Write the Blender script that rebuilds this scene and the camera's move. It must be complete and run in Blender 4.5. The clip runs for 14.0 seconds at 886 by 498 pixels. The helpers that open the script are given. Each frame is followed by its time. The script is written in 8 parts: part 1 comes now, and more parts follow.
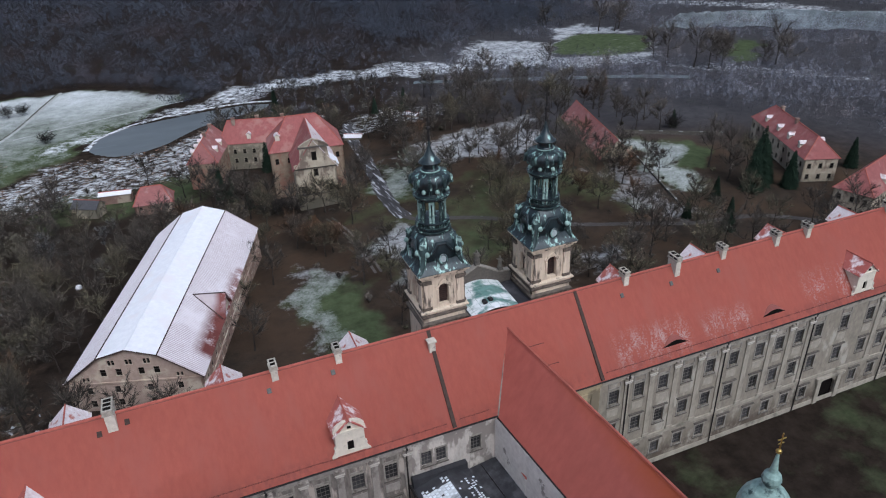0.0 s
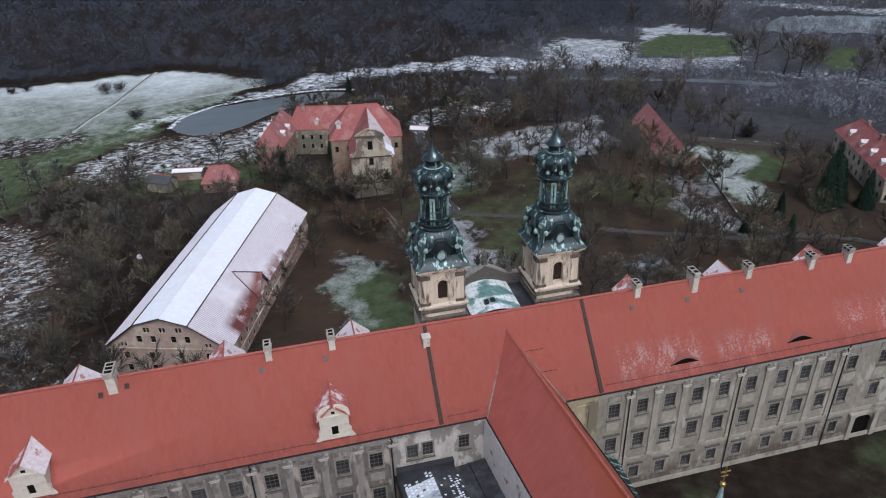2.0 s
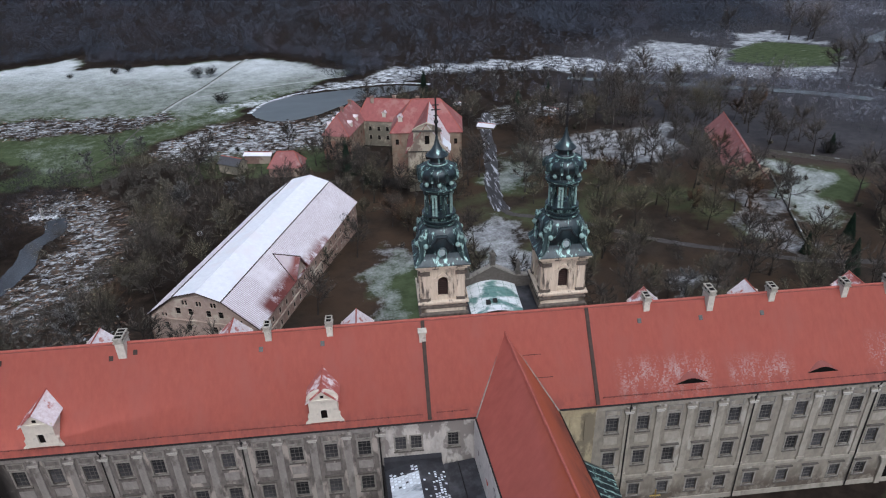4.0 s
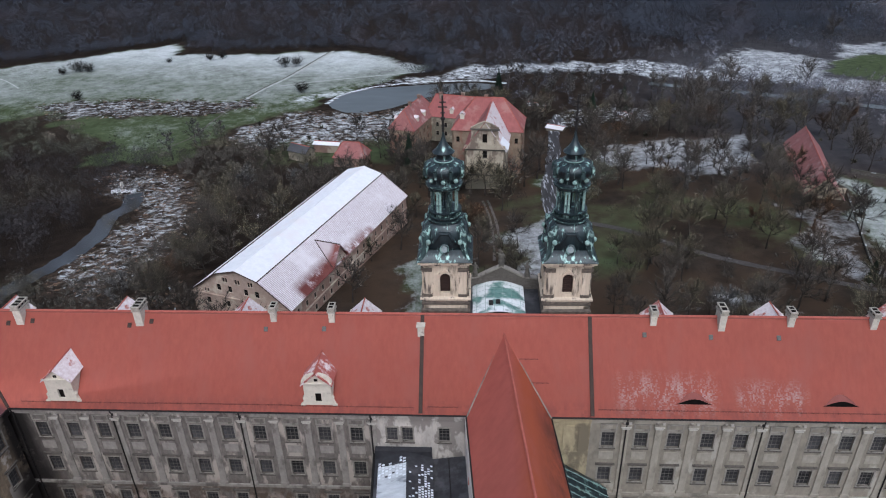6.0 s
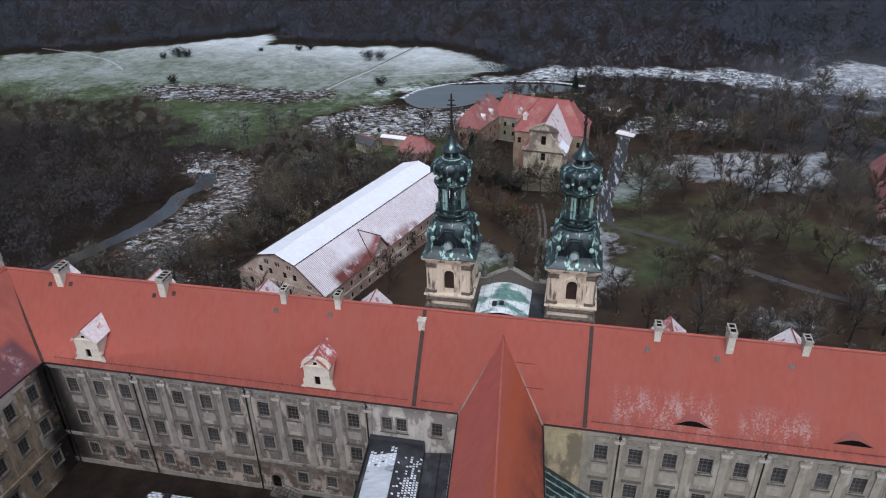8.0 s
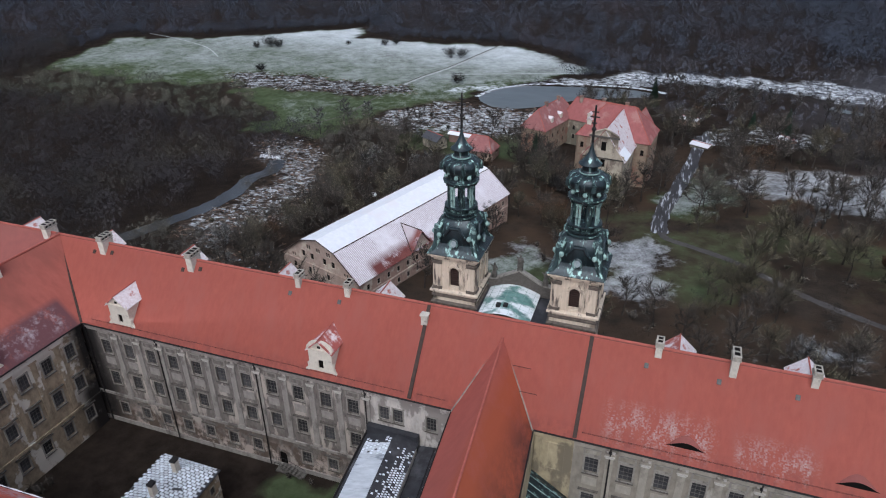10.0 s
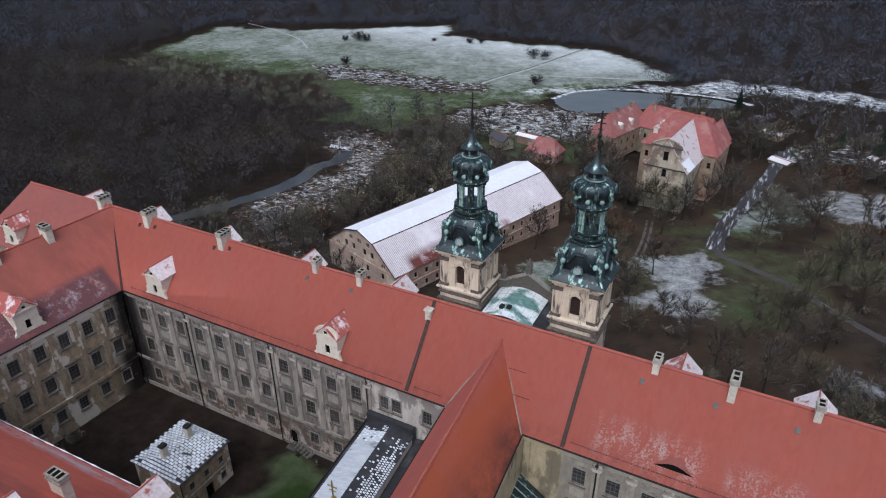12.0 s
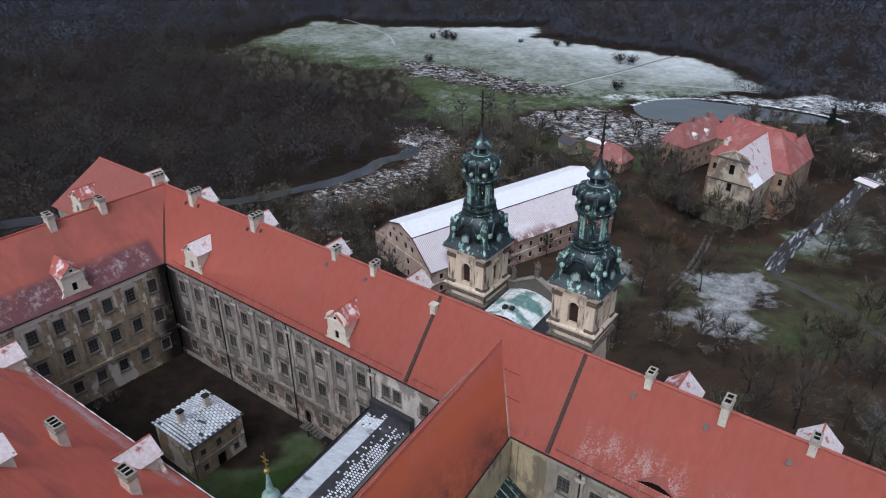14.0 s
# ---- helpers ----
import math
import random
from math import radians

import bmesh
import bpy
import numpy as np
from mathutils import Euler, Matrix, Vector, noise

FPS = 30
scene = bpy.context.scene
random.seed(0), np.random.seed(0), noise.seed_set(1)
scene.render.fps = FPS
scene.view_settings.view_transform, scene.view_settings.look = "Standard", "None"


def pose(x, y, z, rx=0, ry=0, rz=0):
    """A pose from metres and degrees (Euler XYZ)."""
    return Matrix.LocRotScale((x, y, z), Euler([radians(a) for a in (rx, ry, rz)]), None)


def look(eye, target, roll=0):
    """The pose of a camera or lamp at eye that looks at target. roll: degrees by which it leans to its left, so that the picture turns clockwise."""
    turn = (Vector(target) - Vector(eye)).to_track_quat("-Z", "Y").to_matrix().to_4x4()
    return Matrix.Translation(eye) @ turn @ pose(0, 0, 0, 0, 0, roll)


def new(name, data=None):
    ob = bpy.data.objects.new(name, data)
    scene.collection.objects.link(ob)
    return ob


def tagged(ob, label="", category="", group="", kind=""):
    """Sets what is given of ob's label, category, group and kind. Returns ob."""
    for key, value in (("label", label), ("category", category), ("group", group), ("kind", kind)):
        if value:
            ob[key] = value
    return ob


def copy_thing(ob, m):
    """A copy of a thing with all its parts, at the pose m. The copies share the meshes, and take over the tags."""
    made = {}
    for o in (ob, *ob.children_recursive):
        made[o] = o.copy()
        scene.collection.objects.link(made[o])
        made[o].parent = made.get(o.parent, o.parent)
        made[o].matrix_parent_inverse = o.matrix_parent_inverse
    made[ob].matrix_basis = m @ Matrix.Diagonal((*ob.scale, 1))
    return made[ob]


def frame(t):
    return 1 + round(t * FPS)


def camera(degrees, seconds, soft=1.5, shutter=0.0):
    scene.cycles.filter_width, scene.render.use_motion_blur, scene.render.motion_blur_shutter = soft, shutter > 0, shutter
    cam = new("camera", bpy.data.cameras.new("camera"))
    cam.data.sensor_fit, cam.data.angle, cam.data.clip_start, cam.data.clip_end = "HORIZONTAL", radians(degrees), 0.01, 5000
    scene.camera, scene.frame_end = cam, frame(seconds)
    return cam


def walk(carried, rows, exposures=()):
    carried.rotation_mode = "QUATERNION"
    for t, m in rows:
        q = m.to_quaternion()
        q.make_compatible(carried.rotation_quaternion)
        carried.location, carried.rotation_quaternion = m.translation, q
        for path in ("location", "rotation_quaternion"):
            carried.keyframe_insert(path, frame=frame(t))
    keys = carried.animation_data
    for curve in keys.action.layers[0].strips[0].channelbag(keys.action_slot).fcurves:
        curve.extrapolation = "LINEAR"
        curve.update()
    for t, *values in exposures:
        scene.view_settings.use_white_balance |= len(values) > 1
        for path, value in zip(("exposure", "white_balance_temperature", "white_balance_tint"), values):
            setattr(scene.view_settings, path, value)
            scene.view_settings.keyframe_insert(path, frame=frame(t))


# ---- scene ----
cam = camera(65.26, 14.0, soft=1.1)
# seconds, eye x y z, yaw, pitch, roll
PATH = [
    (0.0, -48.11, -95.60, 113.19, -21.101, -28.814, -2.355),
    (0.5, -44.67, -96.89, 113.26, -19.107, -28.900, -2.245),
    (1.0, -41.16, -98.08, 113.30, -17.096, -28.965, -2.148),
    (1.5, -37.61, -99.18, 113.30, -15.074, -29.012, -2.061),
    (2.0, -34.02, -100.17, 113.28, -13.040, -29.044, -1.981),
    (2.5, -30.39, -101.07, 113.24, -10.999, -29.064, -1.906),
    (3.0, -26.74, -101.86, 113.19, -8.952, -29.073, -1.834),
    (3.5, -23.07, -102.54, 113.13, -6.901, -29.075, -1.763),
    (4.0, -19.38, -103.11, 113.07, -4.848, -29.072, -1.691),
    (4.5, -15.69, -103.56, 113.01, -2.793, -29.064, -1.617),
    (5.0, -12.00, -103.91, 112.95, -0.738, -29.055, -1.540),
    (5.5, -8.32, -104.13, 112.90, 1.317, -29.045, -1.459),
    (6.0, -4.64, -104.24, 112.86, 3.370, -29.035, -1.374),
    (6.5, -0.97, -104.22, 112.84, 5.421, -29.027, -1.283),
    (7.0, 2.68, -104.09, 112.82, 7.471, -29.021, -1.188),
    (7.5, 6.30, -103.83, 112.81, 9.519, -29.017, -1.089),
    (8.0, 9.91, -103.45, 112.82, 11.565, -29.016, -0.985),
    (8.5, 13.50, -102.94, 112.83, 13.611, -29.018, -0.878),
    (9.0, 17.05, -102.31, 112.85, 15.657, -29.022, -0.769),
    (9.5, 20.59, -101.55, 112.88, 17.704, -29.029, -0.659),
    (10.0, 24.09, -100.66, 112.91, 19.753, -29.036, -0.551),
    (10.5, 27.57, -99.64, 112.94, 21.806, -29.045, -0.445),
    (11.0, 31.02, -98.49, 112.96, 23.865, -29.052, -0.343),
    (11.5, 34.44, -97.22, 112.98, 25.932, -29.058, -0.249),
    (12.0, 37.84, -95.81, 112.98, 28.009, -29.061, -0.165),
    (12.5, 41.22, -94.28, 112.96, 30.099, -29.058, -0.094),
    (13.0, 44.58, -92.62, 112.91, 32.204, -29.047, -0.039),
    (13.5, 47.92, -90.83, 112.82, 34.327, -29.028, -0.004),
    (14.0, 51.24, -88.91, 112.70, 36.472, -28.996, 0.008),
]
walk(cam, [(t, pose(x, y, z, 90 + pitch, 0, yaw) @ pose(0, 0, 0, 0, 0, roll)) for t, x, y, z, yaw, pitch, roll in PATH],
     exposures=[(0.0, 0.26, 5800, 10), (14.0, 0.26, 5800, 10)])
# ---- world, sun ----
world = bpy.data.worlds.new("overcast_sky")
scene.world = world
world.use_nodes = True
wn, wl = world.node_tree.nodes, world.node_tree.links
sky = wn.new("ShaderNodeTexSky")
sky.sky_type, sky.sun_disc = "NISHITA", False
sky.sun_elevation, sky.sun_rotation = radians(53), radians(172)
sky.air_density, sky.dust_density = 1.0, 4.0
grey = wn.new("ShaderNodeHueSaturation")
grey.inputs["Saturation"].default_value = 0.55
wl.new(sky.outputs[0], grey.inputs["Color"])
wl.new(grey.outputs[0], wn["Background"].inputs["Color"])
wn["Background"].inputs["Strength"].default_value = 0.13
sun = new("sun", bpy.data.lights.new("sun", "SUN"))
sun.data.energy, sun.data.angle, sun.data.color = 0.9, radians(40), (1.0, 0.98, 0.96)
sun.matrix_world = look((15, -100, 135), (0, 0, 0))

# ---- materials ----
MATS = {}


def material(name, base, dark, scale=1.0, rough=0.85, metal=0.0, bump=0.3, stain=None, stain_scale=0.12, lo=0.5, hi=0.65, vary=0.0, squash=(1, 1, 1), spec=0.3, up=False, tone=False, alpha=1.0):
    """Two tones by fine noise, a larger stain, relief, and variation from object to object."""
    m = bpy.data.materials.new(name)
    m.use_nodes = True
    n, l = m.node_tree.nodes, m.node_tree.links
    b = n["Principled BSDF"]
    b.inputs["Roughness"].default_value, b.inputs["Metallic"].default_value = rough, metal
    b.inputs["Specular IOR Level"].default_value = spec
    co = n.new("ShaderNodeTexCoord")
    mp = n.new("ShaderNodeMapping")
    mp.inputs["Scale"].default_value = squash
    l.new(co.outputs["Object"], mp.inputs["Vector"])
    fine = n.new("ShaderNodeTexNoise")
    fine.inputs["Scale"].default_value, fine.inputs["Detail"].default_value, fine.inputs["Roughness"].default_value = scale, 8, 0.65
    l.new(mp.outputs[0], fine.inputs["Vector"])
    ramp = n.new("ShaderNodeMapRange")
    ramp.inputs["From Min"].default_value, ramp.inputs["From Max"].default_value = 0.3, 0.7
    l.new(fine.outputs[0], ramp.inputs["Value"])
    mix = n.new("ShaderNodeMix")
    mix.data_type = "RGBA"
    mix.inputs[6].default_value, mix.inputs[7].default_value = (*dark, 1), (*base, 1)
    l.new(ramp.outputs[0], mix.inputs[0])
    col = mix.outputs[2]
    if stain:
        big = n.new("ShaderNodeTexNoise")
        big.inputs["Scale"].default_value, big.inputs["Detail"].default_value, big.inputs["Roughness"].default_value = stain_scale, 7, 0.6
        l.new(mp.outputs[0], big.inputs["Vector"])
        r2 = n.new("ShaderNodeMapRange")
        r2.interpolation_type = "SMOOTHSTEP"
        r2.inputs["From Min"].default_value, r2.inputs["From Max"].default_value = lo, hi
        l.new(big.outputs[0], r2.inputs["Value"])
        m2 = n.new("ShaderNodeMix")
        m2.data_type = "RGBA"
        m2.inputs[7].default_value = (*stain, 1)
        l.new(r2.outputs[0], m2.inputs[0])
        l.new(col, m2.inputs[6])
        col = m2.outputs[2]
    if vary:
        info = n.new("ShaderNodeObjectInfo")
        rr = n.new("ShaderNodeMapRange")
        rr.inputs["To Min"].default_value, rr.inputs["To Max"].default_value = 1 - vary, 1 + vary
        l.new(info.outputs["Random"], rr.inputs["Value"])
        hs = n.new("ShaderNodeHueSaturation")
        l.new(rr.outputs[0], hs.inputs["Value"])
        l.new(col, hs.inputs["Color"])
        col = hs.outputs[0]
    b.inputs["Alpha"].default_value = alpha
    if tone:
        at = n.new("ShaderNodeAttribute")
        at.attribute_name = "tone"
        hs = n.new("ShaderNodeHueSaturation")
        l.new(at.outputs["Fac"], hs.inputs["Value"])
        l.new(col, hs.inputs["Color"])
        col = hs.outputs[0]
    l.new(col, b.inputs["Base Color"])
    if bump:
        bp = n.new("ShaderNodeBump")
        bp.inputs["Strength"].default_value, bp.inputs["Distance"].default_value = bump, 0.15
        l.new(fine.outputs[0], bp.inputs["Height"])
        l.new(bp.outputs[0], b.inputs["Normal"])
    if up:
        cz = n.new("ShaderNodeCombineXYZ")
        cz.inputs[2].default_value = 1.0
        l.new(cz.outputs[0], b.inputs["Normal"])
    MATS[name] = m
    return m


def patched(m, colour, x0, x1, y0, y1, scale, lo, hi, soft=2.0, stretch=(1, 1, 1), axes=(0, 1), grain=None):
    """A ragged patch of another colour over part of a surface: old lime, frost or a darker tone with an outline of its
    own. grain: (width, depth, strength) of the tiles that take it or not.
    """
    n, l = m.node_tree.nodes, m.node_tree.links
    b = n["Principled BSDF"]
    old = b.inputs["Base Color"].links[0].from_socket
    co = n.new("ShaderNodeTexCoord")
    sep = n.new("ShaderNodeSeparateXYZ")
    l.new(co.outputs["Object"], sep.inputs[0])

    def calc(op, u, v):
        k = n.new("ShaderNodeMath")
        k.operation = op
        for i, w in enumerate((u, v)):
            if isinstance(w, (int, float)):
                k.inputs[i].default_value = w
            else:
                l.new(w, k.inputs[i])
        return k.outputs[0]

    fac = None
    for axis, a, e in ((axes[0], x0, x1), (axes[1], y0, y1)):
        for edge, s in ((a, 1), (e, -1)):
            r = n.new("ShaderNodeMapRange")
            r.inputs["From Min"].default_value, r.inputs["From Max"].default_value = (edge - soft, edge + soft) if s > 0 else (edge + soft, edge - soft)
            l.new(sep.outputs[axis], r.inputs["Value"])
            fac = r.outputs[0] if fac is None else calc("MULTIPLY", fac, r.outputs[0])
    mp = n.new("ShaderNodeMapping")
    mp.inputs["Scale"].default_value = stretch
    l.new(co.outputs["Object"], mp.inputs["Vector"])
    no = n.new("ShaderNodeTexNoise")
    no.inputs["Scale"].default_value, no.inputs["Detail"].default_value, no.inputs["Roughness"].default_value = scale, 9, 0.72
    l.new(mp.outputs[0], no.inputs["Vector"])
    value = no.outputs[0]
    if grain:
        cell = n.new("ShaderNodeCombineXYZ")
        l.new(calc("SNAP", sep.outputs[axes[0]], grain[0]), cell.inputs[0])
        l.new(calc("SNAP", sep.outputs[axes[1]], grain[1]), cell.inputs[1])
        wh = n.new("ShaderNodeTexWhiteNoise")
        l.new(cell.outputs[0], wh.inputs["Vector"])
        value = calc("ADD", value, calc("MULTIPLY", calc("SUBTRACT", wh.outputs["Value"], 0.5), grain[2]))
    r = n.new("ShaderNodeMapRange")
    r.inputs["From Min"].default_value, r.inputs["From Max"].default_value = lo, hi
    l.new(value, r.inputs["Value"])
    mx = n.new("ShaderNodeMix")
    mx.data_type = "RGBA"
    mx.inputs[7].default_value = (*colour, 1)
    l.new(calc("MULTIPLY", fac, r.outputs[0]), mx.inputs[0])
    l.new(old, mx.inputs[6])
    l.new(mx.outputs[2], b.inputs["Base Color"])
    return m


TILE = material("red_clay_tiles", (0.545, 0.156, 0.116), (0.475, 0.130, 0.096), 1.3, 0.75, bump=0.12, stain=(0.50, 0.155, 0.122), stain_scale=0.3, lo=0.46, hi=0.74, squash=(0.9, 0.35, 0.35))
patched(TILE, (0.40, 0.12, 0.095), -200, 200, -12.5, -10.2, 0.5, 0.42, 0.60, 0.7, (1.0, 0.4, 0.4), grain=(0.5, 0.4, 0.15))
patched(TILE, (0.66, 0.56, 0.54), 20, 37, -10.4, -7.2, 0.45, 0.47, 0.72, 1.2, (1.2, 0.4, 0.4), grain=(0.27, 0.15, 0.2))
patched(TILE, (0.66, 0.56, 0.54), 41, 52, -10.6, -8.0, 0.5, 0.50, 0.76, 1.2, (1.2, 0.4, 0.4), grain=(0.27, 0.15, 0.2))
patched(TILE, (0.64, 0.54, 0.52), 68, 84, -10.0, -6.6, 0.4, 0.52, 0.74, 1.4, (1.2, 0.4, 0.4), grain=(0.27, 0.15, 0.2))
TILE_S = material("aged_clay_tiles", (0.37, 0.108, 0.08), (0.29, 0.083, 0.062), 0.6, 0.75, bump=0.15, stain=(0.25, 0.078, 0.058), stain_scale=0.09, lo=0.45, hi=0.66, squash=(0.5, 1, 0.5))
patched(TILE_S, (0.13, 0.055, 0.06), -95.5, -80, -60, -12, 0.3, 0.25, 0.45, 0.6)
patched(TILE_S, (0.45, 0.40, 0.42), -95.0, -91.5, -60, -14, 0.5, 0.5, 0.72, 0.8)
TILE_N = material("nave_clay_tiles", (0.42, 0.115, 0.088), (0.34, 0.09, 0.07), 0.6, 0.75, bump=0.15, stain=(0.33, 0.095, 0.072), stain_scale=0.07, lo=0.5, hi=0.75, squash=(0.5, 1, 0.5))
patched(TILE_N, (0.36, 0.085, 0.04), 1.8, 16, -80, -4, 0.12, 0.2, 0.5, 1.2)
# dark brown towards the eave of the +x slope
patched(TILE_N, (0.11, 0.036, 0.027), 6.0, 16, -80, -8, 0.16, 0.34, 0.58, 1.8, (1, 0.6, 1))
TILE_C = material("damp_clay_tiles", (0.60, 0.140, 0.086), (0.50, 0.112, 0.072), 0.9, 0.6, bump=0.2, stain=(0.36, 0.090, 0.066), stain_scale=0.16, lo=0.52, hi=0.72, squash=(0.35, 1.0, 1.0))
# darker copy of the clay tile: shade of west and rear slopes in the colour
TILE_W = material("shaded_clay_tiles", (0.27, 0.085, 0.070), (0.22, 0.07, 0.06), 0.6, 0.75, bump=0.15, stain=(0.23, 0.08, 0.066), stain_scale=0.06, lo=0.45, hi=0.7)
patched(TILE_C, (0.58, 0.44, 0.45), -92, -26, -53.6, -51.4, 0.5, 0.40, 0.60, 0.8, (0.4, 1, 1), grain=(0.3, 0.2, 0.12))
TILE_FAR = material("far_red_tiles", (0.30, 0.100, 0.095), (0.22, 0.075, 0.07), 0.6, 0.8, bump=0.3, stain=(0.31, 0.15, 0.135), stain_scale=0.15, vary=0.12)
TILE_OLD = material("old_barn_tiles", (0.31, 0.125, 0.118), (0.22, 0.092, 0.088), 0.6, 0.85, bump=0.3, stain=(0.36, 0.23, 0.22), stain_scale=0.2, lo=0.52, hi=0.68)
FROST = material("frosted_tiles", (0.74, 0.70, 0.72), (0.55, 0.46, 0.46), 1.6, 0.7, bump=0.4, stain=(0.38, 0.12, 0.09), stain_scale=0.5, lo=0.56, hi=0.68, vary=0.08)
RIM = material("hip_tiles", (0.42, 0.115, 0.085), (0.27, 0.075, 0.058), 1.2, 0.8)
FROST_RED = material("half_frosted_tiles", (0.40, 0.12, 0.10), (0.32, 0.09, 0.075), 1.0, 0.7, bump=0.3, stain=(0.72, 0.66, 0.67), stain_scale=0.5, lo=0.48, hi=0.64)
LEDGE = material("sooty_ledge_stone", (0.13, 0.115, 0.10), (0.07, 0.062, 0.055), 2.0, 0.9, bump=0.4)
STRIP = material("lead_firewall", (0.085, 0.058, 0.050), (0.045, 0.034, 0.03), 1.5, 0.95, bump=0.3, spec=0.0)
PLASTER_L = material("grey_weathered_plaster", (0.225, 0.200, 0.180), (0.100, 0.086, 0.078), 0.9, 0.9, bump=0.6, stain=(0.40, 0.35, 0.305), stain_scale=0.24, lo=0.52, hi=0.60, squash=(1.3, 1.3, 0.45))
# near-black towards the corner with the south wing, in the lower half
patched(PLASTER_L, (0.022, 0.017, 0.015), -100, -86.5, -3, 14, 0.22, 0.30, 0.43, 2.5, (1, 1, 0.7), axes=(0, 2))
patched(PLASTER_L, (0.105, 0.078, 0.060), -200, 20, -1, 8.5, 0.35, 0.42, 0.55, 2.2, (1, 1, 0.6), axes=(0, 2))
patched(PLASTER_L, (0.42, 0.345, 0.30), -84, 20, -1, 5.5, 0.42, 0.50, 0.58, 1.8, (1, 1, 0.8), axes=(0, 2))
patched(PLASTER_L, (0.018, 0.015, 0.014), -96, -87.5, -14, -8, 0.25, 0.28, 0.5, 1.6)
PLASTER_R = material("pale_weathered_plaster", (0.30, 0.265, 0.215), (0.185, 0.165, 0.135), 0.9, 0.9, bump=0.4, stain=(0.38, 0.35, 0.30), stain_scale=0.2, lo=0.55, hi=0.63, squash=(1, 1, 0.5))
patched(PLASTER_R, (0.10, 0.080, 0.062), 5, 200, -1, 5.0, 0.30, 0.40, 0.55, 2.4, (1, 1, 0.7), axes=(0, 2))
PLASTER_S = material("ochre_weathered_plaster", (0.40, 0.315, 0.22), (0.185, 0.143, 0.100), 0.8, 0.9, bump=0.5, stain=(0.58, 0.53, 0.46), stain_scale=0.15, lo=0.53, hi=0.565, squash=(1, 1, 0.75))
# near-black towards the corner with the long range, in the lower half
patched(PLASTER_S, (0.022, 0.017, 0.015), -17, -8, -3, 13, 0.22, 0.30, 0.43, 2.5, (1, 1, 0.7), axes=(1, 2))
patched(PLASTER_S, (0.60, 0.55, 0.48), -200, -14, 24.2, 30, 0.22, 0.41, 0.46, 1.6, (1, 1, 1), axes=(1, 2))
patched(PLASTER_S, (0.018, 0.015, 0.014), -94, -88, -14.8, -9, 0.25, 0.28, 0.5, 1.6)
PLASTER_P = material("patchy_greying_plaster", (0.58, 0.54, 0.49), (0.36, 0.33, 0.30), 0.8, 0.85, bump=0.4, stain=(0.24, 0.215, 0.195), stain_scale=0.22, lo=0.46, hi=0.53, squash=(1.2, 1.2, 0.6))
PLASTER_W = material("white_plaster", (0.80, 0.77, 0.72), (0.60, 0.57, 0.53), 0.8, 0.85, bump=0.2, stain=(0.30, 0.275, 0.25), stain_scale=0.25, lo=0.59, hi=0.64)
PLASTER_Y = material("ochre_plaster", (0.46, 0.385, 0.245), (0.29, 0.24, 0.155), 0.9, 0.9, bump=0.4, stain=(0.18, 0.15, 0.105), stain_scale=0.25, lo=0.52, hi=0.64, squash=(1, 1, 0.5))
STONE = material("warm_tower_stone", (0.66, 0.56, 0.44), (0.47, 0.385, 0.295), 1.1, 0.85, bump=0.5, stain=(0.10, 0.082, 0.070), stain_scale=0.42, lo=0.53, hi=0.64, squash=(1.6, 1.6, 0.3))
STONE_D = material("sooty_tower_stone", (0.17, 0.138, 0.110), (0.045, 0.038, 0.034), 1.4, 0.9, bump=0.5)
TRIM = material("trim_stone", (0.31, 0.285, 0.25), (0.19, 0.175, 0.155), 1.5, 0.85, bump=0.4, stain=(0.12, 0.105, 0.092), stain_scale=0.5, lo=0.52, hi=0.66)
PILASTER_L = material("pilaster_plaster", (0.34, 0.312, 0.282), (0.20, 0.182, 0.164), 1.0, 0.9, bump=0.4, stain=(0.12, 0.104, 0.093), stain_scale=0.3, lo=0.52, hi=0.64, squash=(1, 1, 0.5))
PILASTER_R = material("pale_pilaster_plaster", (0.37, 0.335, 0.28), (0.25, 0.225, 0.185), 1.0, 0.9, bump=0.4, stain=(0.16, 0.145, 0.12), stain_scale=0.3, lo=0.52, hi=0.68, squash=(1, 1, 0.5))
COPPER = material("verdigris_copper", (0.026, 0.044, 0.050), (0.008, 0.013, 0.017), 0.9, 0.36, 0.3, bump=0.6, stain=(0.29, 0.46, 0.425), stain_scale=0.6, lo=0.54, hi=0.67, squash=(2.0, 2.0, 0.3), spec=0.6)
COPPER_L = material("bright_verdigris", (0.36, 0.50, 0.455), (0.17, 0.27, 0.25), 1.3, 0.6, 0.05, bump=0.4, stain=(0.05, 0.085, 0.085), stain_scale=0.7, lo=0.54, hi=0.68, vary=0.25)
COPPER_M = material("streaked_verdigris", (0.045, 0.075, 0.075), (0.016, 0.026, 0.028), 1.2, 0.5, 0.15, bump=0.5, stain=(0.34, 0.50, 0.455), stain_scale=1.1, lo=0.53, hi=0.64, squash=(1.4, 1.4, 0.6), vary=0.25)
BOSS = material("pale_boss_stone", (0.36, 0.41, 0.42), (0.20, 0.235, 0.24), 2.0, 0.7, bump=0.3)
LOUVRE = material("brown_louvre_boards", (0.05, 0.027, 0.022), (0.022, 0.014, 0.012), 2.0, 0.8)
COPPER_S = material("snowy_copper_sheet", (0.19, 0.34, 0.31), (0.07, 0.15, 0.14), 0.9, 0.5, 0.1, bump=0.2, stain=(0.78, 0.81, 0.83), stain_scale=0.32, lo=0.43, hi=0.56, squash=(0.6, 0.9, 1))
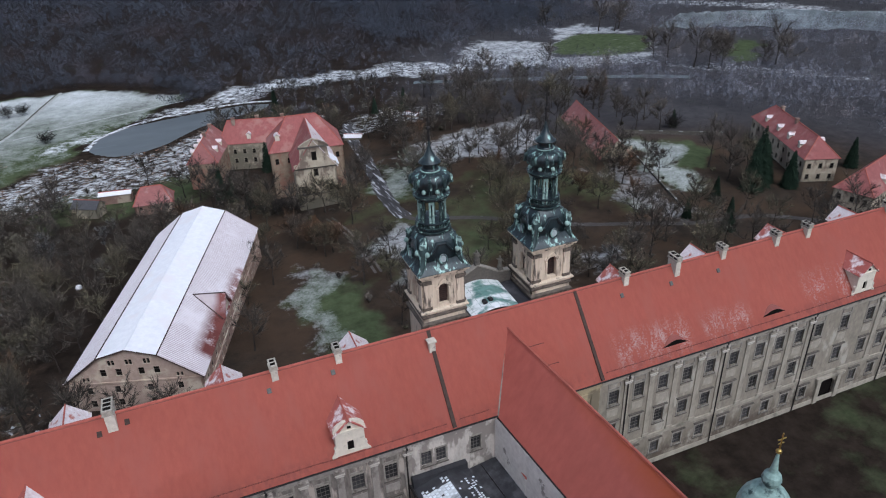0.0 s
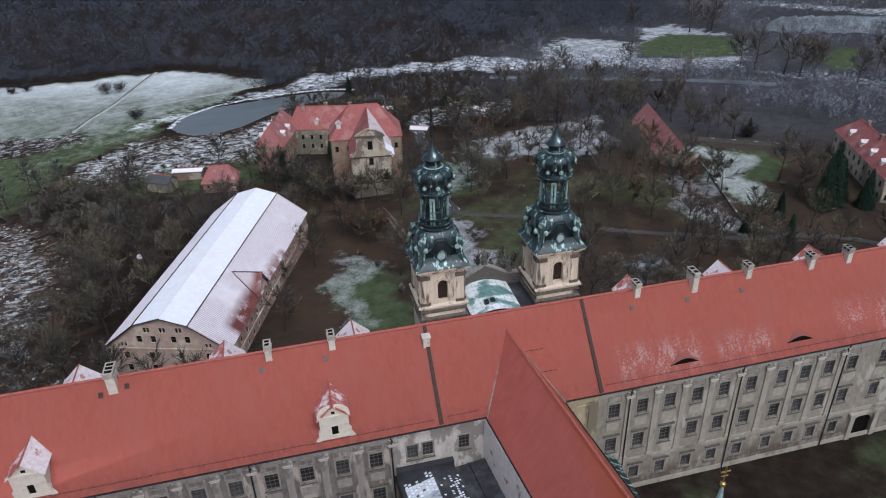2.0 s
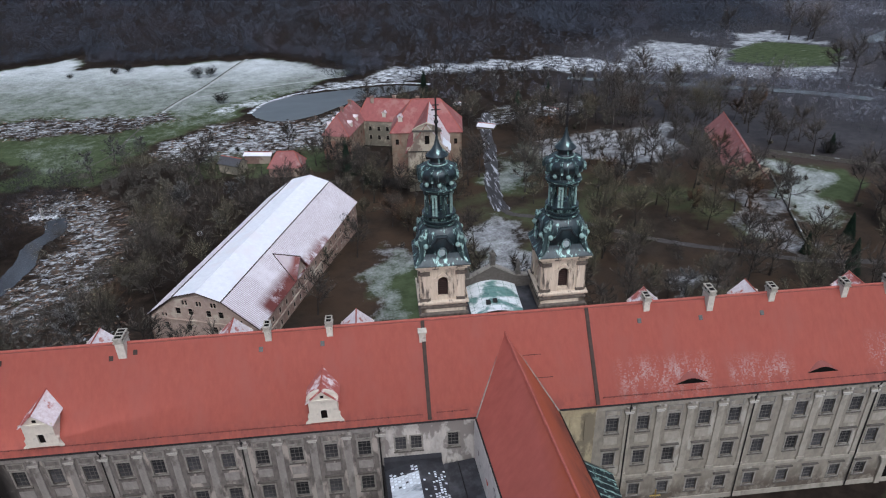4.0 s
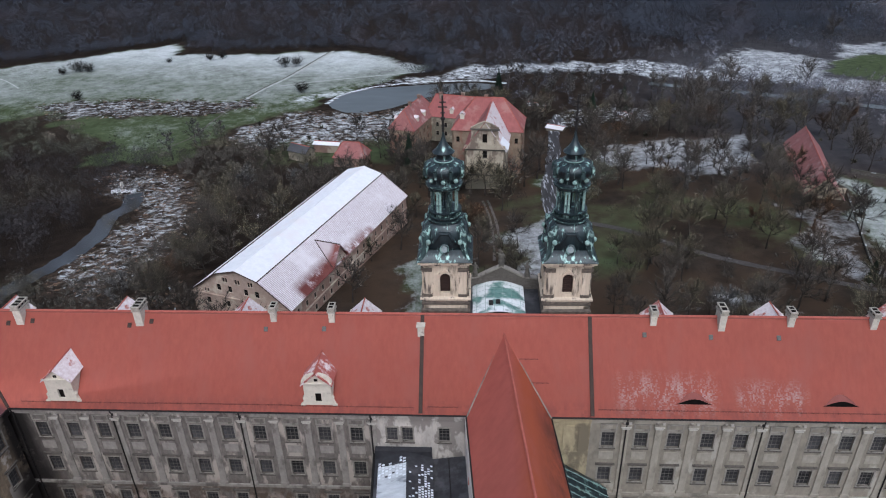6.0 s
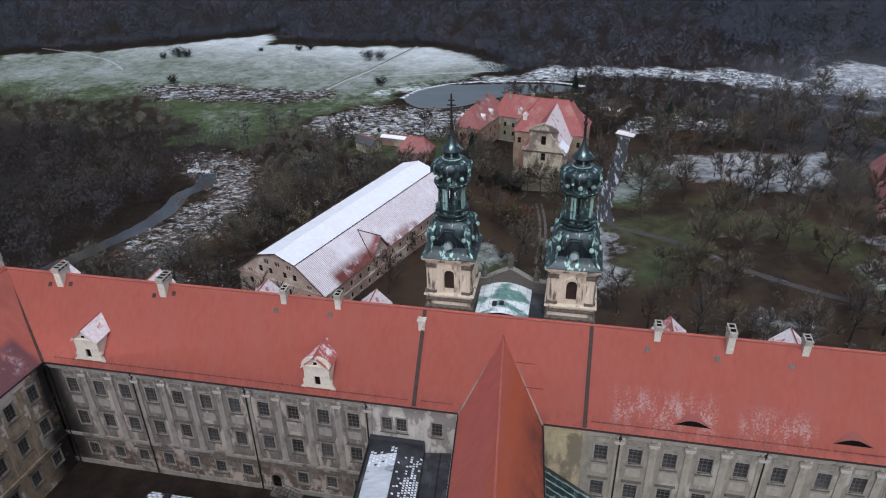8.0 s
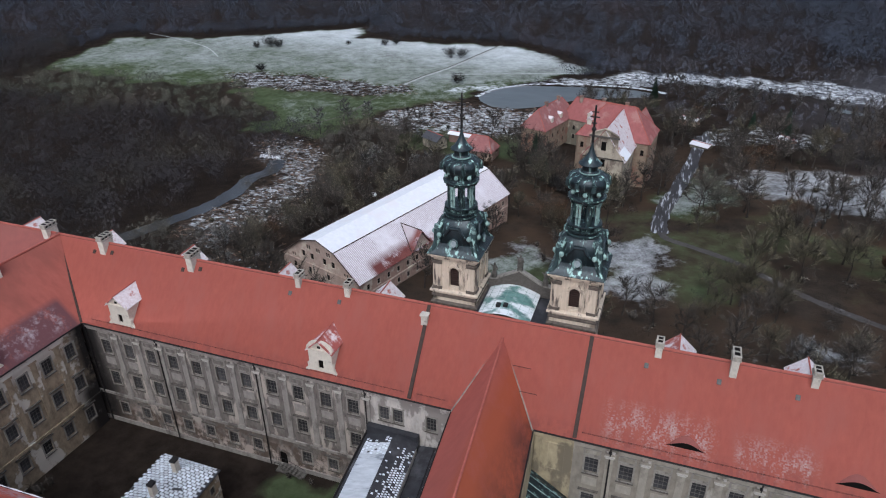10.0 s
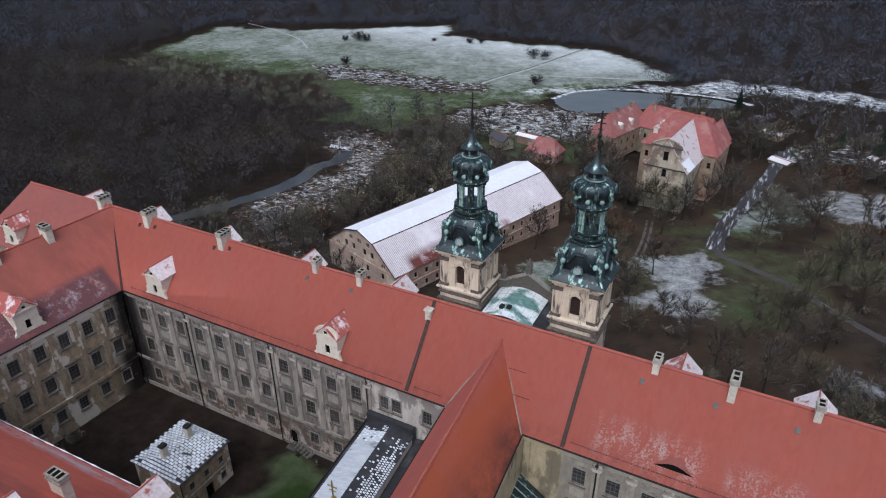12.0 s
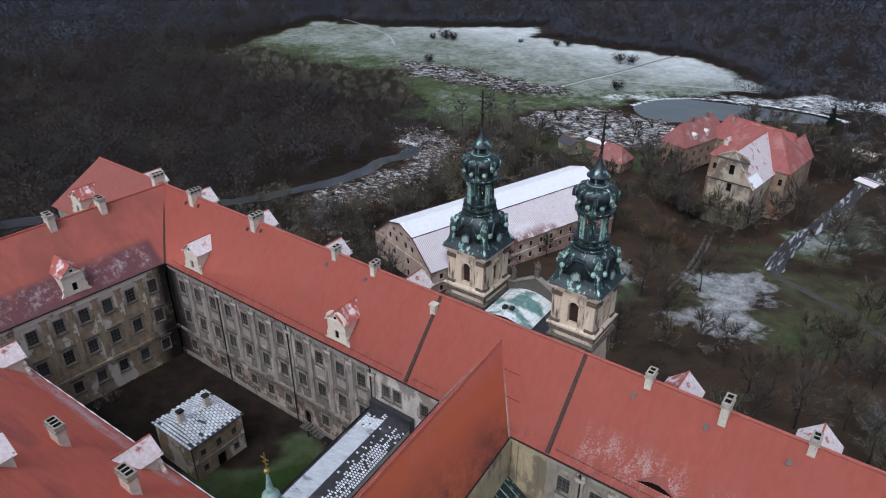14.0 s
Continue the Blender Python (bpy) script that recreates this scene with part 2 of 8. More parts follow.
SNOW = material("snow_sheet", (0.80, 0.81, 0.84), (0.70, 0.71, 0.75), 0.6, 0.8, bump=0.15, stain=(0.74, 0.72, 0.74), stain_scale=0.1)
RIBBED = material("snowy_ribbed_roof", (0.56, 0.50, 0.52), (0.43, 0.37, 0.39), 0.5, 0.75, bump=0.25, stain=(0.70, 0.66, 0.69), stain_scale=0.08)
SLATE = material("dark_slate", (0.075, 0.075, 0.08), (0.03, 0.03, 0.035), 2.0, 0.55, bump=0.4, vary=0.3)
SLATE_SNOW = material("snowy_slate", (0.74, 0.79, 0.83), (0.56, 0.61, 0.66), 2.0, 0.75, bump=0.3, vary=0.2)
ANNEX_SNOW = material("thin_streaked_snow", (0.60, 0.64, 0.68), (0.40, 0.44, 0.48), 0.8, 0.7, bump=0.2, stain=(0.20, 0.22, 0.25), stain_scale=0.35, lo=0.56, hi=0.68, squash=(0.4, 1.6, 1))
RUST = material("rusty_iron", (0.13, 0.050, 0.040), (0.06, 0.028, 0.025), 2.0, 0.8)
HATCH = material("dull_zinc", (0.13, 0.125, 0.115), (0.075, 0.07, 0.066), 2.0, 0.6)
RIMSNOW = material("broken_shore_snow", (0.74, 0.77, 0.80), (0.55, 0.58, 0.60), 0.6, 0.85, bump=0.2, stain=(0.06, 0.055, 0.05), stain_scale=0.25, lo=0.47, hi=0.56)
TARP = material("bitumen_felt", (0.045, 0.046, 0.052), (0.022, 0.022, 0.026), 0.6, 0.6, bump=0.3, stain=(0.08, 0.08, 0.088), stain_scale=0.2)
DARK = material("dark_opening", (0.014, 0.012, 0.011), (0.008, 0.007, 0.007), 1.0, 0.9, bump=0.0, spec=0.0)
GLASS = material("old_window_glass", (0.072, 0.070, 0.072), (0.034, 0.033, 0.036), 0.7, 0.25, bump=0.05, vary=0.45, spec=0.4)
MUNTIN = material("window_bars", (0.125, 0.115, 0.105), (0.065, 0.06, 0.055), 2.0, 0.7)
IRON = material("dark_iron", (0.035, 0.032, 0.032), (0.02, 0.018, 0.018), 2.0, 0.6, 0.5)
CAP = material("sooty_chimney_cap", (0.44, 0.41, 0.35), (0.22, 0.20, 0.17), 1.8, 0.9, bump=0.4, vary=0.2)
CHIMNEY = material("chimney_plaster", (0.66, 0.62, 0.54), (0.48, 0.44, 0.37), 1.6, 0.9, bump=0.4, stain=(0.22, 0.2, 0.17), stain_scale=0.7, lo=0.58, hi=0.72, vary=0.1)
DORMER_W = material("dormer_plaster", (0.70, 0.65, 0.55), (0.55, 0.50, 0.42), 1.2, 0.88, bump=0.3, stain=(0.4, 0.36, 0.3), stain_scale=0.6, lo=0.56, hi=0.7)
GRANARY = material("granary_plaster", (0.50, 0.385, 0.325), (0.35, 0.26, 0.215), 0.8, 0.9, bump=0.35, stain=(0.58, 0.50, 0.41), stain_scale=0.13, lo=0.5, hi=0.6)
GRANARY_S = material("granary_side_plaster", (0.40, 0.275, 0.22), (0.26, 0.17, 0.135), 0.8, 0.9, bump=0.35, stain=(0.50, 0.42, 0.34), stain_scale=0.13, lo=0.55, hi=0.63)
PALACE = material("palace_stone", (0.50, 0.44, 0.345), (0.33, 0.275, 0.21), 0.5, 0.9, bump=0.3, stain=(0.19, 0.15, 0.12), stain_scale=0.16, lo=0.50, hi=0.58, squash=(1, 1, 0.7))
PALACE_D = material("palace_brick_and_plaster", (0.34, 0.26, 0.19), (0.20, 0.145, 0.105), 0.5, 0.9, bump=0.4, stain=(0.25, 0.135, 0.10), stain_scale=0.14, lo=0.5, hi=0.58)
patched(PALACE, (0.17, 0.155, 0.12), -60, 60, -12, 1.5, 0.2, 0.38, 0.52, 2.0, axes=(0, 2))
BRICK = material("old_brick_wall", (0.26, 0.165, 0.13), (0.16, 0.105, 0.088), 0.5, 0.9, bump=0.4, stain=(0.34, 0.28, 0.225), stain_scale=0.12, lo=0.52, hi=0.62)
BARK = material("winter_bark", (0.060, 0.052, 0.046), (0.028, 0.024, 0.022), 0.8, 0.95, bump=0.0, vary=0.25, spec=0.0)
TWIG = material("bare_twigs", (0.185, 0.160, 0.135), (0.110, 0.095, 0.080), 0.12, 0.95, bump=0.0, vary=0.3, up=True, alpha=0.55, spec=0.0)
TWIG_GREEN = material("mossy_twigs", (0.235, 0.208, 0.140), (0.140, 0.125, 0.085), 0.12, 0.95, bump=0.0, vary=0.25, up=True, alpha=0.58, spec=0.0)
TWIG_BROWN = material("russet_leaves", (0.17, 0.098, 0.058), (0.10, 0.062, 0.04), 0.2, 0.95, bump=0.0, vary=0.2, up=True, alpha=0.6, spec=0.0)
TWIG_FROST = material("frosted_willow_twigs", (0.235, 0.245, 0.19), (0.15, 0.158, 0.122), 0.2, 0.95, bump=0.0, vary=0.15, up=True, alpha=0.6, spec=0.0)
TWIG_PALE = material("pale_frosted_twigs", (0.24, 0.238, 0.23), (0.15, 0.146, 0.142), 0.2, 0.95, bump=0.0, vary=0.2, up=True, alpha=0.6, spec=0.0)
# bluish distance haze is mixed into the twig colour
WOODS = material("hazed_far_woods_twigs", (0.076, 0.086, 0.110), (0.043, 0.050, 0.065), 0.05, 0.95, bump=0.0, stain=(0.088, 0.078, 0.090), stain_scale=0.012, lo=0.5, hi=0.66, tone=True, alpha=0.42, spec=0.0)
LEFTWOOD = material("dense_wood_twigs", (0.064, 0.058, 0.060), (0.030, 0.028, 0.029), 0.05, 0.95, bump=0.0, stain=(0.078, 0.071, 0.057), stain_scale=0.022, lo=0.5, hi=0.64, tone=True, alpha=0.42, spec=0.0)
# lighter and bluer than bare twigs: haze over the river painted in
RIVERWOOD = material("hazed_river_woods_twigs", (0.185, 0.190, 0.222), (0.118, 0.122, 0.146), 0.08, 0.95, bump=0.0, stain=(0.195, 0.178, 0.185), stain_scale=0.02, lo=0.5, hi=0.64, tone=True, alpha=0.45, spec=0.0)
THICKET = material("thicket_twigs", (0.120, 0.108, 0.092), (0.058, 0.052, 0.046), 0.12, 0.95, bump=0.0, stain=(0.125, 0.115, 0.080), stain_scale=0.03, lo=0.48, hi=0.62, tone=True, alpha=0.5, spec=0.0)
BRINK = material("mossy_fringe_twigs", (0.165, 0.175, 0.125), (0.080, 0.085, 0.066), 0.12, 0.95, bump=0.0, stain=(0.150, 0.130, 0.105), stain_scale=0.03, lo=0.5, hi=0.62, tone=True, alpha=0.5, spec=0.0)
TWIG_DARK = material("dense_dark_twigs", (0.060, 0.056, 0.052), (0.028, 0.026, 0.025), 0.3, 0.95, bump=0.0, vary=0.2, alpha=0.8, spec=0.0)
FIR = material("fir_needles", (0.022, 0.036, 0.024), (0.009, 0.016, 0.012), 0.5, 0.9, bump=0.0, vary=0.25, spec=0.0)
STATUE = material("statue_stone", (0.15, 0.138, 0.12), (0.055, 0.05, 0.045), 1.5, 0.9)
ROAD = material("wet_track", (0.050, 0.047, 0.049), (0.024, 0.022, 0.023), 0.35, 0.7, bump=0.3, stain=(0.50, 0.52, 0.55), stain_scale=0.3, lo=0.53, hi=0.64, squash=(2.6, 0.24, 1))
PATHM = material("gravel_path", (0.078, 0.070, 0.066), (0.045, 0.040, 0.038), 0.5, 0.9, bump=0.3, stain=(0.3, 0.3, 0.31), stain_scale=0.12, lo=0.6, hi=0.75)
CLAY = material("trodden_clay", (0.15, 0.128, 0.115), (0.075, 0.064, 0.058), 0.5, 0.95, bump=0.3, stain=(0.04, 0.042, 0.03), stain_scale=0.25, lo=0.52, hi=0.62)
TRACK = material("meadow_track", (0.46, 0.48, 0.47), (0.24, 0.25, 0.23), 0.3, 0.9, bump=0.3)
RUT = material("wheel_rut", (0.10, 0.095, 0.075), (0.05, 0.048, 0.038), 0.4, 0.9, bump=0.3, stain=(0.4, 0.42, 0.42), stain_scale=0.2, lo=0.55, hi=0.7)
def island_material(name, tones):
    """One tone for each loose piece."""
    m = bpy.data.materials.new(name)
    m.use_nodes = True
    n, l = m.node_tree.nodes, m.node_tree.links
    geo, ramp = n.new("ShaderNodeNewGeometry"), n.new("ShaderNodeValToRGB")
    ramp.color_ramp.interpolation = "CONSTANT"
    for i, (at, c) in enumerate(tones):
        e = ramp.color_ramp.elements[i] if i < 2 else ramp.color_ramp.elements.new(at)
        e.position, e.color = at, (*c, 1)
    l.new(geo.outputs["Random Per Island"], ramp.inputs[0])
    l.new(ramp.outputs[0], n["Principled BSDF"].inputs["Base Color"])
    n["Principled BSDF"].inputs["Roughness"].default_value = 0.9
    return m


FLOTSAM = island_material("driftwood_and_ice", ((0.0, (0.17, 0.105, 0.07)), (0.25, (0.08, 0.06, 0.046)), (0.5, (0.22, 0.18, 0.14)), (0.6, (0.040, 0.035, 0.032)), (0.84, (0.42, 0.45, 0.48))))
GOLD = material("gilded_metal", (0.55, 0.40, 0.13), (0.35, 0.25, 0.08), 2.0, 0.35, 0.9)


def water_material(name, colour, rough, spec=0.5):
    m = material(name, colour, tuple(c * 0.7 for c in colour), 0.05, rough, bump=0.02, spec=spec)
    return m


POND = material("frozen_pond", (0.095, 0.108, 0.112), (0.062, 0.072, 0.076), 0.09, 0.3, bump=0.03, stain=(0.26, 0.29, 0.31), stain_scale=0.05, lo=0.6, hi=0.75, squash=(0.5, 1.4, 1))
FARWATER = material("wide_river_water", (0.085, 0.102, 0.100), (0.055, 0.066, 0.066), 0.05, 0.16, bump=0.03, spec=0.3, stain=(0.17, 0.19, 0.19), stain_scale=0.03, lo=0.5, hi=0.66)
RIVER = water_material("river_water", (0.055, 0.058, 0.065), 0.2, 0.3)


# ---- small building kit ----
ROUNDED = {"helm", "helm_skirt", "bulb", "ball", "cap", "rib", "scroll", "roll", "column", "lantern_roof", "spire", "urn", "trunk", "finial"}


def part(name, bm, mat, parent=None, label=""):
    """One mesh object from a bmesh or (vertices, faces)."""
    me = bpy.data.meshes.new(name)
    if isinstance(bm, tuple):
        me.from_pydata(bm[0], [], bm[1])
    else:
        bmesh.ops.recalc_face_normals(bm, faces=bm.faces)
        bm.to_mesh(me)
        bm.free()
    for m in mat if isinstance(mat, (list, tuple)) else [mat]:
        me.materials.append(m)
    if name in ROUNDED:
        me.polygons.foreach_set("use_smooth", [True] * len(me.polygons))
        me.set_sharp_from_angle(angle=math.radians(38))
    ob = new(name, me)
    if parent:
        ob.parent = parent
    if label:
        tagged(ob, label)
    return ob


def thing(name, label, category, group="", kind="", at=None):
    ob = new(name)
    ob.empty_display_size = 0.5
    if at:
        ob.matrix_basis = at
    return tagged(ob, label, category, group, kind)


def share(src, name, parent, m, label=""):
    """Another object on the same mesh."""
    ob = new(name, src.data)
    ob.parent = parent
    ob.matrix_basis = m
    if label:
        tagged(ob, label)
    return ob


def box(bm, x0, x1, y0, y1, z0, z1, m=None, bevel=0.0):
    pts = [(x, y, z) for z in (z0, z1) for x, y in ((x0, y0), (x1, y0), (x1, y1), (x0, y1))]
    if m is not None:
        pts = [m @ Vector(p) for p in pts]
    v = [bm.verts.new(p) for p in pts]
    fs = [bm.faces.new([v[i] for i in q]) for q in ((3, 2, 1, 0), (4, 5, 6, 7), (0, 1, 5, 4), (1, 2, 6, 5), (2, 3, 7, 6), (3, 0, 4, 7))]
    if bevel:
        es = list({e for f in fs for e in f.edges})
        bmesh.ops.bevel(bm, geom=es, offset=bevel, segments=1, affect="EDGES")
    return v


def slab(bm, pts, thick=0.3):
    """A flat plate below the given outline."""
    a, b, c = (Vector(p) for p in pts[:3])
    n = (b - a).cross(c - a).normalized()
    if n.z < 0:
        n = -n
    top = [bm.verts.new(p) for p in pts]
    low = [bm.verts.new(Vector(p) - n * thick) for p in pts]
    bm.faces.new(top)
    bm.faces.new(low[::-1])
    for i in range(len(pts)):
        j = (i + 1) % len(pts)
        bm.faces.new((top[i], top[j], low[j], low[i]))


def lathe(bm, profile, sides=16, m=None, turn=0.0, square=0.0, ribs=0.0):
    """A turned body; profile of (radius, height). ribs: how deep the flutes between the sides are."""
    m = m or Matrix()
    rings = []
    for r, z in profile:
        ring = []
        for i in range(sides):
            a = 2 * math.pi * (i + turn) / sides
            k = r * (1 - ribs * (i % 2))
            if square:
                q = max(abs(math.cos(a)), abs(math.sin(a)))
                k *= (1 - square) + square / q
            ring.append(bm.verts.new(m @ Vector((k * math.cos(a), k * math.sin(a), z))))
        rings.append(ring)
    for a, b in zip(rings, rings[1:]):
        for i in range(sides):
            j = (i + 1) % sides
            bm.faces.new((a[i], a[j], b[j], b[i]))
    bm.faces.new(rings[0][::-1])
    bm.faces.new(rings[-1])


def ball(bm, c, r, seg=10):
    bmesh.ops.create_uvsphere(bm, u_segments=seg, v_segments=max(6, seg * 2 // 3), radius=r, matrix=Matrix.Translation(c))


def sweep(bm, path, sides=8):
    """A bent body in one piece along (x, y, z, radius)."""
    rings = []
    for i, (x, y, z, r) in enumerate(path):
        a, b = Vector(path[max(i - 1, 0)][:3]), Vector(path[min(i + 1, len(path) - 1)][:3])
        q = (b - a).to_track_quat("Z", "Y")
        rings.append([bm.verts.new(Vector((x, y, z)) + q @ Vector((r * math.cos(2 * math.pi * k / sides), r * math.sin(2 * math.pi * k / sides), 0))) for k in range(sides)])
    for a, b in zip(rings, rings[1:]):
        for k in range(sides):
            j = (k + 1) % sides
            bm.faces.new((a[k], a[j], b[j], b[k]))
    bm.faces.new(rings[0][::-1])
    bm.faces.new(rings[-1])


def tube(bm, a, b, r0, r1=None, sides=6):
    r1 = r0 if r1 is None else r1
    a, b = Vector(a), Vector(b)
    m = Matrix.Translation(a) @ (b - a).to_track_quat("Z", "Y").to_matrix().to_4x4()
    lathe(bm, [(r0, 0), (r1, (b - a).length)], sides, m)


def facade(bm, o, u, length, z0, z1, holes, depth=0.5, thick=0.9):
    """An upright wall from the point o along u (outside on the right hand of u), with real openings (u0, u1, z0, z1, arched)."""
    ux, uy = u
    nx, ny = uy, -ux

    def P(s, z, d=0.0):
        return (o[0] + ux * s - nx * d, o[1] + uy * s - ny * d, z)

    us = sorted({0.0, float(length), *[h[0] for h in holes], *[h[1] for h in holes]})
    zs = sorted({float(z0), float(z1), *[h[2] for h in holes], *[h[3] for h in holes]})

    def quad(*p):
        bm.faces.new([bm.verts.new(q) for q in p])

    for j in range(len(zs) - 1):
        zc = (zs[j] + zs[j + 1]) / 2
        run = None
        for i in range(len(us) - 1):
            uc = (us[i] + us[i + 1]) / 2
            inside = any(h[0] < uc < h[1] and h[2] < zc < h[3] for h in holes)
            if not inside:
                run = us[i] if run is None else run
            if run is not None and (inside or i == len(us) - 2):
                end = us[i] if inside else us[i + 1]
                quad(P(run, zs[j]), P(end, zs[j]), P(end, zs[j + 1]), P(run, zs[j + 1]))
                run = None
    for h in holes:
        a, b, c, d = h[:4]
        quad(P(a, c), P(a, d), P(a, d, depth), P(a, c, depth))
        quad(P(b, c), P(b, d), P(b, d, depth), P(b, c, depth))
        quad(P(a, c), P(b, c), P(b, c, depth), P(a, c, depth))
        quad(P(a, d), P(b, d), P(b, d, depth), P(a, d, depth))
        if len(h) > 4 and h[4]:
            r, mid = (b - a) / 2, (a + b) / 2
            zc = d - r
            for k in range(8):
                t0, t1 = math.pi * (1 - k / 8), math.pi * (1 - (k + 1) / 8)
                p0, p1 = (mid + r * math.cos(t0), zc + r * math.sin(t0)), (mid + r * math.cos(t1), zc + r * math.sin(t1))
                quad(P(*p0), P(*p1), P(p1[0], d), P(p0[0], d))
                quad(P(*p0), P(*p1), P(*p1, depth), P(*p0, depth))
    quad(P(0, z0, thick), P(length, z0, thick), P(length, z1, thick), P(0, z1, thick))
    quad(P(0, z0), P(0, z1), P(0, z1, thick), P(0, z0, thick))
    quad(P(length, z0), P(length, z1), P(length, z1, thick), P(length, z0, thick))
    quad(P(0, z1), P(length, z1), P(length, z1, thick), P(0, z1, thick))


def holed(bm, x0, x1, z0, z1, holes, y0, y1):
    """A plate with openings, in one piece."""
    xs = sorted({x0, x1, *[h[0] for h in holes], *[h[1] for h in holes]})
    zs = sorted({z0, z1, *[h[2] for h in holes], *[h[3] for h in holes]})
    V = {}

    def vert(x, y, z):
        k = (round(x, 5), round(y, 5), round(z, 5))
        if k not in V:
            V[k] = bm.verts.new(k)
        return V[k]

    def solid(i, j):
        if not (0 <= i < len(xs) - 1 and 0 <= j < len(zs) - 1):
            return False
        x, z = (xs[i] + xs[i + 1]) / 2, (zs[j] + zs[j + 1]) / 2
        return not any(h[0] < x < h[1] and h[2] < z < h[3] for h in holes)

    for i in range(len(xs) - 1):
        for j in range(len(zs) - 1):
            if not solid(i, j):
                continue
            a, b, c, d = xs[i], xs[i + 1], zs[j], zs[j + 1]
            bm.faces.new([vert(*p) for p in ((a, y0, c), (b, y0, c), (b, y0, d), (a, y0, d))])
            bm.faces.new([vert(*p) for p in ((a, y1, d), (b, y1, d), (b, y1, c), (a, y1, c))])
            for ok, e in ((solid(i - 1, j), ((a, c), (a, d))), (solid(i + 1, j), ((b, d), (b, c))), (solid(i, j - 1), ((b, c), (a, c))), (solid(i, j + 1), ((a, d), (b, d)))):
                if not ok:
                    bm.faces.new([vert(e[0][0], y0, e[0][1]), vert(e[1][0], y0, e[1][1]), vert(e[1][0], y1, e[1][1]), vert(e[0][0], y1, e[0][1])])


WINDOW_KINDS = {}


def window(parent, at, w, h, mat=None, surround=0.28, hood=True, deep=0.35, bars=(3, 4), glass=None):
    """A window in an opening: stone surround with sill and hood, and inside it a pane with its bars. at: middle of the opening, local -y outside."""
    key = (w, h, mat.name if mat else "", surround, hood, deep, bars, glass.name if glass else "")
    if key not in WINDOW_KINDS:
        s, t = surround, 0.04
        bm = bmesh.new()
        holed(bm, -w / 2 - s, w / 2 + s, -h / 2 - s, h / 2 + s, [(-w / 2, w / 2, -h / 2, h / 2)], -0.10, 0.12)
        made = [("window", part("window", bm, mat or TRIM))]
        bm = bmesh.new()
        box(bm, -w / 2, w / 2, deep, deep + 0.04, -h / 2, h / 2)
        made.append(("pane", part("pane", bm, glass or GLASS)))
        bm = bmesh.new()
        cells = []
        for i in range(bars[0]):
            for j in range(bars[1]):
                cw, ch = w / bars[0], h / bars[1]
                cells.append((-w / 2 + i * cw + t, -w / 2 + (i + 1) * cw - t, -h / 2 + j * ch + t, -h / 2 + (j + 1) * ch - t))
        holed(bm, -w / 2, w / 2, -h / 2, h / 2, cells, deep - 0.07, deep - 0.01)
        made.append(("casement", part("casement", bm, MUNTIN)))
        if s > 0.2:
            bm = bmesh.new()
            box(bm, -w / 2 - s - 0.1, w / 2 + s + 0.1, -0.24, -0.103, -h / 2 - s - 0.16, -h / 2 - s + 0.02)
            made.append(("sill", part("sill", bm, LEDGE)))
        if hood:
            bm = bmesh.new()
            box(bm, -w / 2 - s - 0.35, w / 2 + s + 0.35, -0.42, -0.003, h / 2 + s + 0.55, h / 2 + s + 0.78)
            made.append(("hood", part("hood", bm, LEDGE)))
        WINDOW_KINDS[key] = [(n, o.data) for n, o in made]
        for _, o in made:
            bpy.data.objects.remove(o)
    first, *rest = WINDOW_KINDS[key]
    ob = new("window", first[1])
    ob.parent, ob.matrix_basis = parent, at
    for nm, d in rest:
        k = new(nm, d)
        k.parent = ob
    return ob


def smooth(a, b, x):
    q = min(max((x - a) / (b - a), 0.0), 1.0)
    return q * q * (3 - 2 * q)


def land(x, y):
    """Height of the ground: level round the abbey, falling to the river meadows."""
    return -12.0 * smooth(80, 280, y - 0.6 * x)
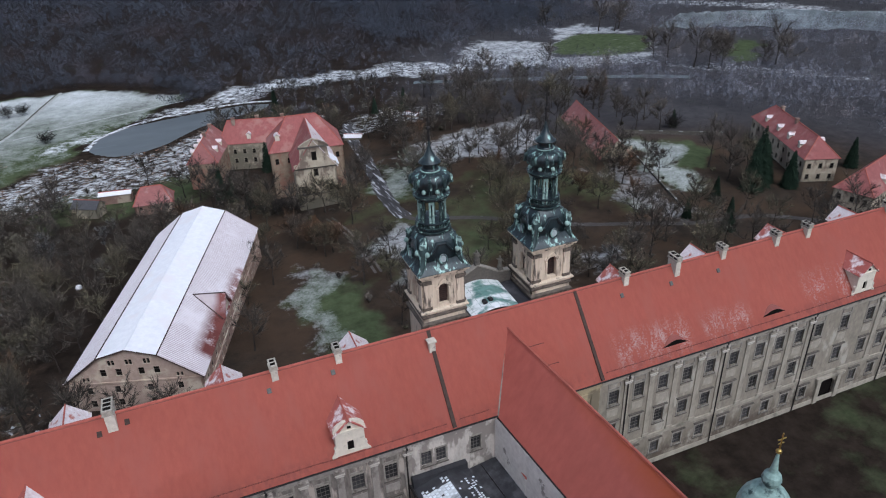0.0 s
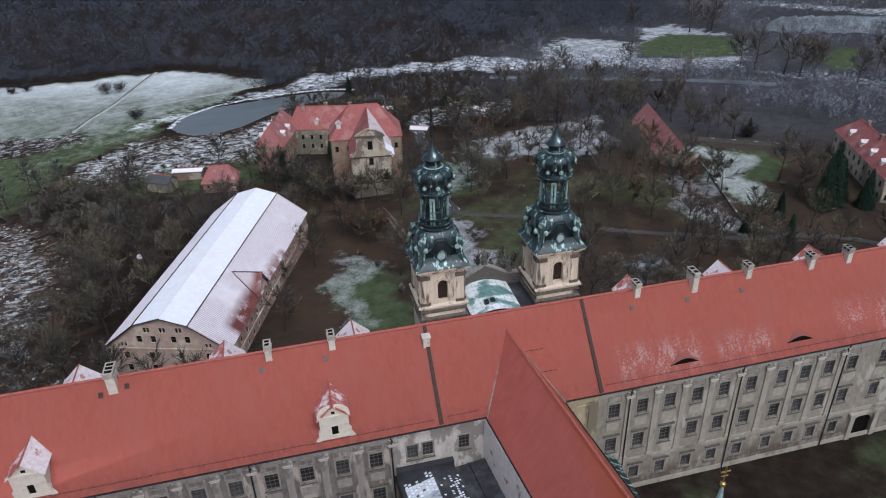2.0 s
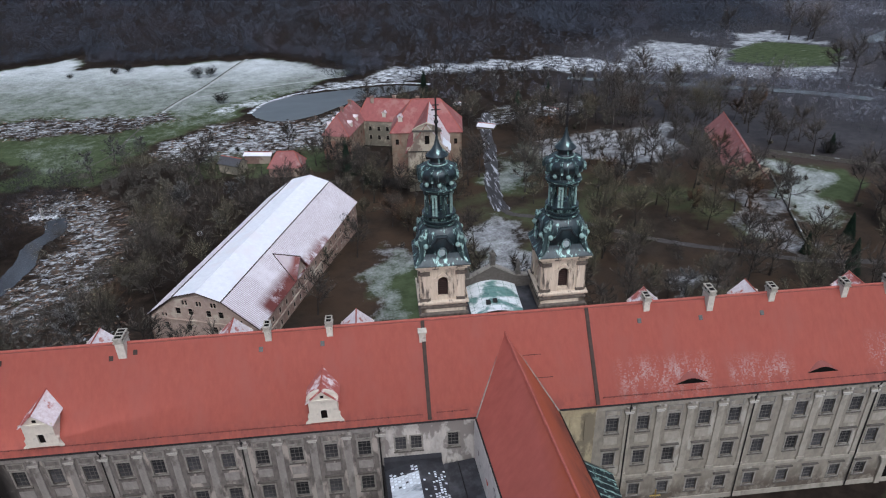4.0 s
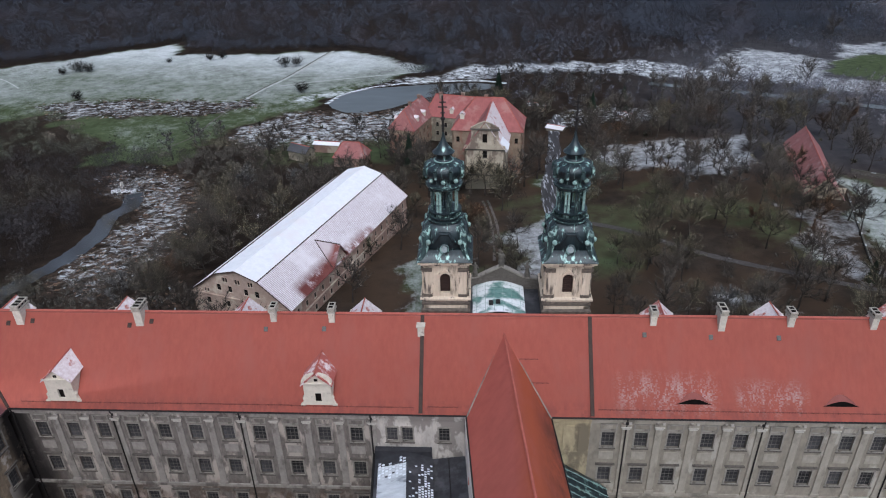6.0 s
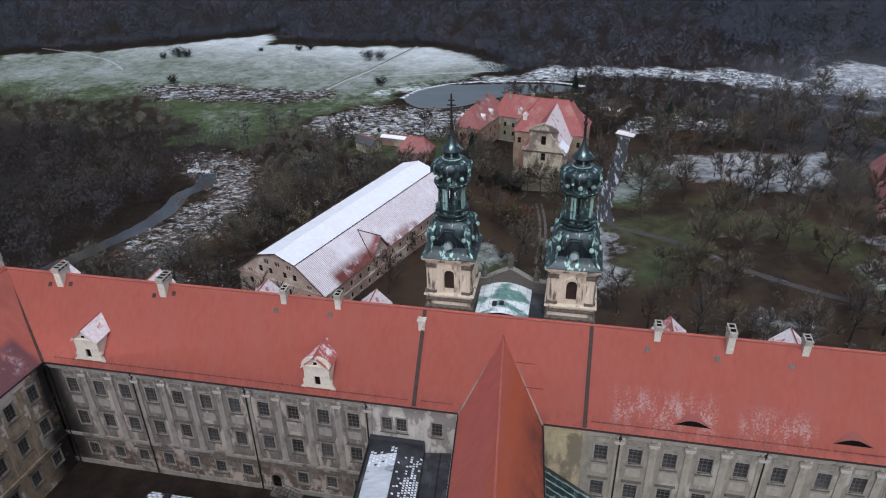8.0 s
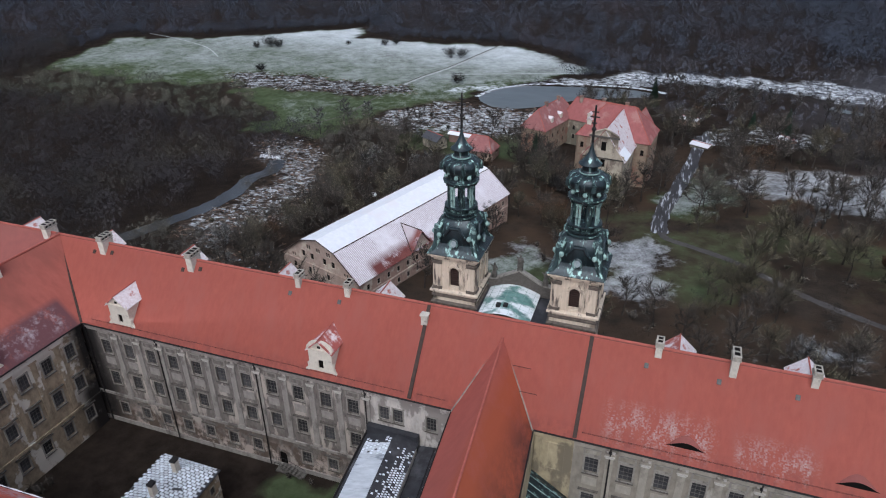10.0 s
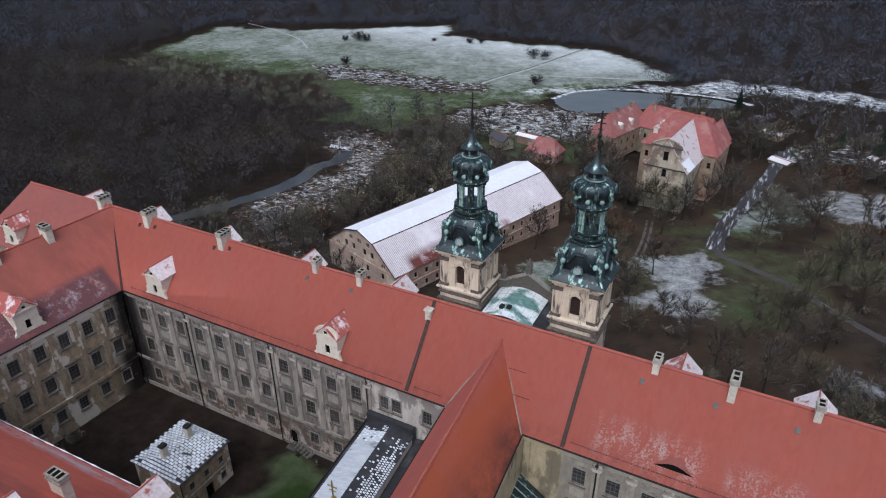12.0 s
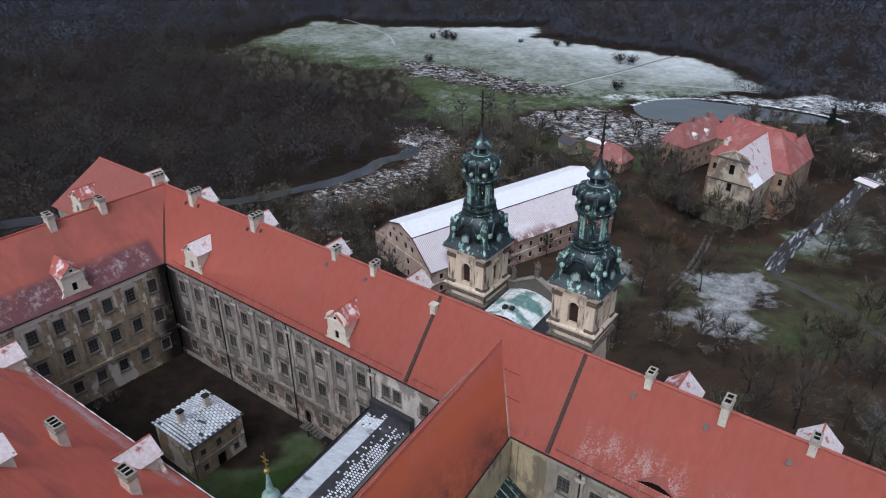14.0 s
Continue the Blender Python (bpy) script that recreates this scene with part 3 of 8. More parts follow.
# ---- ground ----
MEADOW = [(-412, 268), (-438, 373), (-367, 392), (-314, 426), (-268, 458), (-250, 472), (-233, 432), (-183, 432), (-130, 437), (-96, 437), (-58, 402), (-38, 388),
          (-62, 350), (-96, 312), (-100, 285), (-130, 262), (-160, 212), (-190, 215), (-236, 276), (-330, 262)]
POND_SHORE = [(-98, 306), (-88, 322), (-76, 333), (-57, 340), (-36, 345), (-7, 347), (12, 340), (4, 328), (-18, 318), (-36, 309), (-58, 290), (-72, 282), (-84, 282), (-94, 292)]
SNOWFIELDS = [
    (0.54, [(143, 159), (166, 146), (150, 118), (135, 94), (122, 98), (128, 120), (138, 141)]),
    (0.42, [(104, 132), (128, 136), (126, 116), (120, 92), (124, 70), (100, 78), (98, 108)]),
    (0.54, [(4, 105), (11.6, 118), (24, 120), (31, 111), (37, 92), (25, 80), (10.6, 76), (7, 80), (14, 91), (12, 102)]),
    (0.46, [(-30, 106), (-8, 98), (-16, 82), (-22, 56), (-32, 60), (-30, 84)]),
    (0.52, [(46, 198), (55, 213), (91, 217), (124, 214), (112, 184), (109, 173), (90, 161), (74, 166), (59, 174)]),
    (0.6, [(-130, 262), (-100, 285), (-84, 280), (-58, 288), (-36, 306), (-30, 270), (-48, 236), (-96, 226), (-140, 230)]),
    (0.74, [(-110, 318), (-60, 352), (-30, 366), (-12, 387), (22, 389), (56, 395), (82, 393), (115, 402), (131, 389), (158, 372), (184, 330), (151, 345), (132, 348), (102, 356), (79, 366), (54, 368), (21, 366), (-11, 350), (-80, 340), (-104, 300), (-118, 300)]),
    (0.62, [(158, 372), (166, 405), (200, 434), (236, 388), (270, 440), (303, 444), (314, 386), (290, 330), (262, 292), (242, 268), (202, 292), (182, 322)]),
    (0.5, [(252, 252), (282, 244), (304, 214), (330, 180), (318, 170), (292, 200), (254, 230), (238, 258)]),
    (0.56, [(-146, 78), (-122, 74), (-112, 104), (-118, 150), (-140, 150), (-146, 118)]),
    (0.46, [(36, 195), (43, 199), (49, 164), (42, 148), (25, 143), (27, 166)]),
    (0.52, [(40, 250), (90, 256), (100, 280), (60, 290), (40, 280)]),
    (0.34, [(-112, 30), (-92, 40), (-100, 80), (-118, 70)]),
    (0.48, [(57, 62), (60, 78), (70, 77), (78, 62)]),
    (0.6, [(410, 520), (440, 500), (452, 424), (474, 350), (490, 250), (470, 240), (446, 330), (428, 410)]),
    (0.50, [(-277, 301), (-231, 311), (-184, 308), (-152, 309), (-135, 296), (-161, 281), (-202, 279), (-250, 274)]),
    (0.56, [(-184, 188), (-160, 202), (-134, 176), (-118, 156), (-130, 134), (-146, 150)]),
]
LAWNS = [
    (-1.0, [(-277, 301), (-231, 311), (-184, 308), (-152, 309), (-135, 296), (-161, 281), (-202, 279), (-250, 274)]),
    (0.9, [(-276, 297), (-250, 277), (-214, 239), (-180, 205), (-150, 205), (-150, 262), (-170, 276), (-220, 282)]),
    (0.95, [(-205, 205), (-150, 205), (-140, 230), (-150, 262), (-170, 276), (-220, 282), (-330, 262), (-380, 290), (-420, 370), (-260, 380), (-120, 330)]),
    (1.4, [(-53, -62), (-14, -62), (-16, -11), (-44, -12), (-52, -20)]),
    (0.2, [(10, -70), (130, -70), (130, -12), (10, -12)]),
    (0.75, [(-26, 104), (-2, 88), (-6, 56), (-24, 50), (-30, 66)]),
    (0.36, [(0, 80), (50, 80), (66, 120), (60, 150), (10, 150)]),
    (0.9, [(160, 146), (172, 140), (160, 112), (150, 118)]),
    (1.0, [(230, 380), (274, 410), (308, 359), (264, 302), (238, 313), (214, 342)]),
    (0.9, [(309, 276), (340, 282), (313, 246), (284, 241)]),
    (0.7, [(36, 195), (43, 199), (49, 164), (42, 148), (25, 143), (27, 166)]),
    (0.5, [(-110, 200), (-40, 200), (-40, 240), (-110, 240)]),
    (0.75, [(143, 159), (166, 146), (150, 118), (135, 94), (122, 98), (128, 120), (138, 141)]),
    (0.30, [(16, 92), (110, 92), (104, 130), (60, 160), (20, 140)]),
]


def inside_depth(X, Y, poly):
    """Distance to the outline, positive inside."""
    inside = np.zeros(X.shape, bool)
    dist = np.full(X.shape, 1e9)
    for (x0, y0), (x1, y1) in zip(poly, poly[1:] + poly[:1]):
        cross = ((y0 > Y) != (y1 > Y)) & (X < (x1 - x0) * (Y - y0) / ((y1 - y0) or 1e-9) + x0)
        inside ^= cross
        dx, dy = x1 - x0, y1 - y0
        t = np.clip(((X - x0) * dx + (Y - y0) * dy) / (dx * dx + dy * dy), 0, 1)
        dist = np.minimum(dist, np.hypot(X - x0 - t * dx, Y - y0 - t * dy))
    return np.where(inside, dist, -dist)


def spread(lo, hi, fine_lo, fine_hi, step):
    """Grid lines: even in the middle, widening outwards."""
    mid = list(np.arange(fine_lo, fine_hi + 0.1, step))
    out, s = [], step
    v = fine_lo
    while v > lo:
        s *= 1.22
        v -= s
        out.insert(0, v)
    s, v = step, mid[-1]
    right = []
    while v < hi:
        s *= 1.22
        v += s
        right.append(v)
    return np.array(out + mid + right)


def ease(a, b, v):
    q = np.clip((v - a) / (b - a), 0, 1)
    return q * q * (3 - 2 * q)


gx, gy = spread(-4000, 4000, -450, 460, 3.0), spread(-3000, 4500, -78, 480, 3.0)
GX, GY = np.meshgrid(gx, gy)
jit = np.random.RandomState(3)
GZ = -12.0 * ease(80, 280, GY - 0.6 * GX)
wob = np.sin(GX * 0.021 + 1.3) * np.cos(GY * 0.017) + 0.5 * np.sin(GX * 0.06 + GY * 0.05)
GZ = GZ + 0.35 * wob * ease(60, 140, GY)
GZ = GZ - 1.0 * ease(0, 8, inside_depth(GX, GY, POND_SHORE))
snow_f, grass_f = np.zeros(GX.shape), np.zeros(GX.shape)
park_f = ease(-20, 30, inside_depth(GX, GY, [(-60, 30), (210, 10), (240, 90), (190, 160), (130, 225), (40, 250), (-60, 200)]))
WX = GX + 4.0 * np.sin(GY * 0.19 + GX * 0.07) + 2.2 * np.sin(GY * 0.47 - GX * 0.31 + 2.0) + 5.0 * np.sin(GX * 0.045 + 0.6)
WY = GY + 3.0 * np.sin(GX * 0.17 - GY * 0.05 + 1.0) + 2.0 * np.sin(GX * 0.41 + GY * 0.23)
dm = inside_depth(GX + 0.6 * (WX - GX), GY + 0.8 * (WY - GY), MEADOW)
snow_f = np.maximum(snow_f, ease(-4, 9, dm) * (0.32 + 0.12 * ease(275, 330, GY) + 0.30 * ease(335, 450, GY + 0.07 * (GX + 200))))
grass_f = np.maximum(grass_f, ease(-4, 9, dm) * 0.75)
for k, poly in SNOWFIELDS:
    snow_f = np.maximum(snow_f, k * ease(-9, 7, inside_depth(WX, WY, poly)))
for k, poly in LAWNS[1:] + LAWNS[:1]:
    soft_in = ease(-7, 7, inside_depth(WX, WY, poly))
    grass_f = np.maximum(grass_f, k * soft_in) if k > 0 else grass_f * (1 - soft_in)
snow_f = snow_f * (1 - 0.62 * ease(-6, 6, inside_depth(GX, GY, LAWNS[8][1])))
debris_f = np.zeros(GX.shape)
for k in (5, 6, 7, 8, 9, 11, 14, 15, 16):
    debris_f = np.maximum(debris_f, ease(-9, 7, inside_depth(WX, WY, SNOWFIELDS[k][1])))
debris_f = debris_f * (1 - 0.75 * ease(-8, 8, inside_depth(GX, GY, [(160, 380), (200, 440), (300, 450), (320, 380), (262, 285), (210, 300)])))
reed_f = np.zeros(GX.shape)
for k, q in ((9, 1.0), (12, 0.8), (16, 1.0), (5, 0.6), (15, 0.3)):
    reed_f = np.maximum(reed_f, q * ease(-14, 6, inside_depth(WX, WY, SNOWFIELDS[k][1])))
snow_f = snow_f * (1 - 0.12 * reed_f)
# where the ground colour takes on the grey of distance haze
haze_f = ease(-25, 35, inside_depth(GX, GY, [(110, 170), (215, 130), (250, 20), (640, 20), (640, 760), (120, 420), (90, 300)]))
snow_f = np.where(GY < -11, 0.06 * (GX > 9), snow_f)
nx_, ny_ = len(gx), len(gy)
idx = np.arange(nx_ * ny_).reshape(ny_, nx_)
quads = np.stack([idx[:-1, :-1], idx[:-1, 1:], idx[1:, 1:], idx[1:, :-1]], -1).reshape(-1, 4)
me = bpy.data.meshes.new("ground")
me.from_pydata(np.stack([GX, GY, GZ], -1).reshape(-1, 3).tolist(), [], quads.tolist())
for nm, arr in (("snow", snow_f), ("grass", grass_f), ("litter", park_f), ("debris", debris_f), ("reed", reed_f), ("silt", haze_f)):
    at = me.attributes.new(nm, "FLOAT", "POINT")
    at.data.foreach_set("value", arr.ravel().astype(np.float32))
me.polygons.foreach_set("use_smooth", [True] * len(me.polygons))


def ground_material():
    m = bpy.data.materials.new("winter_ground")
    m.use_nodes = True
    n, l = m.node_tree.nodes, m.node_tree.links
    b = n["Principled BSDF"]
    b.inputs["Roughness"].default_value, b.inputs["Specular IOR Level"].default_value = 0.95, 0.0
    co = n.new("ShaderNodeTexCoord")

    def noise_node(scale, detail=8, rough=0.65):
        k = n.new("ShaderNodeTexNoise")
        k.inputs["Scale"].default_value, k.inputs["Detail"].default_value, k.inputs["Roughness"].default_value = scale, detail, rough
        l.new(co.outputs["Object"], k.inputs["Vector"])
        return k.outputs[0]

    def rng(v, a, e, c=0.0, d=1.0):
        k = n.new("ShaderNodeMapRange")
        k.inputs["From Min"].default_value, k.inputs["From Max"].default_value = a, e
        k.inputs["To Min"].default_value, k.inputs["To Max"].default_value = c, d
        l.new(v, k.inputs["Value"])
        return k.outputs[0]

    def mix(f, a, c):
        k = n.new("ShaderNodeMix")
        k.data_type = "RGBA"
        l.new(f, k.inputs[0])
        for i, v in ((6, a), (7, c)):
            if isinstance(v, tuple):
                k.inputs[i].default_value = (*v, 1)
            else:
                l.new(v, k.inputs[i])
        return k.outputs[2]

    def add(a, c, op="ADD"):
        k = n.new("ShaderNodeMath")
        k.operation = op
        for i, v in ((0, a), (1, c)):
            if isinstance(v, float):
                k.inputs[i].default_value = v
            else:
                l.new(v, k.inputs[i])
        return k.outputs[0]

    def attr(name):
        k = n.new("ShaderNodeAttribute")
        k.attribute_name = name
        return k.outputs["Fac"]

    fine, mid, big = noise_node(1.3), noise_node(0.22), noise_node(0.035)
    soil = mix(rng(mid, 0.35, 0.65), (0.024, 0.020, 0.017), (0.048, 0.038, 0.030))
    soil = mix(rng(big, 0.40, 0.60), soil, (0.062, 0.042, 0.029))
    soil = mix(attr("litter"), mix(rng(mid, 0.35, 0.65), (0.016, 0.0125, 0.0105), (0.034, 0.026, 0.021)), soil)
    # grey haze painted into the soil beyond the right-hand park
    soil = mix(attr("silt"), soil, mix(rng(mid, 0.3, 0.7), (0.040, 0.040, 0.044), (0.074, 0.071, 0.075)))
    green = mix(rng(mid, 0.3, 0.7), (0.042, 0.055, 0.028), (0.088, 0.112, 0.058))
    green = mix(rng(attr("grass"), 1.0, 1.3), green, mix(rng(mid, 0.3, 0.7), (0.020, 0.036, 0.011), (0.042, 0.070, 0.022)))
    g = add(attr("grass"), rng(big, 0.3, 0.7, -0.35, 0.35))
    base = mix(rng(g, 0.25, 0.6), soil, green)
    straw = mix(rng(noise_node(0.55, 10, 0.8), 0.42, 0.6), (0.032, 0.027, 0.024), (0.135, 0.095, 0.068))
    base = mix(add(attr("reed"), rng(mid, 0.35, 0.6), "MULTIPLY"), base, straw)
    s = add(attr("snow"), rng(fine, 0.25, 0.75, -0.08, 0.08))
    calm = rng(attr("grass"), 0.3, 0.8, 1.0, 0.3)
    s = add(s, add(rng(mid, 0.3, 0.7, -0.18, 0.18), calm, "MULTIPLY"))
    flat = n.new("ShaderNodeMapping")
    flat.inputs["Scale"].default_value = (0.24, 0.40, 0.3)
    l.new(co.outputs["Object"], flat.inputs["Vector"])
    wrack = n.new("ShaderNodeTexNoise")
    wrack.inputs["Scale"].default_value, wrack.inputs["Detail"].default_value, wrack.inputs["Roughness"].default_value = 1.0, 10, 0.8
    l.new(flat.outputs[0], wrack.inputs["Vector"])
    s = add(s, add(rng(wrack.outputs[0], 0.42, 0.60, -0.46, 0.24), attr("debris"), "MULTIPLY"))
    s = add(s, rng(big, 0.3, 0.7, -0.10, 0.10))
    white = mix(rng(fine, 0.3, 0.7), (0.62, 0.66, 0.68), (0.80, 0.83, 0.86))
    base = mix(rng(s, 0.30, 0.98), base, white)
    l.new(base, b.inputs["Base Color"])
    bp = n.new("ShaderNodeBump")
    bp.inputs["Strength"].default_value, bp.inputs["Distance"].default_value = 0.6, 0.4
    l.new(add(fine, mid), bp.inputs["Height"])
    l.new(bp.outputs[0], b.inputs["Normal"])
    return m


me.materials.append(ground_material())
tagged(new("ground", me), "brown winter ground with thin snow and grass", "ground", kind="structure")


def ribbon(name, mat, pts, width, up, label, category, kind="structure"):
    """A strip laid on the land along a line of points."""
    P = [Vector((*p, 0)) for p in pts]
    fine = []
    for i in range(len(P) - 1):
        a, b, c, d = P[max(i - 1, 0)], P[i], P[i + 1], P[min(i + 2, len(P) - 1)]
        for k in range(8):
            t = k / 8
            fine.append(0.5 * ((2 * b) + (c - a) * t + (2 * a - 5 * b + 4 * c - d) * t * t + (3 * b - a - 3 * c + d) * t ** 3))
    fine.append(P[-1])
    vs, fs = [], []
    rnd = random.Random(len(name))
    for i, p in enumerate(fine):
        t = (fine[min(i + 1, len(fine) - 1)] - fine[max(i - 1, 0)]).normalized()
        s = Vector((-t.y, t.x, 0))
        w = width * (0.85 + 0.3 * rnd.random()) / 2
        for k in (-1, -0.33, 0.33, 1):
            q = p + s * w * k
            z = land(q.x, q.y) + up + 0.35 * (math.sin(q.x * 0.021 + 1.3) * math.cos(q.y * 0.017) + 0.5 * math.sin(q.x * 0.06 + q.y * 0.05)) * smooth(60, 140, q.y)
            vs.append((q.x, q.y, z))
        if i:
            for k in range(3):
                a = 4 * (i - 1) + k
                fs.append((a, a + 1, a + 5, a + 4))
    ob = part(name, (vs, fs), mat)
    return tagged(ob, label, category, kind=kind)


bm = bmesh.new()
bm.faces.new([bm.verts.new((x, y, -12.15)) for x, y in POND_SHORE])
tagged(part("pond", bm, POND), "still grey-blue pond with icy banks", "pond", kind="structure")
ribbon("snow_bank", RIMSNOW, [(-97, 300), (-92, 316), (-80, 331), (-58, 341), (-36, 346), (-7, 348), (13, 341)], 3.2, 0.1, "broken snow along the pond shore", "bank")
ribbon("river", RIVER, [(-230, -40), (-190, 30), (-164, 62), (-156, 85), (-151, 105), (-151, 124), (-155, 142), (-152, 154), (-157, 168)], 8, 0.25, "narrow grey river bending past the woods", "river")
ribbon("stream", FARWATER, [(104, 340), (112, 336), (130, 326), (155, 306), (181, 277), (214, 246), (236, 226)], 7, 0.25, "dark stream between snowy banks", "stream")
ribbon("far_river", FARWATER, [(352, 392), (372, 366), (396, 342), (436, 303), (520, 225)], 78, 0.3, "wide pale river beyond the woods", "river")
ribbon("lane", ROAD, [(40, 275), (35, 250), (31, 208), (29, 194), (26, 170), (24, 159), (22.4, 137), (23.5, 127)], 6.0, 0.12, "wet lane with strips of melting snow", "lane")
ribbon("park_path", PATHM, [(23.5, 128), (26, 123), (34, 119), (47, 112.5), (58, 104), (69, 96), (82, 89), (96, 83), (113, 75), (140, 68), (170, 40)], 2.8, 0.12, "gravel path through the park", "path")
for off in (-0.95, 0.95):
    ribbon("wheel_track", CLAY, [(-2.2 + off, 143.4), (-0.2 + off, 130), (1.0 + off, 118), (1.5 + off, 104), (1.4 + off, 91)], 0.9, 0.13, "trodden pale wheel track in the park grass", "track")
ribbon("meadow_track", TRACK, [(-118, 436), (-128, 395), (-136, 360), (-144, 334), (-150, 312)], 2.6, 0.15, "pale cart track across the meadow", "track")
ribbon("wheel_rut", RUT, [(-119.5, 436), (-129.5, 395), (-137.5, 360), (-145.5, 334), (-152, 305), (-156, 270), (-158, 240), (-172, 214)], 1.3, 0.2, "dark wheel rut along the meadow track", "track")
ribbon("snowy_track", TRACK, [(-42, 372), (-75, 362), (-110, 352), (-136, 340)], 1.6, 0.16, "snow-covered side track on the meadow", "track")
ribbon("snowy_track", TRACK, [(-420, 392), (-380, 380), (-340, 362), (-312, 338)], 1.2, 0.16, "snow-covered side track on the meadow", "track")

# ---- the abbey ----
ZR, ZE, YE, YF = 41.33, 27.7, 11.6, 11.0


def on_slope(y):
    return ZR - abs(y) * (ZR - ZE) / YE


abbey = thing("abbey_range", "long red-roofed abbey range with weathered plaster walls", "abbey building")
X_END = 128.0
NV = 0.085
# roofs
bm = bmesh.new()
slab(bm, [(-104, 0, ZR), (0, 0, ZR), (X_END, 0, ZR), (X_END, -YE, ZE), (-90.5, -YE, ZE)], 0.35)
part("roof", bm, TILE, abbey, "red clay tile roof with pale worn patches")
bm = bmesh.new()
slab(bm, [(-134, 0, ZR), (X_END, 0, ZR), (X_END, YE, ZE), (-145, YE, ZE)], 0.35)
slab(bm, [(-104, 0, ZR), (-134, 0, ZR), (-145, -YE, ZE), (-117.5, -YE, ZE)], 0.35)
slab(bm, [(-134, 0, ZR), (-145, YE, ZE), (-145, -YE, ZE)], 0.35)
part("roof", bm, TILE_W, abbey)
bm = bmesh.new()
tube(bm, (-134, 0, ZR + 0.02), (X_END, 0, ZR + 0.02), 0.24, sides=8)
part("ridge", bm, RIM, abbey)
bm = bmesh.new()
tube(bm, (-90.5, -YE, ZE + 0.02), (-104, 0, ZR + 0.05), 0.35, sides=6)
part("valley_gutter", bm, STRIP, abbey, "dark lead valley gutter")
# firewall strips on the roof
for x in (-14.8, 15.4):
    bm = bmesh.new()
    for s in (-1,):
        a, b = Vector((x, 0, ZR + 0.1)), Vector((x, s * YE, ZE + 0.1))
        slab(bm, [(x - 0.34, 0.2, ZR + 0.36), (x + 0.34, 0.2, ZR + 0.36), (x + 0.34, s * (YE + 0.1), ZE + 0.36), (x - 0.34, s * (YE + 0.1), ZE + 0.36)], 0.45)
    part("firewall", bm, STRIP, abbey, "dark lead-covered firewall strip")
bm = bmesh.new()
box(bm, -15.6, -14.4, -2.7, -1.6, 37.5, 40.2, bevel=0.05)
st = part("vent_stub", bm, CHIMNEY, abbey)
bm = bmesh.new()
box(bm, -15.8, -14.2, -2.9, -1.4, 40.203, 40.45)
part("cap", bm, CHIMNEY, st)

# walls with windows: middle of each axis
LEFT_AXES = [-85.8, -79.8, -74.1, -68.4, -62.6, -56.6, -50.6, -44.7, -38.7, -32.6, -26.7]
RIGHT_AXES = [18.65, 24.5, 30.3, 36.2, 42.0, 48.0, 54.9, 60.3, 65.8, 71.3, 79.0, 86.7, 92.6, 98.5, 104.4, 110.3, 116.2]
ROWS_Z = [(4.7, 3.1, 2.1), (13.5, 3.5, 2.25), (22.1, 3.5, 2.25)]


def wall_run(x0, x1, axes, mat, trim, rows=ROWS_Z, skip=(), doors=()):
    holes, wins = [], []
    for ax in axes:
        for zc, h, w in rows:
            if (ax, zc) in skip:
                continue
            holes.append((ax - w / 2 - x0, ax + w / 2 - x0, zc - h / 2, zc + h / 2))
            wins.append((ax, zc, w, h))
    holes += [(a - x0, b - x0, c, d, True) for a, b, c, d in doors]
    bm = bmesh.new()
    facade(bm, (x0, -YF), (1, 0), x1 - x0, 0, ZE - 0.3, holes, 0.5, 1.0)
    part("wall", bm, mat, abbey)
    for ax, zc, w, h in wins:
        window(abbey, pose(ax, -YF, zc), w, h, trim, hood=zc < 20)
    return wins


bm = bmesh.new()
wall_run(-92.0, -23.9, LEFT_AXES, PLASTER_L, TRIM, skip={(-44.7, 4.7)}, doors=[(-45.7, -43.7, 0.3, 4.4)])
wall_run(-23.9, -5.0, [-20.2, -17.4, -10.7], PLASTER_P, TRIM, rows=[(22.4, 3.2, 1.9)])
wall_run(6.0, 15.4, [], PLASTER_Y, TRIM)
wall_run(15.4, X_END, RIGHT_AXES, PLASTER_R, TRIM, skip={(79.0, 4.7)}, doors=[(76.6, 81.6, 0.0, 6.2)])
# the dark inside of the doorways
for x, w, h in ((-44.7, 2.4, 4.6), (79.1, 5.4, 6.6)):
    bm = bmesh.new()
    box(bm, x - w / 2, x + w / 2, -YF + 0.6, -YF + 0.7, 0, h)
    part("door", bm, DARK, abbey, "dark shadowed doorway")
bm = bmesh.new()
for x0, x1 in ((75.4, 76.6), (81.6, 82.8)):
    box(bm, x0, x1, -YF - 0.5, -YF - 0.003, 0, 6.8, bevel=0.06)
box(bm, 74.8, 83.4, -YF - 0.8, -YF - 0.003, 6.803, 7.6, bevel=0.08)
part("portal", bm, PILASTER_R, abbey, "pale stone portal with a flat hood")
# rear and end walls
bm = bmesh.new()
facade(bm, (X_END, YF), (-1, 0), X_END + 144, 0, ZE - 0.3, [], 0.5, 1.0)
facade(bm, (X_END, -YF + 1.2), (0, 1), 2 * YF - 2.4, 0, ZE - 0.3, [], 0.5, 1.0)
facade(bm, (-144, YF), (0, -1), 2 * YF, 0, ZE - 0.3, [], 0.5, 1.0)
facade(bm, (-144, -YF), (1, 0), 27, 0, ZE - 0.3, [], 0.5, 1.0)
part("rear_wall", bm, PLASTER_R, abbey)
bm = bmesh.new()
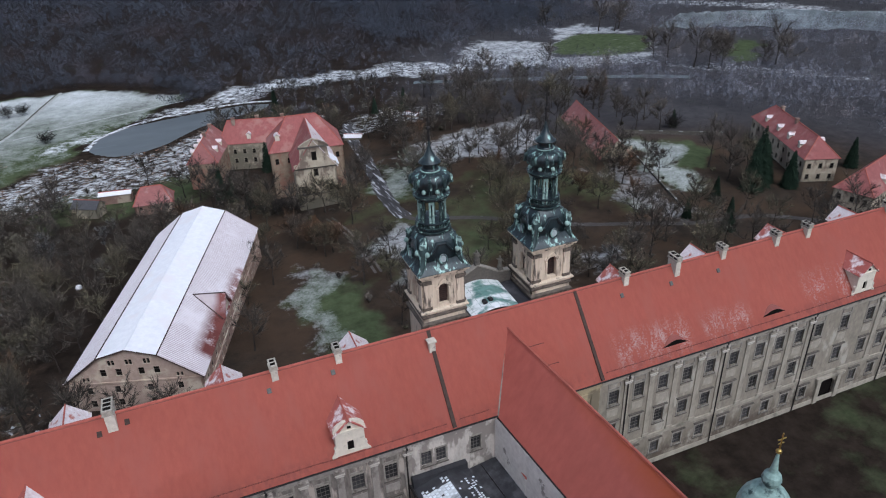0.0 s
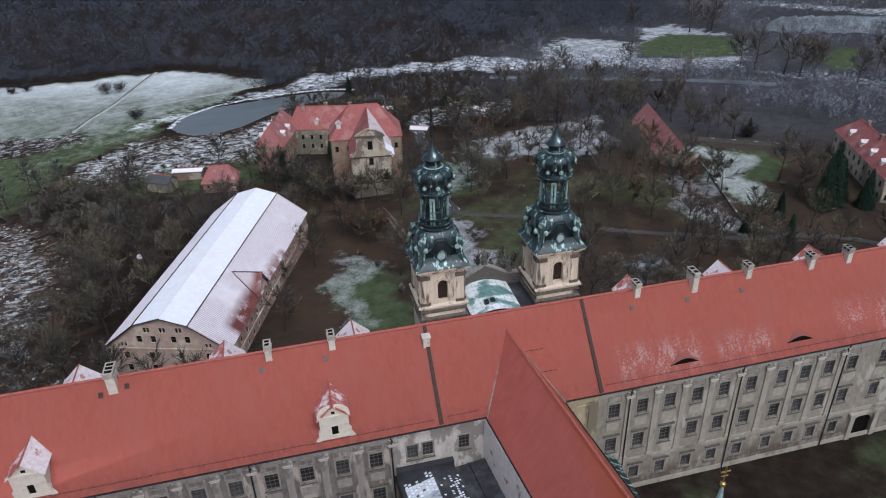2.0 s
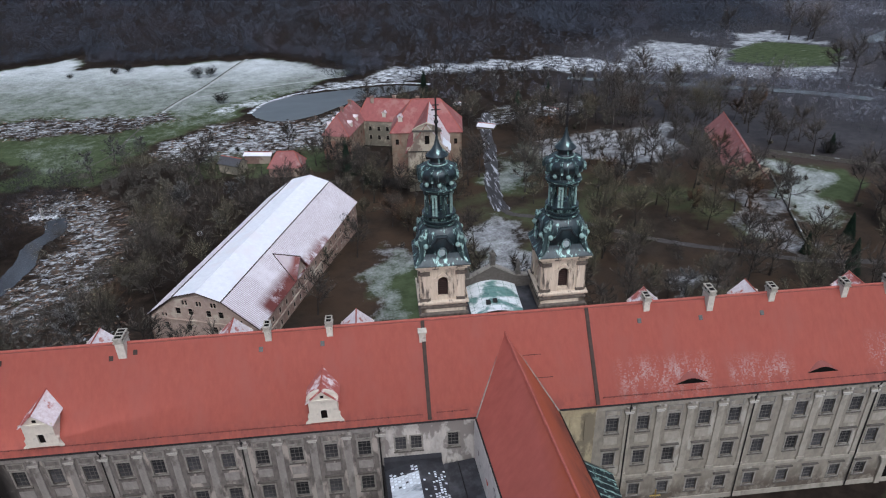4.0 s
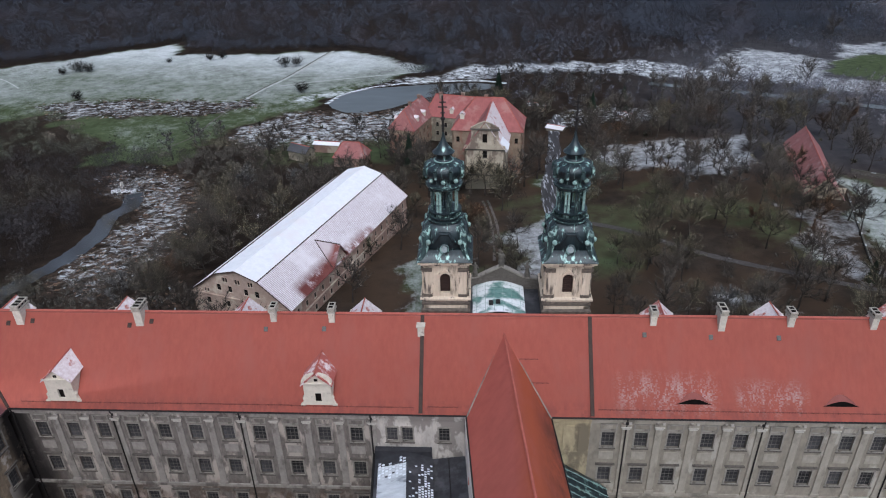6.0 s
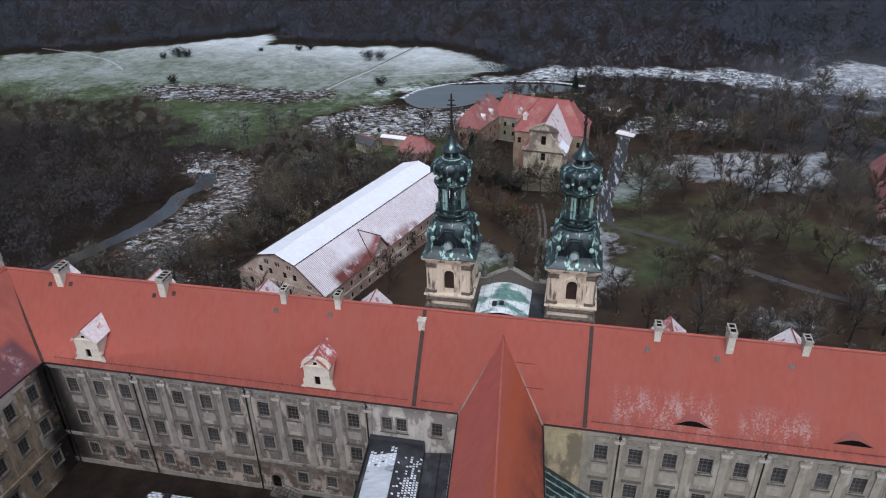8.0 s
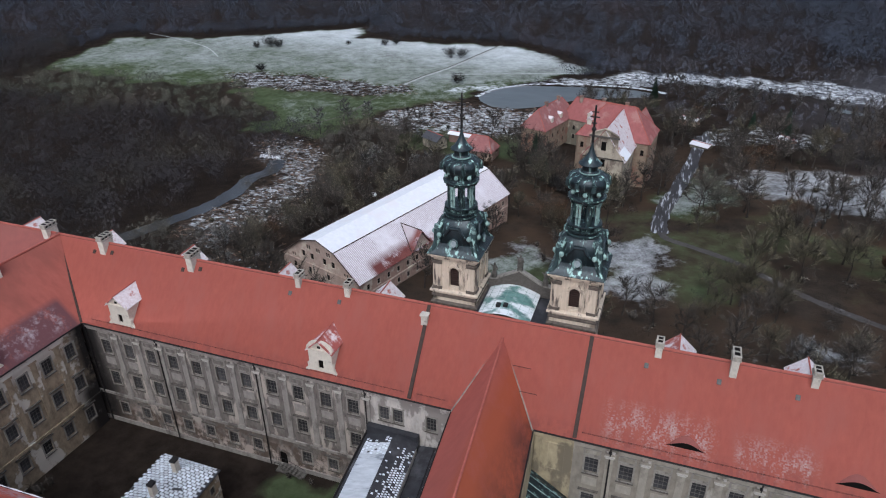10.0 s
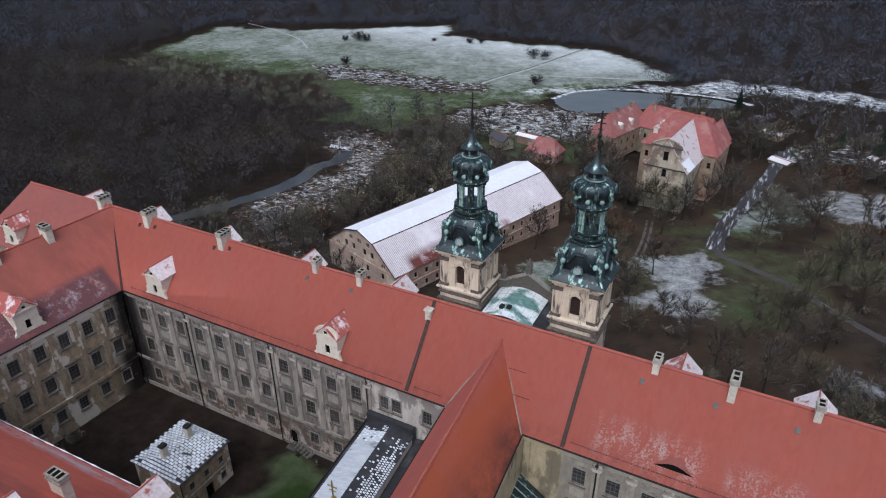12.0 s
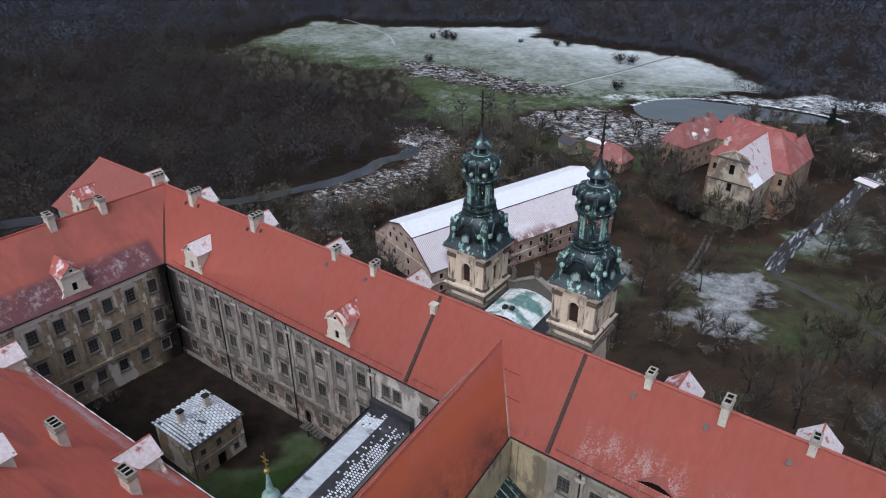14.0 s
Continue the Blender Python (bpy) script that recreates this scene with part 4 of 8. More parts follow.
v = [bm.verts.new(p) for p in ((X_END - 0.3, -YF, ZE - 0.3), (X_END - 0.3, YF, ZE - 0.3), (X_END - 0.3, 0, ZR - 0.4))]
bm.faces.new(v)
part("gable", bm, PLASTER_R, abbey)


# pilasters between the axes, string courses, cornice
def pilaster_mesh(mat):
    bm = bmesh.new()
    box(bm, -0.62, 0.62, -0.22, -0.003, 9.6, 25.0)
    box(bm, -0.85, 0.85, -0.34, -0.003, 25.003, 25.5)
    box(bm, -1.0, 1.0, -0.42, -0.003, 25.503, 26.1)
    box(bm, -0.8, 0.8, -0.34, -0.003, 8.9, 9.597)
    return part("pilaster", bm, mat, abbey)


def pilaster_row(axes, mat):
    src = None
    for a, b in zip(axes, axes[1:]):
        if b - a > 7:
            continue
        x = (a + b) / 2
        if src is None:
            src = pilaster_mesh(mat)
            src.matrix_basis = pose(x, -YF, 0)
        else:
            share(src, "pilaster", abbey, pose(x, -YF, 0))


pilaster_row(LEFT_AXES + [-20.7], PILASTER_L)
pilaster_row(RIGHT_AXES, PILASTER_R)
for x0, x1, mat in ((-92, -23.95, PILASTER_L), (15.45, X_END, PILASTER_R)):
    bm = bmesh.new()
    box(bm, x0, x1, -YF - 0.30, -YF - 0.003, 8.2, 8.85)
    part("string_course", bm, mat, abbey)
    bm = bmesh.new()
    box(bm, x0, x1, -YF - 0.18, -YF - 0.003, 0, 1.2)
    part("plinth", bm, mat, abbey)
for x0, x1, mat in ((-91, -23.95, PILASTER_L), (-23.9, -6.5, PLASTER_P), (7.2, 15.4, PLASTER_Y), (15.45, X_END, PILASTER_R)):
    bm = bmesh.new()
    box(bm, x0, x1, -YF - 0.30, -YF - 0.003, 26.15, 26.7)
    box(bm, x0, x1, -YF - 0.50, -YF - 0.003, 26.703, 27.35)
    part("cornice", bm, mat, abbey)
# pale capitals on the pilasters, and blocks and sunk fields in the frieze under the eaves
CAPITAL = material("pale_capital_stone", (0.52, 0.49, 0.44), (0.33, 0.30, 0.265), 1.6, 0.85, bump=0.4, stain=(0.16, 0.14, 0.12), stain_scale=0.6, lo=0.55, hi=0.66)
frieze = {}
for axes in (LEFT_AXES + [-20.7], RIGHT_AXES):
    for a, b in zip(axes, axes[1:]):
        if b - a > 7:
            continue
        x = (a + b) / 2
        if not frieze:
            bm = bmesh.new()
            box(bm, -0.72, 0.72, -0.5, -0.343, 24.9, 25.25)
            box(bm, -0.9, 0.9, -0.56, -0.343, 25.253, 25.48)
            frieze["capital"] = part("capital", bm, CAPITAL, abbey)
            bm = bmesh.new()
            for k in (-1, 1):
                box(bm, k * 0.55 - 0.28, k * 0.55 + 0.28, -0.62, -0.423, 26.16, 26.68)
            frieze["bracket"] = part("bracket", bm, CAPITAL, abbey)
            for o in frieze.values():
                o.matrix_basis = pose(x, -YF, 0)
        else:
            for nm, o in frieze.items():
                share(o, nm, abbey, pose(x, -YF, 0))
src = None
for x in LEFT_AXES + RIGHT_AXES:
    if src is None:
        bm = bmesh.new()
        holed(bm, -1.5, 1.5, 24.35, 25.9, [(-1.2, 1.2, 24.6, 25.65)], -0.16, -0.003)
        src = part("frieze_field", bm, TRIM, abbey)
        src.matrix_basis = pose(x, -YF, 0)
    else:
        share(src, "frieze_field", abbey, pose(x, -YF, 0))
# sunk panels over the middle windows
src = None
for axes, mat in ((LEFT_AXES, PILASTER_L), (RIGHT_AXES, PILASTER_R)):
    src = None
    for x in axes:
        if src is None:
            bm = bmesh.new()
            box(bm, -1.3, 1.3, -0.08, -0.003, 17.3, 19.2, bevel=0.03)
            src = part("panel", bm, mat, abbey)
            src.matrix_basis = pose(x, -YF, 0)
        else:
            share(src, "panel", abbey, pose(x, -YF, 0))
# niche frames on the ochre wall
bm = bmesh.new()
for z0, z1 in ((18.6, 25.2), (9.0, 16.0)):
    for x0, x1, a, b in ((10.6, 11.1, z0, z1), (13.4, 13.9, z0, z1), (11.1, 13.4, z1 - 0.5, z1), (11.1, 13.4, z0, z0 + 0.5)):
        box(bm, x0, x1, -YF - 0.16, -YF - 0.003, a, b)
box(bm, 8.6, 9.8, -YF - 0.3, -YF - 0.003, 8, 26)
part("niche_frame", bm, PLASTER_Y, abbey)
bm = bmesh.new()
tube(bm, (-91, -YE - 0.12, ZE - 0.1), (-6.6, -YE - 0.12, ZE - 0.1), 0.17)
tube(bm, (8.4, -YE - 0.12, ZE - 0.1), (X_END, -YE - 0.12, ZE - 0.1), 0.17)
part("gutter", bm, IRON, abbey, "dark iron eaves gutter")
for x in (-90.3, -71.6, -47.8, -23.9, 21.6, 45.2, 69.05, 95.6, 119.0):
    bm = bmesh.new()
    tube(bm, (x, -YF - 0.35, 0.2), (x, -YF - 0.35, 26.3), 0.14)
    tube(bm, (x, -YF - 0.35, 26.3), (x, -YE - 0.1, ZE - 0.15), 0.14)
    box(bm, x - 0.3, x + 0.3, -YF - 0.6, -YF - 0.1, 26.1, 26.6)
    part("downpipe", bm, IRON, abbey)
# snow guards low on the roof
for x0, x1, y in ((-88, -63, 10.9), (-63, -38, 10.85), (-38, -16, 10.9), (-13.5, -8, 10.8), (16.5, 45, 10.8), (45, 76, 10.8), (76, 110, 10.8)):
    bm = bmesh.new()
    for dz in (0.10, 0.26):
        tube(bm, (x0, -y, on_slope(y) + dz), (x1, -y, on_slope(y) + dz), 0.035, sides=4)
    n = int((x1 - x0) / 2)
    for k in range(n):
        x = x0 + (x1 - x0) * k / n
        tube(bm, (x, -y, on_slope(y) - 0.1), (x, -y, on_slope(y) + 0.3), 0.04, sides=4)
    part("snow_guard", bm, RUST, abbey)
for y, x0, x1 in ((5.2, 2.8, 6.0), (7.9, 4.8, 7.8)):
    bm = bmesh.new()
    tube(bm, (x0, -y, on_slope(y) + 0.15), (x1, -y, on_slope(y) + 0.15), 0.06, sides=4)
    for k in range(4):
        x = x0 + (x1 - x0) * k / 3
        tube(bm, (x, -y, on_slope(y) - 0.1), (x, -y, on_slope(y) + 0.16), 0.05, sides=4)
    part("snow_guard", bm, IRON, abbey)


# ---- chimneys and dormers ----
CH = {}


def chimney(parent, m, wide=0.85, deep=1.35, top=3.0, slots=3):
    """A plastered stack that stands through the roof: local z = 0 at the roof's height at its middle."""
    key = (wide, deep, top, slots)
    if key not in CH:
        bm = bmesh.new()
        v = box(bm, -wide, wide, -deep, deep, -3.2, top - 0.9)
        o1 = part("chimney", bm, CHIMNEY)
        bm = bmesh.new()
        box(bm, -wide - 0.18, wide + 0.18, -deep - 0.18, deep + 0.18, top - 0.897, top - 0.65)
        n = slots + 1
        for i in range(n):
            y = -deep + 2 * deep * i / slots
            box(bm, -wide, wide, y - 0.16, y + 0.16, top - 0.647, top - 0.1)
        box(bm, -wide - 0.1, wide + 0.1, -deep - 0.22, deep + 0.22, top - 0.097, top + 0.1)
        o2 = part("cap", bm, CAP)
        bm = bmesh.new()
        box(bm, -wide + 0.15, wide - 0.15, -deep + 0.1, deep - 0.1, top - 0.64, top - 0.11)
        for i in range(slots):
            y = -deep + 2 * deep * (i + 0.5) / slots
            box(bm, -wide + 0.16, wide - 0.16, y - 0.62 * deep / slots, y + 0.62 * deep / slots, top + 0.103, top + 0.16)
        o3 = part("flue", bm, DARK)
        CH[key] = [o.data for o in (o1, o2, o3)]
        for o in (o1, o2, o3):
            bpy.data.objects.remove(o)
    d = CH[key]
    ob = new("chimney", d[0])
    ob.parent, ob.matrix_basis = parent, m
    for nm, k in (("cap", d[1]), ("flue", d[2])):
        o = new(nm, k)
        o.parent = ob
    return ob


def roof_hatch(parent, m, w=0.36, h=0.45, metal=None):
    bm = bmesh.new()
    box(bm, -w, w, -h, h, -0.2, 0.12, bevel=0.03)
    ob = part("roof_hatch", bm, metal or HATCH, parent)
    ob.matrix_basis = m
    return ob


SL = math.degrees(math.atan2(ZR - ZE, YE))
for x, y, small in ((-90.2, -0.3, 0), (-67.3, -0.3, 0), (-42.2, -0.2, 1), (-31.4, -0.2, 1), (26.6, -0.2, 1), (38.5, -0.2, 2), (50.6, -0.2, 1), (64.8, -0.4, 1), (73.6, -0.4, 1), (98, -0.4, 1), (-106.5, 0.3, 0)):
    if small == 0:
        chimney(abbey, pose(x, y, ZR), 0.72, 1.5, 2.0, 3)
    elif small == 1:
        chimney(abbey, pose(x, y, ZR), 0.55, 0.95, 1.7, 2)
    else:
        chimney(abbey, pose(x, y - 0.2, ZR), 0.58, 1.3, 2.3, 2)
for x, y in ((-92.6, 1.6), (-69.3, 1.7), (-65.2, 1.2), (-88, 1.3), (-43.6, 2.0), (-32.8, 1.9), (25.0, 2.2), (36.6, 2.4), (48.4, 2.4)):
    roof_hatch(abbey, pose(x, -y, on_slope(y) + 0.02, SL, 0, 0), metal=STRIP if x < -60 else None)


def dormer(parent, m, w=2.45, wall=4.7, peak=6.9, run=9.0, round_top=False, snow=None, back=0.0, volutes=True):
    """A dormer house: local front face at y = 0 facing -y, feet at z = 0, running back into the roof along +y."""
    bm = bmesh.new()
    facade(bm, (-w, 0), (1, 0), 2 * w, -0.6, wall, [(-0.55 + w, 0.55 + w, 2.3, 4.3)], 0.4, 0.6)
    box(bm, -w, -w + 0.4, 0.62, run, -0.5, wall)
    box(bm, w - 0.4, w, 0.62, run, -0.5, wall)
    # the gable
    if round_top:
        n = 10
        arc = [(-w * 1.12 * math.cos(math.pi * i / n), wall + 0.02 + (peak - wall - 0.3) * math.sin(math.pi * i / n)) for i in range(n + 1)]
    else:
        arc = [(-w, wall + 0.003), (0, peak - 0.25), (w, wall + 0.003)]
    f = [bm.verts.new((x, -0.05, z)) for x, z in arc]
    g = [bm.verts.new((x, 0.5, z)) for x, z in arc]
    bm.faces.new(f)
    bm.faces.new(g[::-1])
    for i in range(len(arc)):
        j = (i + 1) % len(arc)
        bm.faces.new((f[i], g[i], g[j], f[j]))
    box(bm, -w - 0.25, w + 0.25, -0.3, -0.053, wall - 0.25, wall + 0.12)
    if volutes:
        for s in (-1, 1):
            out = [(s * w, 3.7), (s * (w + 0.35), 3.3), (s * (w + 0.25), 2.6), (s * (w + 0.45), 2.1), (s * (w + 0.85), 1.8), (s * (w + 0.95), 1.1), (s * (w + 0.95), 0.0), (s * w, 0.0)]
            a = [bm.verts.new((x, -0.1, z)) for x, z in out]
            b = [bm.verts.new((x, 0.5, z)) for x, z in out]
            bm.faces.new(a)
            bm.faces.new(b[::-1])
            for i in range(len(out)):
                j = (i + 1) % len(out)
                bm.faces.new((a[i], b[i], b[j], a[j]))
        box(bm, -w - 1.0, w + 1.0, -0.32, -0.103, -0.15, 0.3)
        box(bm, -w - 0.92, w + 0.92, -0.24, -0.103, 0.95, 1.2)
    body = part("dormer", bm, DORMER_W, parent, "cream plastered dormer with curved sides" if volutes else "")
    body.matrix_basis = m
    snow = snow or (FROST_RED, FROST_RED)
    for s, white in ((-1, snow[0]), (1, snow[1])):
        bm = bmesh.new()
        y0, y1 = -0.45, run
        slab(bm, [(0, y0, peak), (0, y1, peak), (s * (w + 0.45), y1, wall - 0.35), (s * (w + 0.45), y0, wall - 0.35)], 0.18)
        part("dormer_roof", bm, white, body)
    bm = bmesh.new()
    tube(bm, (0, -0.4, peak + 0.03), (0, run, peak + 0.03), 0.14)
    part("ridge", bm, RIM, body)
    bm = bmesh.new()
    box(bm, -0.55, 0.55, 0.3, 0.34, 2.3, 4.3)
    part("pane", bm, DARK, body)
    bm = bmesh.new()
    box(bm, -0.3, 0.3, -0.2, -0.053, wall + 0.5, wall + 0.95)
    part("vent", bm, DARK, body)
    return body


DY = -10.7
dormer(abbey, pose(-33.0, DY, 27.15), peak=8.95, wall=6.65, run=7.0, round_top=True)
dormer(abbey, pose(-80.1, DY, 27.15), peak=8.95, wall=6.65, run=7.0, snow=(FROST_RED, FROST))
dormer(abbey, pose(-131.0, DY, 27.15), peak=8.95, wall=6.65, run=7.0)
dormer(abbey, pose(82.5, DY, 27.15), peak=8.95, wall=6.65, run=7.0)
for x, sn in [(x, (FROST, FROST) if k % 2 == 0 else (FROST, FROST_RED)) for k, x in enumerate((-120, -98, -75, -50.3, -27, 30, 51, 73, 95))]:
    dormer(abbey, pose(x, 9.0, 30.6, 0, 0, 180), w=2.8, wall=5.2, peak=7.9, run=6.6, snow=sn, volutes=False)


def eyebrow(parent, x, y, w=3.2, h=1.2):
    """A low curved vent in the roof."""
    bm = bmesh.new()
    n = 12
    top, back = [], []
    for i in range(n + 1):
        u = -1 + 2 * i / n
        z = h * (math.cos(u * math.pi / 2) ** 1.3)
        top.append((x + u * w, -y, on_slope(y) + z + 0.04))
        d = z / 0.875
        back.append((x + u * w * 0.96, -y + d, on_slope(y) + z + 0.3 * d + 0.06))
    for i in range(n):
        bm.faces.new([bm.verts.new(p) for p in (top[i], top[i + 1], back[i + 1], back[i])])
    # the shaded tile tone offsets the light this flatter hood catches
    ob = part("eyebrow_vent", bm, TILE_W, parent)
    bm = bmesh.new()
    for i in range(n):
        a, b = top[i], top[i + 1]
        bm.faces.new([bm.verts.new(p) for p in ((a[0], a[1] + 0.03, a[2] - 0.05), (b[0], b[1] + 0.03, b[2] - 0.05), (b[0], b[1] + 0.03, on_slope(y) - 0.2), (a[0], a[1] + 0.03, on_slope(y) - 0.2))])
    part("opening", bm, DARK, ob)


for x in (33.0, 58.0, 108.0):
    eyebrow(abbey, x, 10.0)

# ---- south wing ----
wing = thing("south_wing", "red-roofed abbey wing with brown ochre plaster", "abbey building",
             at=pose(-90.5, -11.6, 0, 0, 0, -3.5) @ pose(90.5, 11.6, 0))
bm = bmesh.new()
slab(bm, [(-104, -0.9, ZR), (-104, -63, ZR), (-90.5, -50.4, ZE), (-90.5, -YE, ZE)], 0.35)
slab(bm, [(-104, -0.9, ZR), (-104, -63, ZR), (-117.5, -76, ZE), (-117.5, -YE, ZE)], 0.35)
part("roof", bm, TILE_S, wing, "red tile roof, dark and frosted along the eaves")
bm = bmesh.new()
tube(bm, (-104, -0.9, ZR + 0.02), (-104, -63, ZR + 0.02), 0.24, sides=8)
part("ridge", bm, RIM, wing)
S_ROWS = [(5.4, 3.1, 2.1), (14.2, 3.5, 2.25), (22.8, 3.5, 2.25)]
S_AXES = [-15.7, -21.4, -27.0, -32.5, -38.1, -43.9]
holes = [(y + 50.9 - w / 2, y + 50.9 + w / 2, zc - h / 2, zc + h / 2) for y in S_AXES for zc, h, w in S_ROWS]
bm = bmesh.new()
facade(bm, (-91.0, -50.9), (0, 1), 39.0, 0, ZE - 0.3, holes, 0.5, 1.0)
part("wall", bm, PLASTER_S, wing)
for y in S_AXES:
    for zc, h, w in S_ROWS:
        window(wing, pose(-91.0, y, zc, 0, 0, 90), w, h, TRIM, hood=zc < 20)
src = None
for a, b in zip(S_AXES, S_AXES[1:]):
    m = pose(-91.0, (a + b) / 2, 0, 0, 0, 90)
    if src is None:
        bm = bmesh.new()
        box(bm, -0.6, 0.6, -0.2, -0.003, 9.6, 25.6)
        box(bm, -0.9, 0.9, -0.36, -0.003, 25.603, 26.1)
        src = part("pilaster", bm, PLASTER_S, wing)
        src.matrix_basis = m
    else:
        share(src, "pilaster", wing, m)
bm = bmesh.new()
box(bm, -90.997, -90.6, -50, -11.6, 26.15, 27.35)
part("cornice", bm, PLASTER_S, wing)
bm = bmesh.new()
box(bm, -90.997, -90.7, -50, -11.6, 8.2, 8.9)
part("string_course", bm, PLASTER_S, wing)
bm = bmesh.new()
facade(bm, (-117, -11), (0, -1), 60, 0, ZE - 0.3, [], 0.5, 1.0)
part("rear_wall", bm, PLASTER_S, wing)
bm = bmesh.new()
tube(bm, (-90.4, -12, ZE - 0.1), (-90.4, -50, ZE - 0.1), 0.17)
part("gutter", bm, IRON, wing)
for y in (-32.4, -56.5):
    dormer(wing, pose(-91.5, y, 27.15, 0, 0, 90), peak=8.95, wall=6.65, run=7.0, snow=(FROST_RED, FROST_RED))
for y in (-17.8, -29.7, -46.0):
    chimney(wing, pose(-104 + (0.4 if y < -12 else 0.2), y, ZR, 0, 0, 90), 0.75, 1.4, 2.3, 2)

# ---- wing nearest the camera ----
east = thing("east_wing", "red-roofed abbey wing closing the courtyard", "abbey building")
EY, EZ, ER, EK = -50.0, 27.3, -78.0, 0.95
EH = EZ + EK * (EY - ER)
bm = bmesh.new()
slab(bm, [(-104, ER, EH), (-14, ER, EH), (-14, EY + 0.2, EZ), (-90.5, EY - 1.6, EZ)], 0.35)
slab(bm, [(-104, ER, EH), (-14, ER, EH), (-14, -106, EZ), (-117, -106, EZ)], 0.35)
part("roof", bm, TILE_C, east, "red tile roof with a thin frosted edge")
bm = bmesh.new()
facade(bm, (-14, EY - 2.2), (-1, 0), 76, 0, EZ - 0.3, [], 0.5, 1.0)
facade(bm, (-104, -105), (1, 0), 90, 0, EZ - 0.3, [], 0.5, 1.0)
facade(bm, (-14.3, -104), (0, 1), 52, 0, EZ - 0.3, [], 0.5, 1.0)
part("wall", bm, PLASTER_S, east)
bm = bmesh.new()
bm.faces.new([bm.verts.new(p) for p in ((-14.4, EY - 0.7, EZ - 0.4), (-14.4, ER, EH - 0.5), (-14.4, -105, EZ - 0.4))])
part("gable", bm, PLASTER_S, east)
bm = bmesh.new()
tube(bm, (-89, EY - 1.45, EZ - 0.1), (-14, EY + 0.3, EZ - 0.1), 0.18)
part("gutter", bm, IRON, east)
bm = bmesh.new()
sweep(bm, [(x, EY + 0.3 + (x + 14) * 0.0233, EZ + 0.14, 0.1 + 0.05 * math.sin(x * 1.7)) for x in range(-89, -13)], 5)
part("snow_edge", bm, SNOW, east, "thin line of snow along the gutter")
for x, y in ((-38.3, -62.5), (-23.5, -60.8)):
    chimney(east, pose(x, y + 0.6, EZ + EK * (EY - y) + 0.8, 0, 0, 90), 0.7, 1.35, 2.6, 3)
dormer(east, pose(-33.2, -51.9, 28.0, 0, 0, 180), w=2.3, peak=7.2, wall=5.0, run=6.2, snow=(FROST, FROST_RED))
dormer(east, pose(-75.0, -52.6, 28.0, 0, 0, 180), w=2.3, peak=7.2, wall=5.0, run=6.2, snow=(FROST, FROST_RED))
dormer(east, pose(-31.0, -70.3, 45.0, 0, 0, 180), w=2.1, peak=6.2, wall=4.2, run=6.2, snow=(FROST, FROST), volutes=False)

# iron steps at the courtyard door
steps = thing("courtyard_steps", "dark worn steps below the courtyard door", "steps", at=pose(-41.5, -YF - 0.3, 0))
for k in range(6):
    bm = bmesh.new()
    box(bm, -0.45, 0.45, -1.6, 0.0, 0.0, 0.32)
    part("step", bm, STATUE, steps).matrix_basis = pose(-2.4 + 0.8 * k, -0.25, 1.62 - 0.32 * k)
bm = bmesh.new()
box(bm, -4.4, 2.4, -1.5, -0.1, 0.0, 0.3)
part("base", bm, STATUE, steps)
for y in (-1.75, -0.2):
    bm = bmesh.new()
    sweep(bm, [(-4.2, y, 3.0, 0.05), (-2.4, y, 2.9, 0.05), (2.0, y, 1.1, 0.05)], 5)
    for x, z in ((-4.2, 3.0), (-2.4, 2.9), (-0.2, 2.0), (2.0, 1.1)):
        tube(bm, (x, y, 0.1), (x, y, z), 0.05, 0.05, 5)
    part("handrail", bm, IRON, steps)
# ---- church nave ----
nave = thing("church_nave", "abbey church nave with a steep red tile roof", "church")
NZ, NE, NHW = 38.6, 27.3, 7.4


def na(y, off=0.0):
    """A place on the nave's axis, which runs slightly askew."""
    return (NV * -(y + 2.04) + off, y)


END = -82.0
bm = bmesh.new()
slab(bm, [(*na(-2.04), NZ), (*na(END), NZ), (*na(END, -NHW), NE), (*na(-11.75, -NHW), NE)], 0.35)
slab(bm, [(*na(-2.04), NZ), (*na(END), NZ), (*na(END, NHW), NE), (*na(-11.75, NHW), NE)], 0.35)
part("roof", bm, TILE_N, nave, "red tile roof, orange and darker on one slope")
bm = bmesh.new()
tube(bm, (*na(-2.0), NZ + 0.02), (*na(END), NZ + 0.02), 0.22, sides=8)
part("ridge", bm, RIM, nave)
for s in (-1, 1):
    bm = bmesh.new()
    tube(bm, (*na(-2.04), NZ + 0.05), (*na(-11.75, s * NHW), NE + 0.3), 0.13, sides=5)
    part("valley_gutter", bm, TRIM, nave, "pale mortared valley")
    bm = bmesh.new()
    tube(bm, (*na(-11.75, s * (NHW + 0.1)), NE - 0.05), (*na(END, s * (NHW + 0.1)), NE - 0.05), 0.16)
    part("gutter", bm, IRON, nave)
L = math.hypot(NV, 1)
ud = (NV / L, -1 / L)
arch = [(u - 1.0, u + 1.0, 15.0, 24.0, True) for u in (6.5, 13.5, 20.5, 27.5, 34.5, 41.5, 48.5)]
bm = bmesh.new()
o = na(-11.0, -6.7)
facade(bm, (o[0] + ud[0] * 70, o[1] + ud[1] * 70), (-ud[0], -ud[1]), 70, 0, NE - 0.2, [(70 - b, 70 - a, c, d, True) for a, b, c, d, _ in arch], 0.6, 1.0)
part("wall", bm, PLASTER_W, nave, "white plaster wall, peeling low down")
bm = bmesh.new()
o2 = na(-11.0, 6.7)
facade(bm, o2, ud, 70, 0, NE - 0.2, arch, 0.6, 1.0)
part("wall", bm, PLASTER_Y, nave, "ochre plaster wall")
